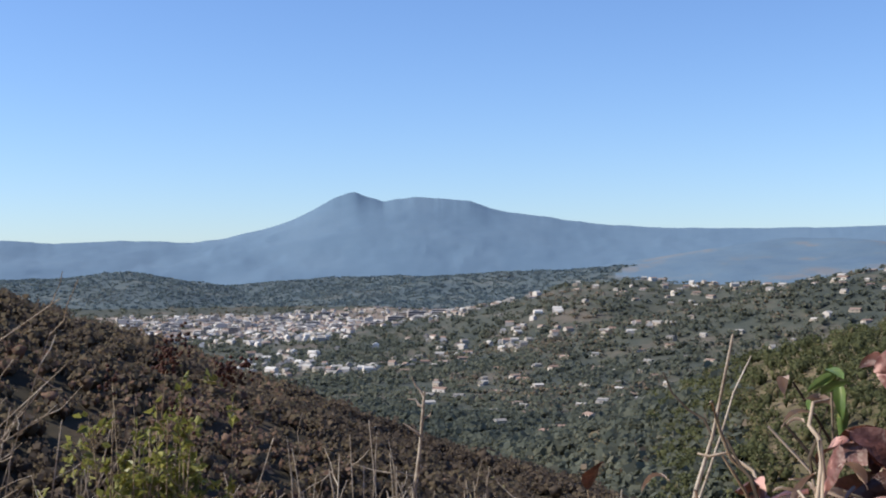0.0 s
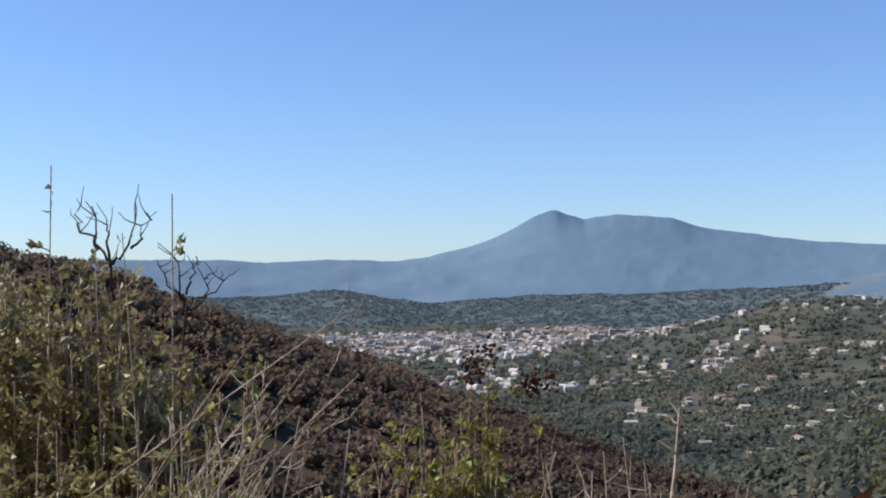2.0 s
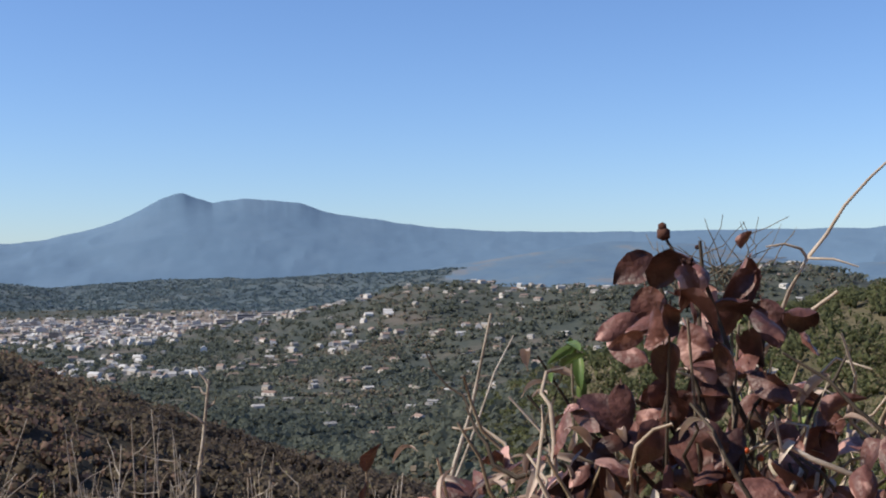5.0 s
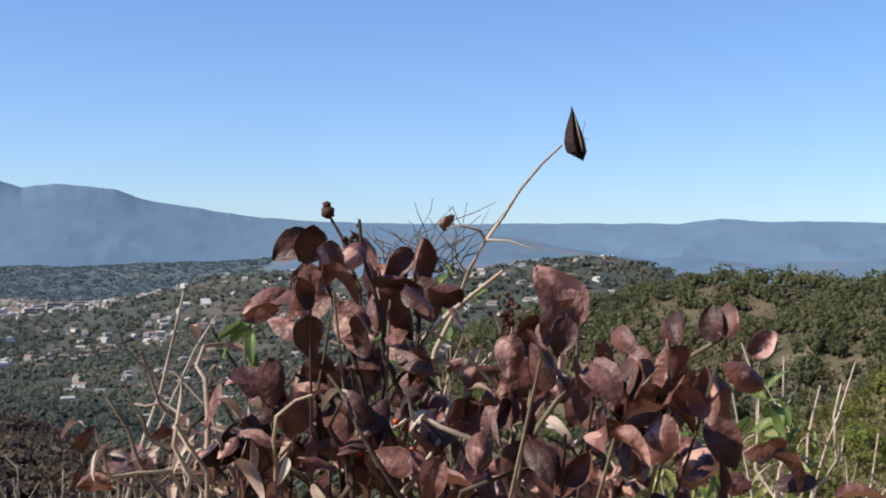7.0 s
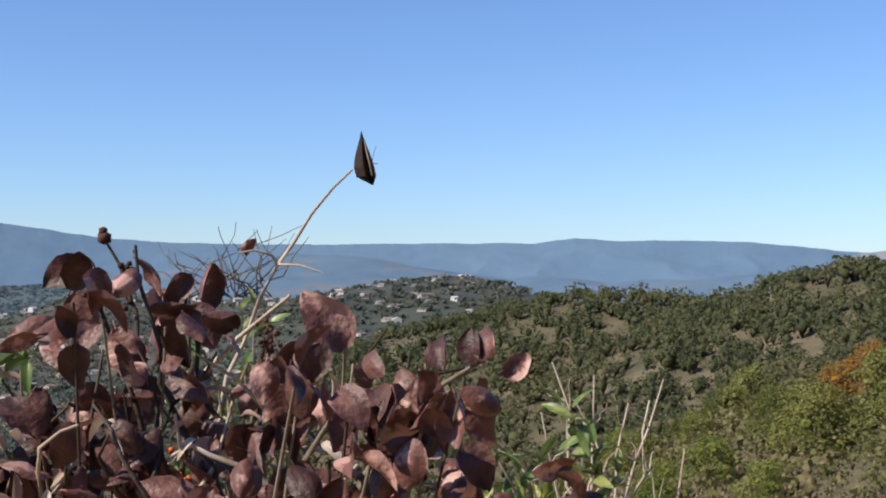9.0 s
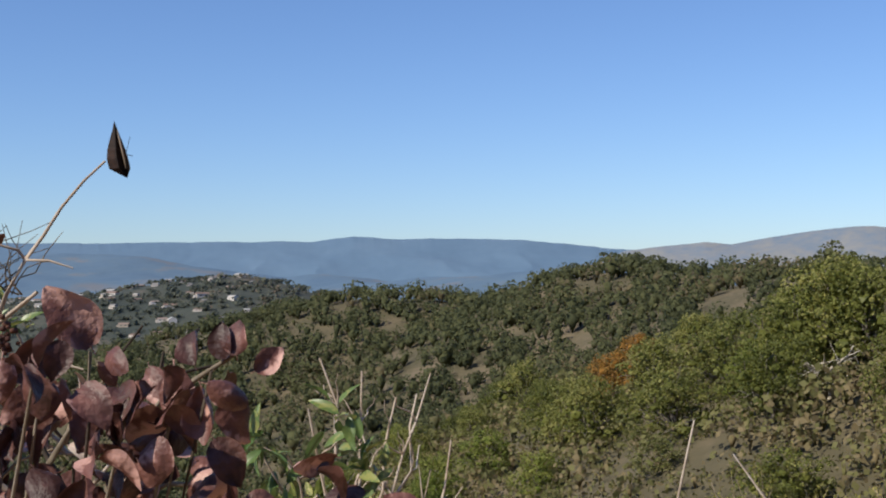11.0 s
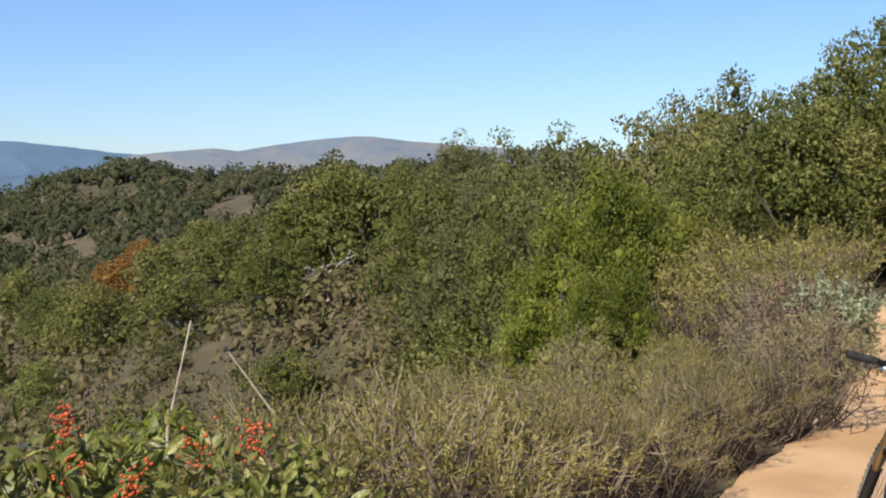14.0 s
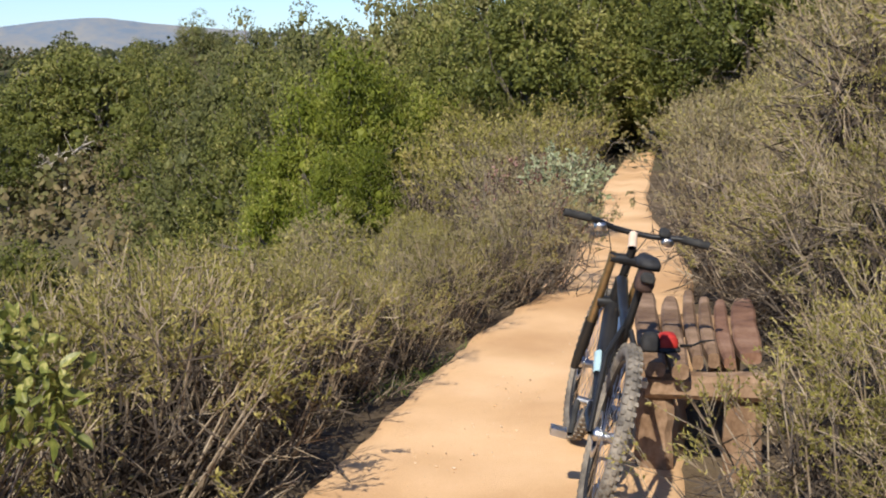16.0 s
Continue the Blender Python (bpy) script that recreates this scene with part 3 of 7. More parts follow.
def tree_mesh(rng, h, w, lobes, leaves, leaf, leaf_mat, bark, trunk_r, low=0.0, thin=0.55, peak=0.3, stray=0.75):
    """Trunk with limbs to each lobe, and a crown of heaped billows. peak: how much it narrows to its top."""
    ls = []
    for k in range(lobes):
        u = (k + 0.5) / lobes
        a = 2.4 * k + rng.uniform(-0.4, 0.4)
        z = h * (low + 0.1 + (0.8 - low - 0.1) * u ** 0.8) + rng.normal() * 0.03 * h
        hull = math.sqrt(max(0.05, 1 - ((u - 0.35) / 0.68) ** 2)) * (1 - peak * u)
        s = w * rng.uniform(0.15, 0.24) * (1.1 - 0.2 * u)
        rr = max(0.0, w * 0.5 * hull - s * 0.8) * rng.uniform(0.7, 1.1)
        ls.append(((math.cos(a) * rr, math.sin(a) * rr, z), (s, s, s * rng.uniform(0.7, 0.95))))
    ls.append(((0, 0, h * (low + 0.42)), (w * 0.2, w * 0.2, h * 0.24)))
    lines = []
    fork = h * rng.uniform(0.15, 0.3)
    lines.append((np.array([[0, 0, -0.3], [0.02 * w, 0, fork * 0.5], [0, 0.02 * w, fork], [0.03 * w, 0, h * 0.7]]), [trunk_r * 1.25, trunk_r, trunk_r * 0.85, trunk_r * 0.25]))
    for c, r in ls[:-1]:
        c = np.array(c)
        mid = c * [0.5, 0.5, 0] + [0, 0, fork + (c[2] - fork) * 0.4] + rng.normal(size=3) * 0.03 * w
        lines.append((np.array([[0, 0, fork * 0.8], mid, c * 0.9 + mid * 0.1, c + [0, 0, r[2] * 0.7]]), [trunk_r * 0.6, trunk_r * 0.42, trunk_r * 0.22, trunk_r * 0.08]))
        for j in range(2):
            e = c + unit(rng.normal(size=3)) * np.array(r) * 1.25
            lines.append((np.array([mid, (mid + e) / 2 + rng.normal(size=3) * 0.04 * w, e]), [trunk_r * 0.25, trunk_r * 0.14, trunk_r * 0.04]))
    v, f = billows(rng, ls, leaves, leaf, thin, stray)
    v[:, 2] *= min(1.0, h / v[:, 2].max())
    bv, bf = tubes(lines[1:], 4)
    return mesh_of("trunk", *tubes(lines[:1], 6), bark, None, True), mesh_of("branchwork", bv, bf, bark, None, True), mesh_of("crown", v, f, leaf_mat)


def place_on_ground(proto, x, y, size=1.0, turn=0.0, sink=0.0, squash=1.0):
    m = pose(x, y, ground_z(x, y) - sink, 0, 0, turn)
    o = copy_thing(proto, m)
    o.scale = (size, size, size * squash)
    return o


def far_woods(name, label, mat, xy, hgt, wid, cards, card, rng, heart=1.0):
    """Woods far off, too many to count: ragged leafy clumps, each round a rough solid heart of the same colour."""
    x, y = xy[:, 0], xy[:, 1]
    n = len(x)
    z = land(x, y)[0]
    k = np.exp(rng.normal(size=n) * 0.28)
    k = np.clip(k, 0.5, 1.4) * np.clip(np.hypot(x, y) / 420, 0.5, 1.0) ** (wid > 6)
    h, w = hgt * k * rng.uniform(0.75, 1.25, n), wid * k * rng.uniform(0.75, 1.25, n)
    c = np.stack([x, y, z + h * 0.5], -1)
    # the heart: a jittered eight-sided double cone
    sides = 6
    a = np.arange(sides) * 2 * np.pi / sides
    rx = (w * 0.42 * heart)[:, None] * rng.uniform(0.7, 1.2, (n, sides))
    ring = np.stack([c[:, None, 0] + rx * np.cos(a), c[:, None, 1] + rx * np.sin(a), c[:, None, 2] + (h * 0.12)[:, None] * rng.normal(size=(n, sides))], -1)
    top, bot = c + np.stack([0 * h, 0 * h, h * 0.42 * heart], -1), c - np.stack([0 * h, 0 * h, h * 0.55], -1)
    hv = np.concatenate([ring, top[:, None], bot[:, None]], 1).reshape(-1, 3)
    k = np.arange(sides)
    k2 = (k + 1) % sides
    tri = np.concatenate([np.stack([k, k2, np.full(sides, sides)], -1), np.stack([k2, k, np.full(sides, sides + 1)], -1)])
    hf = (tri[None] + (np.arange(n) * (sides + 2))[:, None, None]).reshape(-1, 3)
    # the leafy cards
    d = unit(rng.normal(size=(n, cards, 3)))
    d[..., 2] = np.where(d[..., 2] < -0.3, -d[..., 2], d[..., 2])
    p = c[:, None] + d * np.stack([w * 0.46, w * 0.46, h * 0.46], -1)[:, None] * rng.uniform(0.75, 1.1, (n, cards, 1))
    p, dd = p.reshape(-1, 3), d.reshape(-1, 3)
    s = np.repeat(w, cards) * card * rng.uniform(0.6, 1.4, n * cards)
    way = unit(np.cross(dd, rng.normal(size=dd.shape)) + dd * 0.5)
    side = unit(np.cross(way, dd + rng.normal(size=dd.shape) * 0.8))
    q = np.stack([p - way * s[:, None] * 0.5, p + side * s[:, None] * 0.4, p + way * s[:, None] * 0.5, p - side * s[:, None] * 0.4], 1).reshape(-1, 3)
    t0 = np.arange(n * cards)[:, None] * 4
    cf = np.concatenate([t0 + [0, 1, 2], t0 + [0, 2, 3]]) + len(hv)
    me = mesh_of(name, np.concatenate([hv, q]), np.concatenate([hf, cf]), mat, None, True)
    return tagged(new(name, me), label, "woods", kind="stuff")


def facing(p, h, rng, keep=0.3):
    """Thin out what nearer land hides from the camera's place, fitted to its view."""
    x, y = p[:, 0], p[:, 1]
    r = np.hypot(x, y)
    top = (land(x, y)[0] + h - EYE) / r
    worst = np.full(len(p), -9.0)
    for t in np.linspace(0.35, 0.97, 22):
        worst = np.maximum(worst, (land(x * t, y * t)[0] + 0.5 * h * (t > 0.6) - EYE) / (r * t))
    return p[(top > worst) | (rng.random(len(p)) < keep)]


def scatter(rng, n, az, r, keep=None, even=True):
    """Random ground points in a sector, even in area, filtered by landform or noise."""
    a = rng.uniform(*az, n)
    rr = np.sqrt(rng.uniform(r[0] ** 2, r[1] ** 2, n)) if even else np.exp(rng.uniform(math.log(r[0]), math.log(r[1]), n))
    p = polar(a, rr)
    if keep is None:
        return p
    return p[keep(p[:, 0], p[:, 1])]


# ---- the far woods ----
R1 = np.random.default_rng(11)


def on(*forms):
    return lambda x, y: np.isin(land(x, y)[1], forms)


def open_ground(x, y, size, seed, gap):
    return rough_noise(x, y, size, 3, seed) > gap


def out_of_town(x, y):
    """Few trees among the big buildings."""
    a, r = np.degrees(np.arctan2(x, y)), np.hypot(x, y)
    return ~((a > -16) & (a < 0.5) & (r > 2100) & (r < 2950)) | (R1.random(x.shape) < 0.5)


p = scatter(R1, 8200, (-34, 14), (150, 420), lambda x, y: np.isin(land(x, y)[1], (2,)) & open_ground(x, y, 35, 41, -0.6))
far_woods("chaparral", "dark brown-green chaparral covering the spur", L_scrub, facing(p, 2.4, R1, 0.1), 2.4, 4.0, 26, 0.17, R1, 0.62)
p = scatter(R1, 8000, (9, 66), (230, 760), lambda x, y: np.isin(land(x, y)[1], (4, 0, 3)) & open_ground(x, y, 60, 42, -0.4))
far_woods("oak_woods", "dark green oak woods with grassy gaps on the ridge", L_wood, facing(p, 6.5, R1, 0.15), 5.6, 7.2, 46, 0.13, R1, 0.55)
p = scatter(R1, 1400, (10, 57), (95, 232), lambda x, y: np.isin(land(x, y)[1], (4, 0)) & open_ground(x, y, 40, 45, -0.5))
far_woods("slope_oaks", "olive oaks and brush on the facing slope", L_wood, p, 3.6, 5.2, 130, 0.085, R1, 0.5)


def valley_side(x, y):
    a, f = np.degrees(np.arctan2(x, y)), land(x, y)[1]
    return np.isin(f, (5, 1)) | ((f == 4) & (a < 13))


# low, broad crowns soften the contrast in place of haze
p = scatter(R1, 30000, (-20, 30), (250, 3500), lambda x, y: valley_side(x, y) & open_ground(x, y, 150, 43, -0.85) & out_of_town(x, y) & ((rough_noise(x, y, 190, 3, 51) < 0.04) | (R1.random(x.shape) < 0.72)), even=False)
far_woods("valley_trees", "green trees among the houses of the valley, greyed by painted haze", L_far, facing(p, 8, R1, 0.15), 4.2, 13.0, 12, 0.24, R1, 0.5)

# crowns kept flat to soften contrast the way haze would
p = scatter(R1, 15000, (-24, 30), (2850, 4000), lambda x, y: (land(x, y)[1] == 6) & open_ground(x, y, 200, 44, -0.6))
far_woods("hill_woods", "woods on the hills behind the town, painted blue-green with haze", L_back, facing(p, 9, R1, 0.1), 2.4, 18.0, 7, 0.26, R1, 0.5)

# ---- the town in the valley ----
# white walls muted towards pinkish grey for the haze
M_white = material("white_stucco", [(0.32, 0.285, 0.26), (0.44, 0.395, 0.36), (0.6, 0.55, 0.5)], 0.1, 2, 0.8, 0.0, spread="object")
M_tan = material("warm_stucco", [(0.32, 0.27, 0.22), (0.42, 0.36, 0.30), (0.52, 0.47, 0.42)], 0.1, 2, 0.85, 0.0, spread="object")
M_roof_g = material("grey_roofing", [(0.16, 0.155, 0.15), (0.26, 0.25, 0.24), (0.44, 0.42, 0.4)], 0.2, 3, 0.9, 0.0, spread="object")
M_roof_t = material("tile_roofing", [(0.17, 0.12, 0.10), (0.23, 0.16, 0.13), (0.28, 0.22, 0.19)], 0.2, 3, 0.9, 0.0, spread="object")
M_glass = material("dark_window_glass", [(0.03, 0.04, 0.05), (0.05, 0.06, 0.07)], 1, 5, 0.15, 0.0, spec=0.6)


def boxes_mesh(name, boxes, mat):
    """Joined blocks: (x0, y0, z0, x1, y1, z1) each."""
    vs, fs = [], []
    q = np.array([[0, 3, 2, 1], [4, 5, 6, 7], [0, 1, 5, 4], [1, 2, 6, 5], [2, 3, 7, 6], [3, 0, 4, 7]])
    for k, (x0, y0, z0, x1, y1, z1) in enumerate(boxes):
        vs += [(x0, y0, z0), (x1, y0, z0), (x1, y1, z0), (x0, y1, z0), (x0, y0, z1), (x1, y0, z1), (x1, y1, z1), (x0, y1, z1)]
        fs.append(q + 8 * k)
    return mesh_of(name, vs, np.concatenate(fs), mat)


def gable_mesh(name, w, d, z0, rise, over, mat):
    w, d = w / 2 + over, d / 2 + over
    v = [(-w, -d, z0), (w, -d, z0), (w, d, z0), (-w, d, z0), (-w, 0, z0 + rise), (w, 0, z0 + rise), (-w, -d, z0 - 0.25), (w, -d, z0 - 0.25), (w, d, z0 - 0.25), (-w, d, z0 - 0.25)]
    f = [(0, 1, 5, 4), (2, 3, 4, 5), (1, 2, 5, 5), (3, 0, 4, 4), (6, 7, 1, 0), (7, 8, 2, 1), (8, 9, 3, 2), (9, 6, 0, 3)]
    me = bpy.data.meshes.new(name)
    me.from_pydata(v, [], [tuple(dict.fromkeys(q)) for q in f])
    me.materials.append(mat)
    return me


def house_proto(w, d, h, wall, roof, label):
    e = thing("house", (0, 0, -900), label, "house", "valley houses")
    child("wall", boxes_mesh("wall", [(-w / 2, -d / 2, -3, w / 2, d / 2, h), (-w / 2 - 3.5, -d / 4, -3, -w / 2, d / 3, h * 0.55)], wall), e)
    child("roof", gable_mesh("roof", w, d, h, d * 0.22, 0.5, roof), e)
    child("window", boxes_mesh("window", [(-w * 0.3, -d / 2 - 0.05, 0.9, -w * 0.08, -d / 2 + 0.1, 2.3)], M_glass), e)
    child("window", boxes_mesh("window", [(w * 0.1, -d / 2 - 0.05, 0.9, w * 0.34, -d / 2 + 0.1, 2.3)], M_glass), e)
    return e


def block_proto(w, d, h, wall, label):
    e = thing("commercial_building", (0, 0, -900), label, "building", "town buildings")
    child("wall", boxes_mesh("wall", [(-w / 2, -d / 2, -3, w / 2, d / 2, h)], wall), e)
    child("roof", boxes_mesh("roof", [(-w / 2 + 0.6, -d / 2 + 0.6, h, w / 2 - 0.6, d / 2 - 0.6, h + 0.3), (-w * 0.2, -d * 0.2, h + 0.3, w * 0.05, d * 0.1, h + 2.2)], M_roof_g), e)
    for k in range(max(1, int(h // 4))):
        child("window_band", boxes_mesh("window_band", [(-w * 0.46, -d / 2 - 0.06, 1.2 + 4 * k, w * 0.46, -d / 2 + 0.1, 2.9 + 4 * k)], M_glass), e)
    return e


def remove(e):
    for o in (*e.children_recursive, e):
        bpy.data.objects.remove(o)


houses = [house_proto(15, 10, 5.2, M_white, M_roof_g, "pale two-storey house with a grey gabled roof among trees"),
          house_proto(19, 11, 4.2, M_tan, M_roof_t, "tan house with a brown tiled gable roof among trees"),
          house_proto(13, 9, 6.2, M_tan, M_roof_g, "warm grey tall house with a pale gabled roof"),
          house_proto(22, 12, 4.6, M_white, M_roof_t, "long white house with a reddish roof on the hillside")]
blocks = [block_proto(46, 26, 8, M_white, "long white flat-roofed commercial building in the town"),
          block_proto(30, 24, 12, M_white, "white three-storey block in the town"),
          block_proto(70, 34, 7, M_white, "wide low pale warehouse in the town"),
          block_proto(24, 20, 16, M_tan, "tall cream-coloured block in the town")]


def spread_out(p, gap):
    kept = []
    for q in p:
        if all((q[0] - k[0]) ** 2 + (q[1] - k[1]) ** 2 > gap * gap for k in kept):
            kept.append(q)
    return kept


R2 = np.random.default_rng(5)


def rng_keep(x, y):
    """Fewer houses on the wooded shoulder of the hill."""
    a = np.degrees(np.arctan2(x, y))
    return R2.random(x.shape) > np.clip((a - 8) / 12, 0, 0.75)


p = np.concatenate([scatter(R2, 500, (-15, -5), (2300, 2900), lambda x, y: land(x, y)[1] == 1), scatter(R2, 420, (-5.5, 0.6), (2150, 2600), lambda x, y: np.isin(land(x, y)[1], (1, 5)))])
for x, y in spread_out(p, 44)[:150]:
    b = blocks[int(R2.choice(4, p=[0.42, 0.25, 0.25, 0.08]))]
    place_on_ground(b, x, y, R2.uniform(0.4, 0.85), math.degrees(math.atan2(-x, y)) + R2.choice([0, 90]) + R2.uniform(-14, 14))
p = scatter(R2, 2600, (-3, 24), (800, 2450), lambda x, y: np.isin(land(x, y)[1], (1, 5)) & (rough_noise(x, y, 190, 3, 51) > 0.04) & (rng_keep(x, y)))
for x, y in spread_out(p, 28)[:240]:
    place_on_ground(houses[int(R2.integers(4))], x, y, R2.uniform(0.4, 0.68), math.degrees(math.atan2(-x, y)) + R2.uniform(-50, 50))
p = scatter(R2, 700, (17, 23.5), (1250, 1560), lambda x, y: land(x, y)[1] == 5)
for x, y in spread_out(facing(p, 5, R2, 0.0), 26)[:34]:
    place_on_ground(houses[int(R2.integers(4))], x, y, R2.uniform(0.4, 0.65), math.degrees(math.atan2(-x, y)) + R2.uniform(-50, 50))
for az, r, k, size in [(-3.4, 2180, 0, 0.9), (-2.7, 2160, 1, 1.0), (-2.2, 2200, 3, 1.0), (-1.7, 2170, 1, 1.1), (-1.1, 2190, 0, 0.9), (-0.6, 2180, 1, 1.0), (-4.2, 2230, 2, 0.8)]:
    x, y = r * math.sin(radians(az)), r * math.cos(radians(az))
    place_on_ground(blocks[k], x, y, size, math.degrees(math.atan2(-x, y)) + R2.uniform(-10, 10))
for e in houses + blocks:
    remove(e)


def far_houses(p, rng):
    """The rest of the town: small gabled blocks too many to count."""
    n = len(p)
    z = land(p[:, 0], p[:, 1])[0]
    w, d, h = rng.uniform(6, 14, n), rng.uniform(6, 9, n), rng.uniform(3, 5.5, n)
    a = rng.uniform(0, np.pi, n)
    sx = np.array([-1, 1, 1, -1, -1, 1, 1, -1, -1, 1]) * 0.5
    sy = np.array([-1, -1, 1, 1, -1, -1, 1, 1, 0, 0]) * 0.5
    lx, ly = w[:, None] * sx, d[:, None] * sy
    lz = np.stack([-2 + 0 * h] * 4 + [h] * 4 + [h * 1.45] * 2, 1)
    X = p[:, :1] + lx * np.cos(a)[:, None] - ly * np.sin(a)[:, None]
    Y = p[:, 1:] + lx * np.sin(a)[:, None] + ly * np.cos(a)[:, None]
    tri = np.array([[0, 1, 5], [0, 5, 4], [1, 2, 6], [1, 6, 5], [2, 3, 7], [2, 7, 6], [3, 0, 4], [3, 4, 7], [4, 5, 9], [4, 9, 8], [6, 7, 8], [6, 8, 9], [5, 6, 9], [7, 4, 8]])
    f = (tri[None] + (np.arange(n) * 10)[:, None, None]).reshape(-1, 3)
    idx = np.tile([0] * 8 + [1] * 4 + [0] * 2, n)
    roofs = rng.random(n) < 0.3
    idx = np.where(np.repeat(roofs, 14) & (idx == 1), 2, idx)
    me = mesh_of("far_houses", np.stack([X, Y, z[:, None] + lz], -1).reshape(-1, 3), f, [M_town, M_roof_l, M_roof_t], idx)
    return tagged(new("far_houses", me), "many small pale houses scattered through the wooded valley", "houses", kind="stuff")


M_town = material("town_stucco", [(0.34, 0.3, 0.26), (0.5, 0.45, 0.4), (0.68, 0.62, 0.56)], 0.1, 2, 0.85, 0.0, spread="island")
M_roof_l = material("pale_roofing", [(0.2, 0.19, 0.18), (0.34, 0.33, 0.32), (0.5, 0.49, 0.48)], 0.2, 3, 0.9, 0.0, spread="island")
p = np.concatenate([scatter(R2, 2300, (-16, 24), (850, 2700), lambda x, y: np.isin(land(x, y)[1], (1, 5)) & (rough_noise(x, y, 170, 3, 52) > 0.08) & rng_keep(x, y)),
                    scatter(R2, 700, (-15, 4), (2000, 3000), lambda x, y: np.isin(land(x, y)[1], (1, 5)))])
far_houses(p, R2)


# ---- the near hillside: trees and brush beside the trail ----
R3 = np.random.default_rng(23)


def spot(s, k):
    """A place s metres along the trail and k metres downhill of its middle."""
    d = float(path_centre(np.array(s))) + k
    return s * ALONG[0] + d * DOWN[0], s * ALONG[1] + d * DOWN[1]


def bearing(az, r):
    return r * math.sin(radians(az)), r * math.cos(radians(az))


def tree_proto(name, label, category, group, *args, **kw):
    e = thing(name, (0, 0, -900), label, category, group)
    t, l, c = tree_mesh(R3, *args, **kw)
    child("trunk", t, e)
    tagged(child("branchwork", l, e), kind="stuff")
    child("crown", c, e)
    return e


def bush_proto(name, label, group, *args, **kw):
    e = thing(name, (0, 0, -900), label, "shrub", group)
    t, c = spray_bush(R3, *args, **kw)
    child("branchwork", t, e)
    child("foliage", c, e)
    return e


def brush_proto(name, label, group, *args, **kw):
    e = thing(name, (0, 0, -900), label, "shrub", group)
    t, c = brush_mesh(R3, *args, **kw)
    child("branchwork", t, e)
    child("foliage", c, e)
    return e


# trees close by: crowns of single leaves
bay = [tree_proto("bay_tree", "bright green leafy bay tree beside the trail", "tree", "trees by the trail", 3.6, 2.9, 16, 13000, 0.07, L_bay, M_bark, 0.07, 0.0, 0.4, 0.55, 0.6) for _ in range(2)]
oak = [tree_proto("oak_tree", "dark green oak with a ragged crown by the trail", "tree", "trees by the trail", 6.0, 5.0, 15, 13000, 0.11, L_oak, M_bark, 0.11) for _ in range(3)]
olive = [tree_proto("oak_tree", "olive-green round-topped oak above the trail", "tree", "trees by the trail", 5.4, 4.6, 14, 12000, 0.105, L_pale, M_bark, 0.1) for _ in range(2)]
# trees on the spur across the gully
mid_oak = [tree_proto("hillside_oak", "dark olive oak on the slope across the gully", "tree", "trees on the spur", 5.0, 6.6, 13, 4200, 0.19, L_oak, M_bark, 0.14, stray=0.5) for _ in range(3)]
mid_bay = [tree_proto("hillside_bay", "yellow-green round tree on the slope across the gully", "tree", "trees on the spur", 4.6, 5.0, 11, 3600, 0.16, L_bay_mid, M_bark, 0.12, stray=0.5) for _ in range(2)]
mid_pale = [tree_proto("hillside_shrub", "grey-green rounded bush on the slope", "shrub", "bushes on the spur", 2.4, 3.4, 8, 2000, 0.13, L_pale, M_twig, 0.06, stray=0.55) for _ in range(2)]
rust = tree_proto("hillside_oak", "orange-brown autumn oak on the slope", "tree", "trees on the spur", 4.8, 5.6, 10, 3600, 0.17, L_rust, M_bark, 0.12, stray=0.5)

ridge_oak = [tree_proto("oak_tree", "broad olive-green oak higher on the slope", "tree", "trees by the trail", 12.0, 10.0, 22, 20000, 0.17, m, M_bark, 0.2, stray=0.55) for m in (L_oak, L_pale)]


def tall(proto, height, az, r, top, wide=1.0):
    """Set a tree at a bearing so that its crown reaches an angle above eye level."""
    x, y = bearing(az, r)
    h = EYE + r * math.tan(radians(top)) - ground_z(x, y)
    o = place_on_ground(proto, x, y, 1.0, float(R3.uniform(0, 360)), 0.1)
    o.scale = (h / height * wide, h / height * wide, h / height)


for az, r, top, wide in [(60.6, 20, 0.9, 0.75), (62.4, 22, 2.6, 0.75), (64.0, 23, 1.6, 0.7), (59.2, 20, -2.2, 0.8), (65.8, 25, 0.2, 0.75), (67.6, 26, -0.4, 0.75), (61.6, 18.5, -2.6, 0.8), (63.4, 19.5, -2.4, 0.8)]:
    tall(bay[int(R3.integers(2))], 3.6, az, r, top, wide)
for az, r, top, wide in [(61.4, 33, 3.8, 0.85), (63.8, 35, 4.9, 0.85), (65.6, 34, 4.8, 0.8), (68.4, 38, 5.7, 0.85), (71.4, 36, 6.3, 0.75), (82, 31, 8.5, 0.9)]:
    tall(olive[int(R3.integers(2))], 5.4, az, r, top, wide)
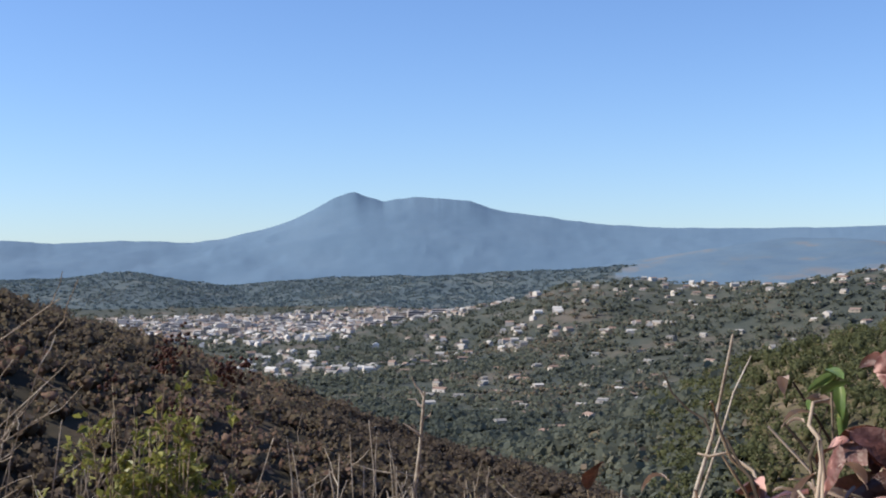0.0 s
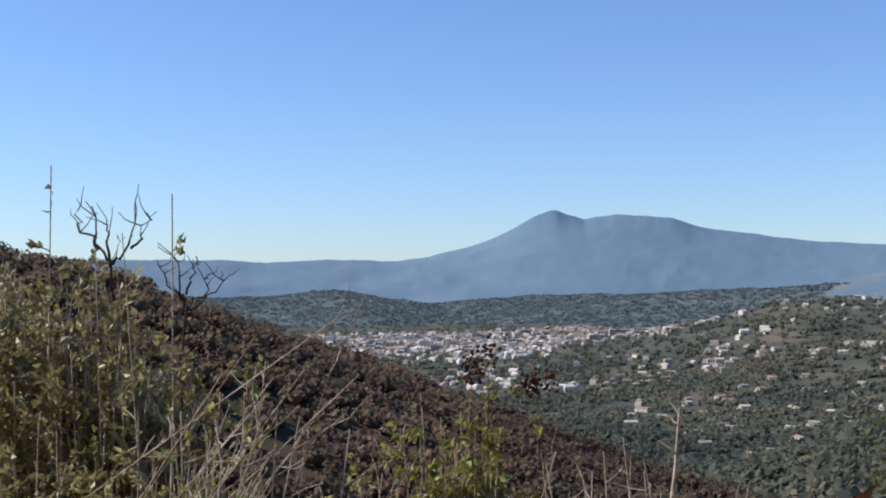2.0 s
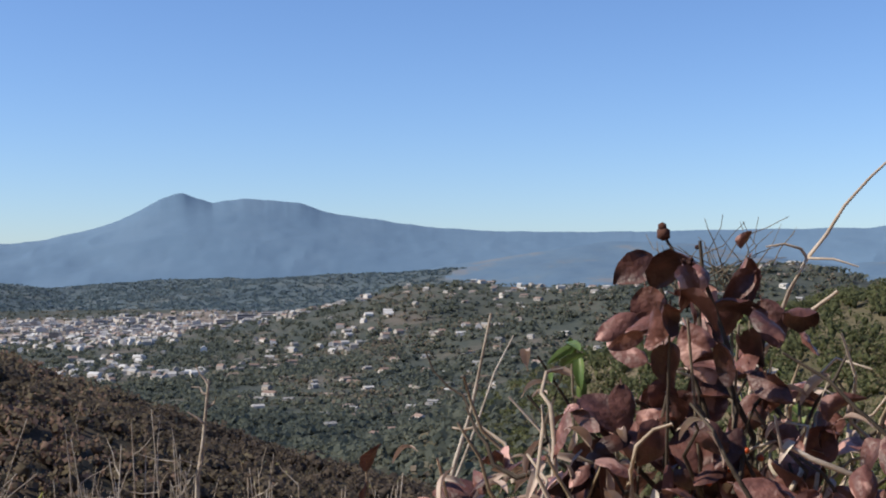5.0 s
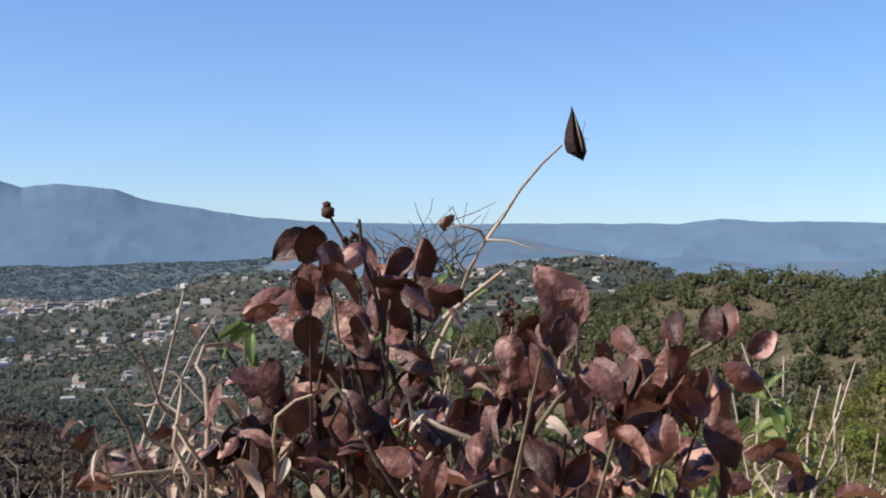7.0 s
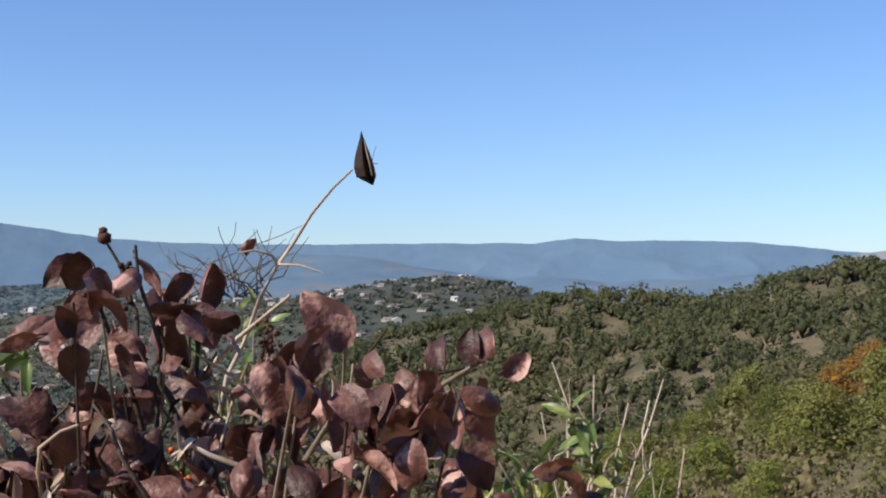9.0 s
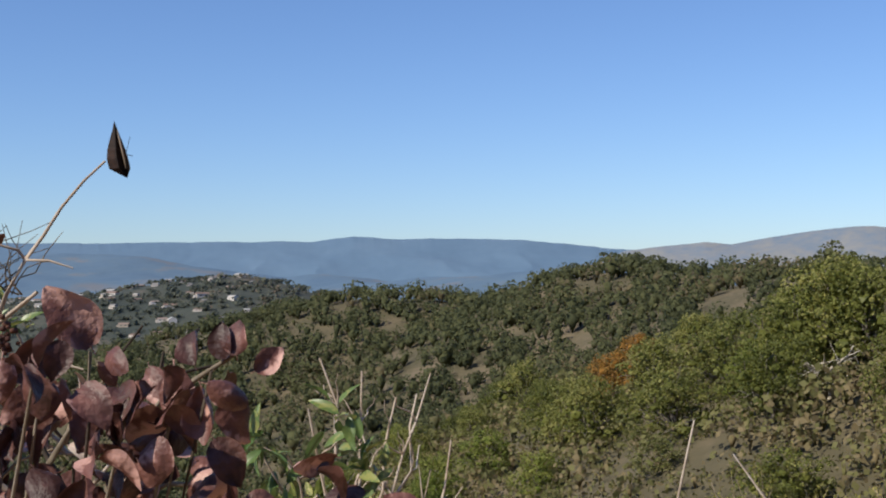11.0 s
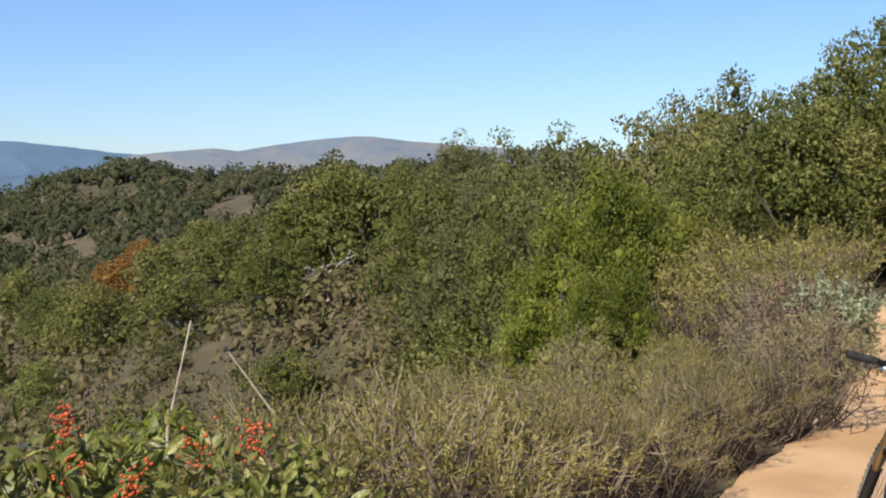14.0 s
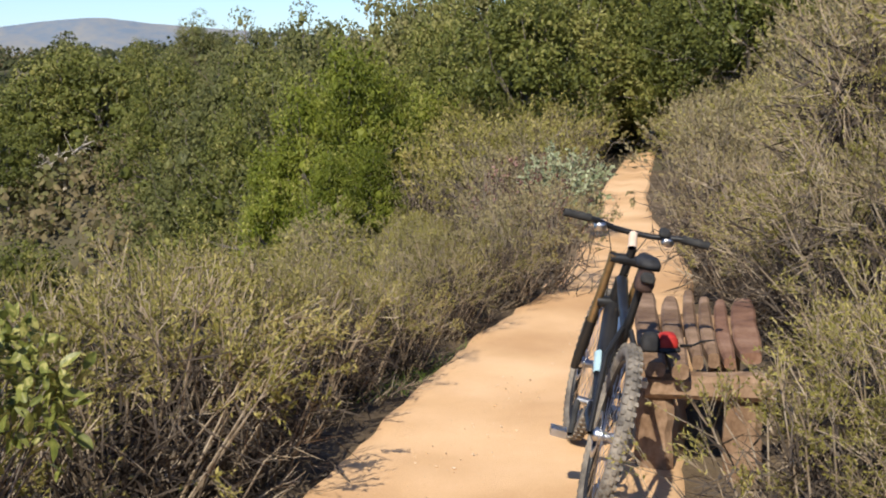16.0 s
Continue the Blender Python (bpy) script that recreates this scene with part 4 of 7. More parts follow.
# those 40 to 53 m off on the trail's line are added to block light
for az, r, top, wide in [(67.0, 31, 4.7, 0.8), (70.2, 33, 5.3, 0.8), (72.9, 35, 7.2, 0.85), (75.2, 38, 8.4, 0.9), (77.6, 33, 9.2, 0.85), (79.8, 35, 10, 0.9), (72.1, 29, 2.8, 0.75), (70.0, 28, 2.5, 0.75), (77.3, 30.5, 4.5, 0.7),
                         (75.6, 45, 5, 1.1), (73.2, 36, 4, 0.9), (77.9, 36, 5, 0.9), (76.2, 40, 5, 0.8), (74.8, 53, 5, 1.0), (73.0, 31.5, 3.2, 0.8), (78.3, 31.5, 4, 0.8), (66.6, 40, 4.6, 0.8), (69.2, 25, -0.5, 0.9), (70.8, 25.2, -0.9, 0.85), (72.2, 25.6, -1.4, 0.7)]:
    tall(oak[int(R3.integers(3))], 6.0, az, r, top, wide)

for k, (az, r, top, wide) in enumerate([(58.6, 42, 2.2, 0.8), (56.4, 50, 1.6, 0.85), (54.0, 60, 1.8, 0.85), (60.2, 47, 3.3, 0.85), (52.9, 76, 1.9, 0.85), (57.6, 58, 3.0, 0.9), (50.2, 80, 1.8, 0.95), (55.4, 74, 2.9, 0.95)]):
    tall(ridge_oak[k % 2], 12.0, az, r, top, wide)

# trees that arch over the trail where it goes into the wood
arch = [tree_proto("oak_tree", "low-branched dark oak arching over the trail", "tree", "trees by the trail", 4.6, 4.0, 12, 9000, 0.11, L_oak, M_bark, 0.1, 0.18) for _ in range(2)]
# the last stands on the trail's line, added to keep light out
for s0, k in [(26.0, 2.3), (26.5, -2.2), (28.5, 1.8), (29.0, -1.8), (31.5, 1.6), (32.0, -1.6), (35, 1.0), (36, -1.0), (39, 0.3)]:
    x, y = s0 * ALONG[0] + (float(path_centre(np.array(s0))) + k) * DOWN[0], s0 * ALONG[1] + (float(path_centre(np.array(s0))) + k) * DOWN[1]
    place_on_ground(arch[int(R3.integers(2))], x, y, 1.0, float(R3.uniform(0, 360)), 0.1)
for s0, k in [(27.5, 4.4), (28.0, -4.2), (30, -5.5), (25.5, 5.6)]:
    place_on_ground(oak[int(R3.integers(3))], *spot(s0, k), 0.75, float(R3.uniform(0, 360)), 0.1)
for e in arch:
    remove(e)

p = scatter(R3, 900, (27, 66), (40, 150), lambda x, y: np.isin(land(x, y)[1], (0, 3, 4)) & (rough_noise(x, y, 26, 3, 61) > -0.45))
for x, y in spread_out(p, 4.8)[:210]:
    az, r = math.degrees(math.atan2(x, y)), math.hypot(x, y)
    low = az < 47 and r < 75
    kinds = mid_pale if low else (mid_oak + mid_oak + mid_bay if R3.random() < 0.72 else mid_pale)
    if 38.5 < az < 41.5 and 95 < r < 120:
        kinds = [rust]
    if abs(az - 49.5) < 1.9 and 46 < r < 73:
        continue
    place_on_ground(kinds[int(R3.integers(len(kinds)))], x, y, float(R3.uniform(0.75, 1.2)), float(R3.uniform(0, 360)), 0.15, float(R3.uniform(0.8, 1.05)))
p = scatter(R3, 3000, (20, 66), (44, 160), lambda x, y: np.isin(land(x, y)[1], (0, 1, 2, 3, 4)))
far_woods("hillside_brush", "grey-brown brush filling the slopes of the gully", L_brush, p, 1.5, 2.9, 48, 0.1, R3, 0.16)
slope_bush = [tree_proto("slope_bush", "low olive and grey rounded bush on the gully side", "shrub", "bushes on the gully side", 1.3, 2.1, 6, 1500, 0.06, m, M_twig, 0.03, 0.0, 0.4, 0.2, 1.0) for m in (L_brush, L_chamise, L_pale)]
p = scatter(R3, 4000, (26, 61), (6, 48), lambda x, y: ((x * DOWN[0] + y * DOWN[1]) > 4.2) | (np.hypot(x, y) > 27.5))
for x, y in spread_out(p, 1.7)[:360]:
    place_on_ground(slope_bush[int(R3.choice(3, p=[0.4, 0.12, 0.48]))], x, y, float(R3.uniform(1.0, 1.5)), float(R3.uniform(0, 360)), 0.05, float(R3.uniform(0.7, 1.0)))
for e in slope_bush:
    remove(e)

for az, r, size in [(48.2, 76, 1.35), (49.9, 77, 1.5), (51.3, 75, 1.3), (47.0, 72, 1.0)]:
    place_on_ground(mid_oak[int(R3.integers(3))], *bearing(az, r), size, float(R3.uniform(0, 360)), 0.2)
# the pale bare limbs of a half-dead oak
OAK_R = 72.0
e = thing("dead_oak", (*bearing(49.5, OAK_R), ground_z(*bearing(49.5, OAK_R))), "bleached bare limbs of a half-dead oak", "tree")
stem_of_oak = [(np.array([[0, 0, -0.3], [0.1, 0, 1.2], [-0.1, 0.1, 1.7]]), [0.16, 0.12, 0.08])]
child("trunk", mesh_of("trunk", *tubes(stem_of_oak, 7), M_palewood, None, True), e)
for k in range(14):
    a, ln = R3.uniform(0, 6.28), R3.uniform(0.9, 2.2)
    q = np.array([math.cos(a), math.sin(a), R3.uniform(-0.1, 0.6)]) * ln
    b = np.array([-0.05, 0.05, R3.uniform(0.5, 1.6)])
    w = np.array([b, b + q * 0.35 + R3.normal(size=3) * 0.14, b + q * 0.7 + R3.normal(size=3) * 0.14, b + q])
    tw = [(w, [0.1, 0.075, 0.055, 0.025])] + [(np.array([w[2], w[2] + R3.normal(size=3) * 0.35, w[2] + R3.normal(size=3) * 0.6]), [0.04, 0.03, 0.012]) for _ in range(2)]
    child("limb", mesh_of("limb", *tubes(tw, 6), M_palewood, None, True), e)

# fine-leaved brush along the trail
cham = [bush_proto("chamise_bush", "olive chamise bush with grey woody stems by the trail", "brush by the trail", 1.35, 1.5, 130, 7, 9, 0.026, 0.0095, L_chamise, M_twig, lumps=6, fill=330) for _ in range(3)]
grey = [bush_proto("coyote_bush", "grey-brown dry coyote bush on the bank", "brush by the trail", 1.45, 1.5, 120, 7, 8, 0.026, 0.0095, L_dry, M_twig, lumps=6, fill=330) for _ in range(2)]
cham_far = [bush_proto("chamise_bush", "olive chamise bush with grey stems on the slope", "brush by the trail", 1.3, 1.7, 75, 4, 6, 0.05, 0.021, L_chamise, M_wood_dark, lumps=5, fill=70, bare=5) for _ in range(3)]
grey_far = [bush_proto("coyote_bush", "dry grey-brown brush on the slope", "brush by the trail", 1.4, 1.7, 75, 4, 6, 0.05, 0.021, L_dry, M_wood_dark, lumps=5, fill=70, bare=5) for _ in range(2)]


def plant(kinds, x, y, size, squash=1.0):
    place_on_ground(kinds[int(R3.integers(len(kinds)))], x, y, size, float(R3.uniform(0, 360)), 0.05, squash)


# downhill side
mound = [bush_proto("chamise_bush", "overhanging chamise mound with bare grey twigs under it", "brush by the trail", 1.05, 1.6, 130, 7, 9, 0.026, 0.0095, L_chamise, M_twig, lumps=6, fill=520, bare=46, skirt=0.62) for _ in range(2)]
for s, k, size in [(3.5, 1.75, 0.95), (4.25, 1.5, 1.05), (5.05, 1.42, 1.0), (5.75, 1.4, 0.9)]:
    plant(mound, *spot(s, k), size)
for s, k, size in [(4.2, 2.2, 1.0), (5.2, 2.1, 1.05), (6.2, 1.1, 0.62), (6.1, 2.0, 0.9), (6.9, 1.1, 0.55), (7.2, 2.1, 0.85), (7.6, 1.08, 0.55), (8.3, 1.05, 0.6), (8.2, 2.1, 0.8), (9.0, 1.0, 0.6),
                   (5.0, 3.3, 1.1), (6.3, 3.3, 1.05), (3.4, 2.9, 0.9), (7.6, 3.5, 0.95)]:
    plant(cham if R3.random() < 0.75 else grey, *spot(s, k), size * float(R3.uniform(0.92, 1.05)))
for x in np.arange(9.6, 26, 1.05):
    for k in np.arange(0.98 - 0.012 * x, 8.2, 1.25):
        if k > 2.0 + 0.35 * x:
            continue
        s, kk = x + R3.uniform(-0.4, 0.4), k + R3.uniform(-0.12, 0.35) + 0.6 * min(1.0, max(0.0, (x - 12) / 4))
        dense = R3.random()
        if dense < 0.08:
            continue
        plant(cham_far if dense < 0.68 else grey_far, *spot(s, kk), float(R3.uniform(0.6, 1.05)) * (0.8 if k < 1.2 else 1.0 if k < 4 else 0.9) * (1 + 0.75 * min(1.0, max(0.0, (x - 12) / 5)) * (k < 2.0)))
for x in np.arange(3.5, 9.2, 1.2):
    for k in np.arange(4.6, 9, 1.3):
        plant(cham_far, *spot(x + R3.uniform(-0.4, 0.4), k + R3.uniform(-0.4, 0.4)), float(R3.uniform(0.75, 1.05)))
# uphill bank
for x, y, size in [(3.85, -0.02, 0.72), (3.4, -0.3, 0.66), (4.05, 0.15, 0.66), (4.6, -0.18, 0.7), (5.3, -0.02, 0.66), (6.0, 0.2, 0.66), (6.7, 0.42, 0.66)]:
    plant(cham, x, y, size)
for s, k, size in [(3.5, -2.1, 0.85), (4.4, -2.2, 0.85), (5.2, -2.05, 0.85), (6.1, -1.8, 0.85), (6.9, -1.55, 0.75), (7.6, -1.4, 0.8), (8.5, -1.25, 0.85), (9.3, -1.15, 0.85), (4.0, -3.1, 1.35), (5.4, -3.0, 1.4), (6.9, -2.7, 1.4), (8.2, -2.6, 1.35),
                   (2.9, -2.6, 1.0), (2.9, -1.9, 0.75), (4.8, -2.9, 1.15), (6.4, -2.3, 1.05), (7.5, -2.1, 1.1), (8.9, -2.1, 1.15), (9.6, -3.0, 1.4)]:
    plant(grey if R3.random() < 0.5 else cham, *spot(s, k), size * float(R3.uniform(0.95, 1.1)))
for x in np.arange(10.0, 29, 1.05):
    for k in (-1.1 - 0.45 * min(1.0, (x - 10) / 5), -2.3, -3.5, -4.8):
        plant(grey_far if R3.random() < 0.55 else cham_far, *spot(x + R3.uniform(-0.3, 0.3), k + R3.uniform(-0.2, 0.1)), float(R3.uniform(0.9, 1.2)) * (1.3 if k < -3 else 1.0))
for x in np.arange(4.5, 10, 1.2):
    for k in (-4.2, -5.4):
        plant(grey_far if R3.random() < 0.6 else cham_far, *spot(x + R3.uniform(-0.3, 0.3), k + R3.uniform(-0.3, 0.3)), float(R3.uniform(1.35, 1.65)))

L_silver = leaf_material("silvery_leaves", [(0.2, 0.24, 0.12), (0.3, 0.34, 0.19), (0.42, 0.45, 0.28)], 2.0, 0.5, 0.25, 0.4)
# a silvery round bush and a red-stemmed one where the trail narrows
silver = brush_proto("silvery_bush", "silvery green round-leaved bush at the trail edge", "", 0.95, 0.42, 22, 12, 12, 0.05, 0.032, L_silver, M_twig, 0.8)
place_on_ground(silver, *spot(13.0, 0.62), 1.0, 20)
red = brush_proto("reddish_bush", "dry bush with reddish dead leaves at the trail edge", "", 0.8, 0.45, 12, 9, 9, 0.04, 0.02, L_dead, M_twig, 0.8)
place_on_ground(red, *spot(12.0, 0.78), 1.0, 70)
place_on_ground(red, *spot(13.2, 1.2), 1.1, 200)
place_on_ground(red, *bearing(57.5, 17), 1.4, 140)
for e in bay + oak + olive + ridge_oak + mid_oak + mid_bay + mid_pale + [rust] + mound + cham + grey + cham_far + grey_far + [silver, red]:
    remove(e)

M_stump = material("weathered_stump", [(0.22, 0.16, 0.10), (0.34, 0.26, 0.17), (0.42, 0.34, 0.24)], 9, 90, 0.9, 0.5, 0.004)
# pale dead stump by the trail
x, y = 7.72, 3.24
e = thing("dead_stump", (x, y, ground_z(x, y)), "bleached broken stump at the trail edge", "stump")
child("trunk", mesh_of("trunk", *tubes([(np.array([[0, 0, -0.1], [0.01, 0.02, 0.1], [-0.015, 0.0, 0.22], [0.0, 0.04, 0.34]]), [0.032, 0.026, 0.022, 0.006]),
                                         (np.array([[-0.01, 0.0, 0.2], [-0.05, 0.08, 0.38], [-0.02, 0.12, 0.52], [-0.06, 0.14, 0.62]]), [0.013, 0.01, 0.008, 0.003])], 7), M_stump, None, True), e)


def grass(name, label, pts, hgt, mat, rng, lean=0.35):
    n = len(pts)
    z = land(pts[:, 0], pts[:, 1])[0]
    b = np.stack([pts[:, 0], pts[:, 1], z - 0.02], -1)
    h = hgt * rng.uniform(0.5, 1.3, n)[:, None]
    d = np.concatenate([rng.normal(size=(n, 2)) * lean, np.ones((n, 1))], 1)
    side = unit(rng.normal(size=(n, 3)) * [1, 1, 0]) * 0.004
    mid, tip = b + d * h * 0.55, b + d * h + np.concatenate([d[:, :2] * h * 0.5, -0.1 * h], 1)
    v = np.stack([b - side, b + side, mid + side * 0.8, mid - side * 0.8, tip + side * 0.1, tip - side * 0.1], 1).reshape(-1, 3)
    t = np.arange(n)[:, None] * 6
    f = np.concatenate([t + [0, 1, 2, 3], t + [3, 2, 4, 5]])
    return tagged(new(name, mesh_of(name, v, f, mat)), label, "grass", kind="stuff")


L_straw = leaf_material("straw", [(0.18, 0.14, 0.07), (0.28, 0.22, 0.11), (0.36, 0.29, 0.16)], 2.0, 0.7, 0.2)
L_green = leaf_material("green_grass", [(0.08, 0.13, 0.02), (0.12, 0.2, 0.03), (0.18, 0.24, 0.05)], 2.0, 0.6, 0.3)
n = 3200
ss = R3.uniform(6.0, 26, n)
kk = 0.72 + np.abs(R3.normal(size=n)) * 0.5
kk = np.where(R3.random(n) < 0.3, -kk - 0.05, kk)
dd = path_centre(ss) + kk
pts = np.stack([ss * ALONG[0] + dd * DOWN[0], ss * ALONG[1] + dd * DOWN[1]], -1)
keep = ~((ss < 7.2) & (ss > 4) & (kk < 0))
grass("dry_grass", "dry straw-coloured grass along the trail edge", pts[keep], 0.12, L_straw, R3)
q = np.array(spot(6.6, 0.82)) + R3.normal(size=(500, 2)) * [0.35, 0.1]
grass("green_grass", "small patch of fresh green grass at the trail edge", q, 0.06, L_green, R3, 0.8)

# small stones and crumbs on the trail
n = 2600
ss, uu = R3.uniform(2.5, 20, n), R3.uniform(-0.62, 0.62, n)
dd = path_centre(ss) + uu
pts = np.stack([ss * ALONG[0] + dd * DOWN[0], ss * ALONG[1] + dd * DOWN[1]], -1)
zz = land(pts[:, 0], pts[:, 1])[0] + 0.03
r = R3.uniform(0.002, 0.006, n) * (1 + (R3.random(n) < 0.06))
corner = np.array([(1, 0, 0), (0, 1, 0), (-1, 0, 0), (0, -1, 0), (0, 0, 0.8), (0, 0, -1)], float)
v = np.concatenate([pts, zz[:, None]], 1)[:, None] + corner[None] * r[:, None, None] * R3.uniform(0.6, 1.3, (n, 6, 1))
f = (np.array([[0, 1, 4], [1, 2, 4], [2, 3, 4], [3, 0, 4], [1, 0, 5], [2, 1, 5], [3, 2, 5], [0, 3, 5]])[None] + (np.arange(n) * 6)[:, None, None]).reshape(-1, 3)
M_pebble = material("trail_pebbles", [(0.36, 0.24, 0.14), (0.5, 0.36, 0.23), (0.58, 0.46, 0.34)], 4, 60, 0.9, 0.2, 0.002, spread="island")
tagged(new("pebbles", mesh_of("pebbles", v.reshape(-1, 3), f, M_pebble)), "small tan stones scattered on the trail", "stones", kind="stuff")


# ---- the plants at the camera's elbow ----
R4 = np.random.default_rng(77)


def leaf_blade(name, rng, mat, length=1.0, width=0.48, curl=0.5, fold=0.35, rows=9, wavy=0.03, cup=0.0, twist=0.0):
    """One broad leaf with a midrib fold, a curl along it, a cupped or rolled width, and a short stalk."""
    u = np.linspace(0, 1, rows)
    v = np.linspace(-1, 1, 7)
    U, V = np.meshgrid(u, v, indexing="ij")
    w = np.sin(np.pi * np.clip(U * 0.97 + 0.02, 0, 1) ** 0.8) ** 0.72 * width / 2 * length * (1 + 0.09 * rough_noise(U * 5, np.sign(V) * 3, 1.0, 2, int(rng.integers(99))))
    a = curl * U * np.sign(rng.uniform(-0.3, 1))
    y = length * (np.sin(a) / max(abs(curl), 1e-3)) if abs(curl) > 0.05 else length * U
    z = -length * (1 - np.cos(a)) / max(abs(curl), 1e-3)
    if cup:
        x, lift = w * np.sin(V * cup) / cup, w * (1 - np.cos(V * cup)) / cup
    else:
        x, lift = V * w * math.cos(fold), 0 * V
    zz = lift + np.abs(V) * w * math.sin(fold) + wavy * length * rough_noise(U * 3, V * 1.3, 0.8, 2, int(rng.integers(99))) * (0.3 + np.abs(V))
    t = twist * U
    x, zz = x * np.cos(t) - zz * np.sin(t), x * np.sin(t) + zz * np.cos(t)
    P = np.stack([x, y + 0.12 * length, z + zz], -1).reshape(-1, 3)
    m = len(v)
    i, j = np.meshgrid(np.arange(rows - 1), np.arange(m - 1), indexing="ij")
    f = np.stack([i * m + j, i * m + j + 1, (i + 1) * m + j + 1, (i + 1) * m + j], -1).reshape(-1, 4)
    sv, sf = tubes([(np.array([[0, 0, 0], [0, 0.07 * length, 0.003], [0, 0.15 * length, 0]]), np.full(3, 0.012 * length))], 4)
    return mesh_of(name, np.concatenate([P, sv]), np.concatenate([f, sf + len(P)]), mat, None, True)


def hang(me, parent, place, way, size, rng, name="leaf"):
    """A leaf of its own, set at a place of its bush and pointing a way."""
    o = new(name, me)
    o.parent = parent
    q = Vector(way).to_track_quat("Y", "Z")
    o.matrix_basis = Matrix.Translation(place) @ q.to_matrix().to_4x4() @ pose(0, 0, 0, 0, rng.uniform(-70, 70), 0) @ Matrix.Scale(size, 4)
    return o


def curve_to(a, b, sag, rng, n=6, r=(0.006, 0.002), jitter=0.012):
    a, b = np.array(a, float), np.array(b, float)
    t = np.linspace(0, 1, n)[:, None]
    p = a + (b - a) * t + np.array(sag) * np.sin(np.pi * t)
    p[1:-1] += rng.normal(size=(n - 2, 3)) * jitter
    return p, np.linspace(r[0], r[1], n)


def stem_of(parent, name, lines, mat, sides=6, label=""):
    return child(name, mesh_of(name, *tubes(lines, sides), mat, None, True), parent, label)


M_pale_stem = material("pale_dry_stem", [(0.3, 0.23, 0.17), (0.42, 0.34, 0.27), (0.52, 0.45, 0.38)], 20, 200, 0.85, 0.2, 0.001)
M_grey_stem = material("grey_dry_stem", [(0.2, 0.16, 0.12), (0.33, 0.28, 0.23), (0.47, 0.42, 0.36)], 25, 200, 0.85, 0.2, 0.001)
M_berry = material("red_berries", [(0.36, 0.045, 0.014), (0.5, 0.085, 0.024), (0.58, 0.15, 0.04)], 30, 200, 0.4, 0.0, spec=0.4)
M_seed = material("dry_dark_seed_heads", [(0.03, 0.014, 0.012), (0.06, 0.025, 0.02), (0.10, 0.045, 0.03)], 30, 200, 0.9, 0.3, 0.002)
dead_blades = [leaf_blade("leaf", R4, L_dead, 1.0, R4.uniform(0.58, 0.8), R4.uniform(0.2, 1.4), R4.uniform(-0.2, 0.3), 10, 0.09, R4.uniform(0.5, 1.5) * R4.choice([-1, 1]), R4.uniform(-0.7, 0.7)) for _ in range(14)]
toyon_blades = [leaf_blade("leaf", R4, L_toyon_near, 1.0, R4.uniform(0.38, 0.48), R4.uniform(0.1, 0.5), R4.uniform(0.1, 0.4)) for _ in range(4)]
green_blades = [leaf_blade("leaf", R4, L_toyon, 1.0, R4.uniform(0.3, 0.38), R4.uniform(0.2, 0.7), R4.uniform(0.2, 0.5)) for _ in range(5)]

# the shrub with dead russet leaves, leaning out from the trail edge
bx, by = 0.4, 1.2
bz = ground_z(bx, by)
dead = thing("dead_shrub", (bx, by, bz), "shrub with curled reddish-brown dead leaves on grey stems", "shrub")
base = np.array([bx, by, bz])
CLUMPS = [(0.226, 1.045, 1.64, 4), (0.253, 1.084, 1.625, 7), (0.311, 1.123, 1.618, 8), (0.277, 1.127, 1.558, 9), (0.204, 1.138, 1.545, 9), (0.358, 1.266, 1.643, 6), (0.266, 1.120, 1.48, 11),
          (0.200, 1.178, 1.455, 4), (0.338, 1.104, 1.483, 11), (0.131, 1.282, 1.43, 2), (0.396, 1.305, 1.55, 6), (0.316, 1.166, 1.515, 10), (0.231, 1.150, 1.503, 9)]
CLUMPS += [(0.353, 0.849, 1.588, 6), (0.379, 0.943, 1.555, 9), (0.385, 0.834, 1.56, 9), (0.409, 0.825, 1.575, 7), (0.433, 0.813, 1.565, 8), (0.440, 0.76, 1.595, 2), (0.449, 0.855, 1.522, 10),
           (0.377, 0.988, 1.485, 11), (0.420, 0.919, 1.493, 11), (0.774, 1.239, 1.437, 3), (0.401, 1.196, 1.52, 8), (0.402, 0.930, 1.522, 10), (0.376, 1.095, 1.492, 8)]
for k, (x, y, z, n) in enumerate(CLUMPS):
    far = math.dist((x, y, z), (0, 0, EYE))
    tip = np.array([x, y, z]) - base
    foot = np.array([R4.uniform(-0.08, 0.08), R4.uniform(-0.06, 0.1), -0.1])
    p, r = curve_to(foot, tip, (0, 0.06, 0.08), R4, 9, (0.004, 0.0012), 0.016)
    stem_of(dead, "branch", [(p, r)], M_wood_dark if k % 3 else M_darkbark_and_shade)
    for j in range(int(n * 1.05)):
        q = tip + unit(R4.normal(size=3)) * R4.random() ** 0.4 * [0.05, 0.06, 0.042] * far
        way = R4.normal(size=3) * [1, 1, 0.6] + np.array([0, -0.25, -0.8 if R4.random() < 0.8 else 0.5])
        hang(dead_blades[int(R4.integers(14))], dead, q, way, far * R4.uniform(0.03, 0.046), R4)
# shrivelled pale leaves deeper in
L_shrivel = leaf_material("shrivelled_pale_leaves", [(0.2, 0.13, 0.1), (0.36, 0.26, 0.21), (0.5, 0.4, 0.33), (0.55, 0.48, 0.38)], 1.5, 0.6, 0.15)
pale_blades = [leaf_blade("leaf", R4, L_shrivel, 1.0, 0.3, R4.uniform(0.8, 2.2), R4.uniform(0.5, 1.0)) for _ in range(3)]
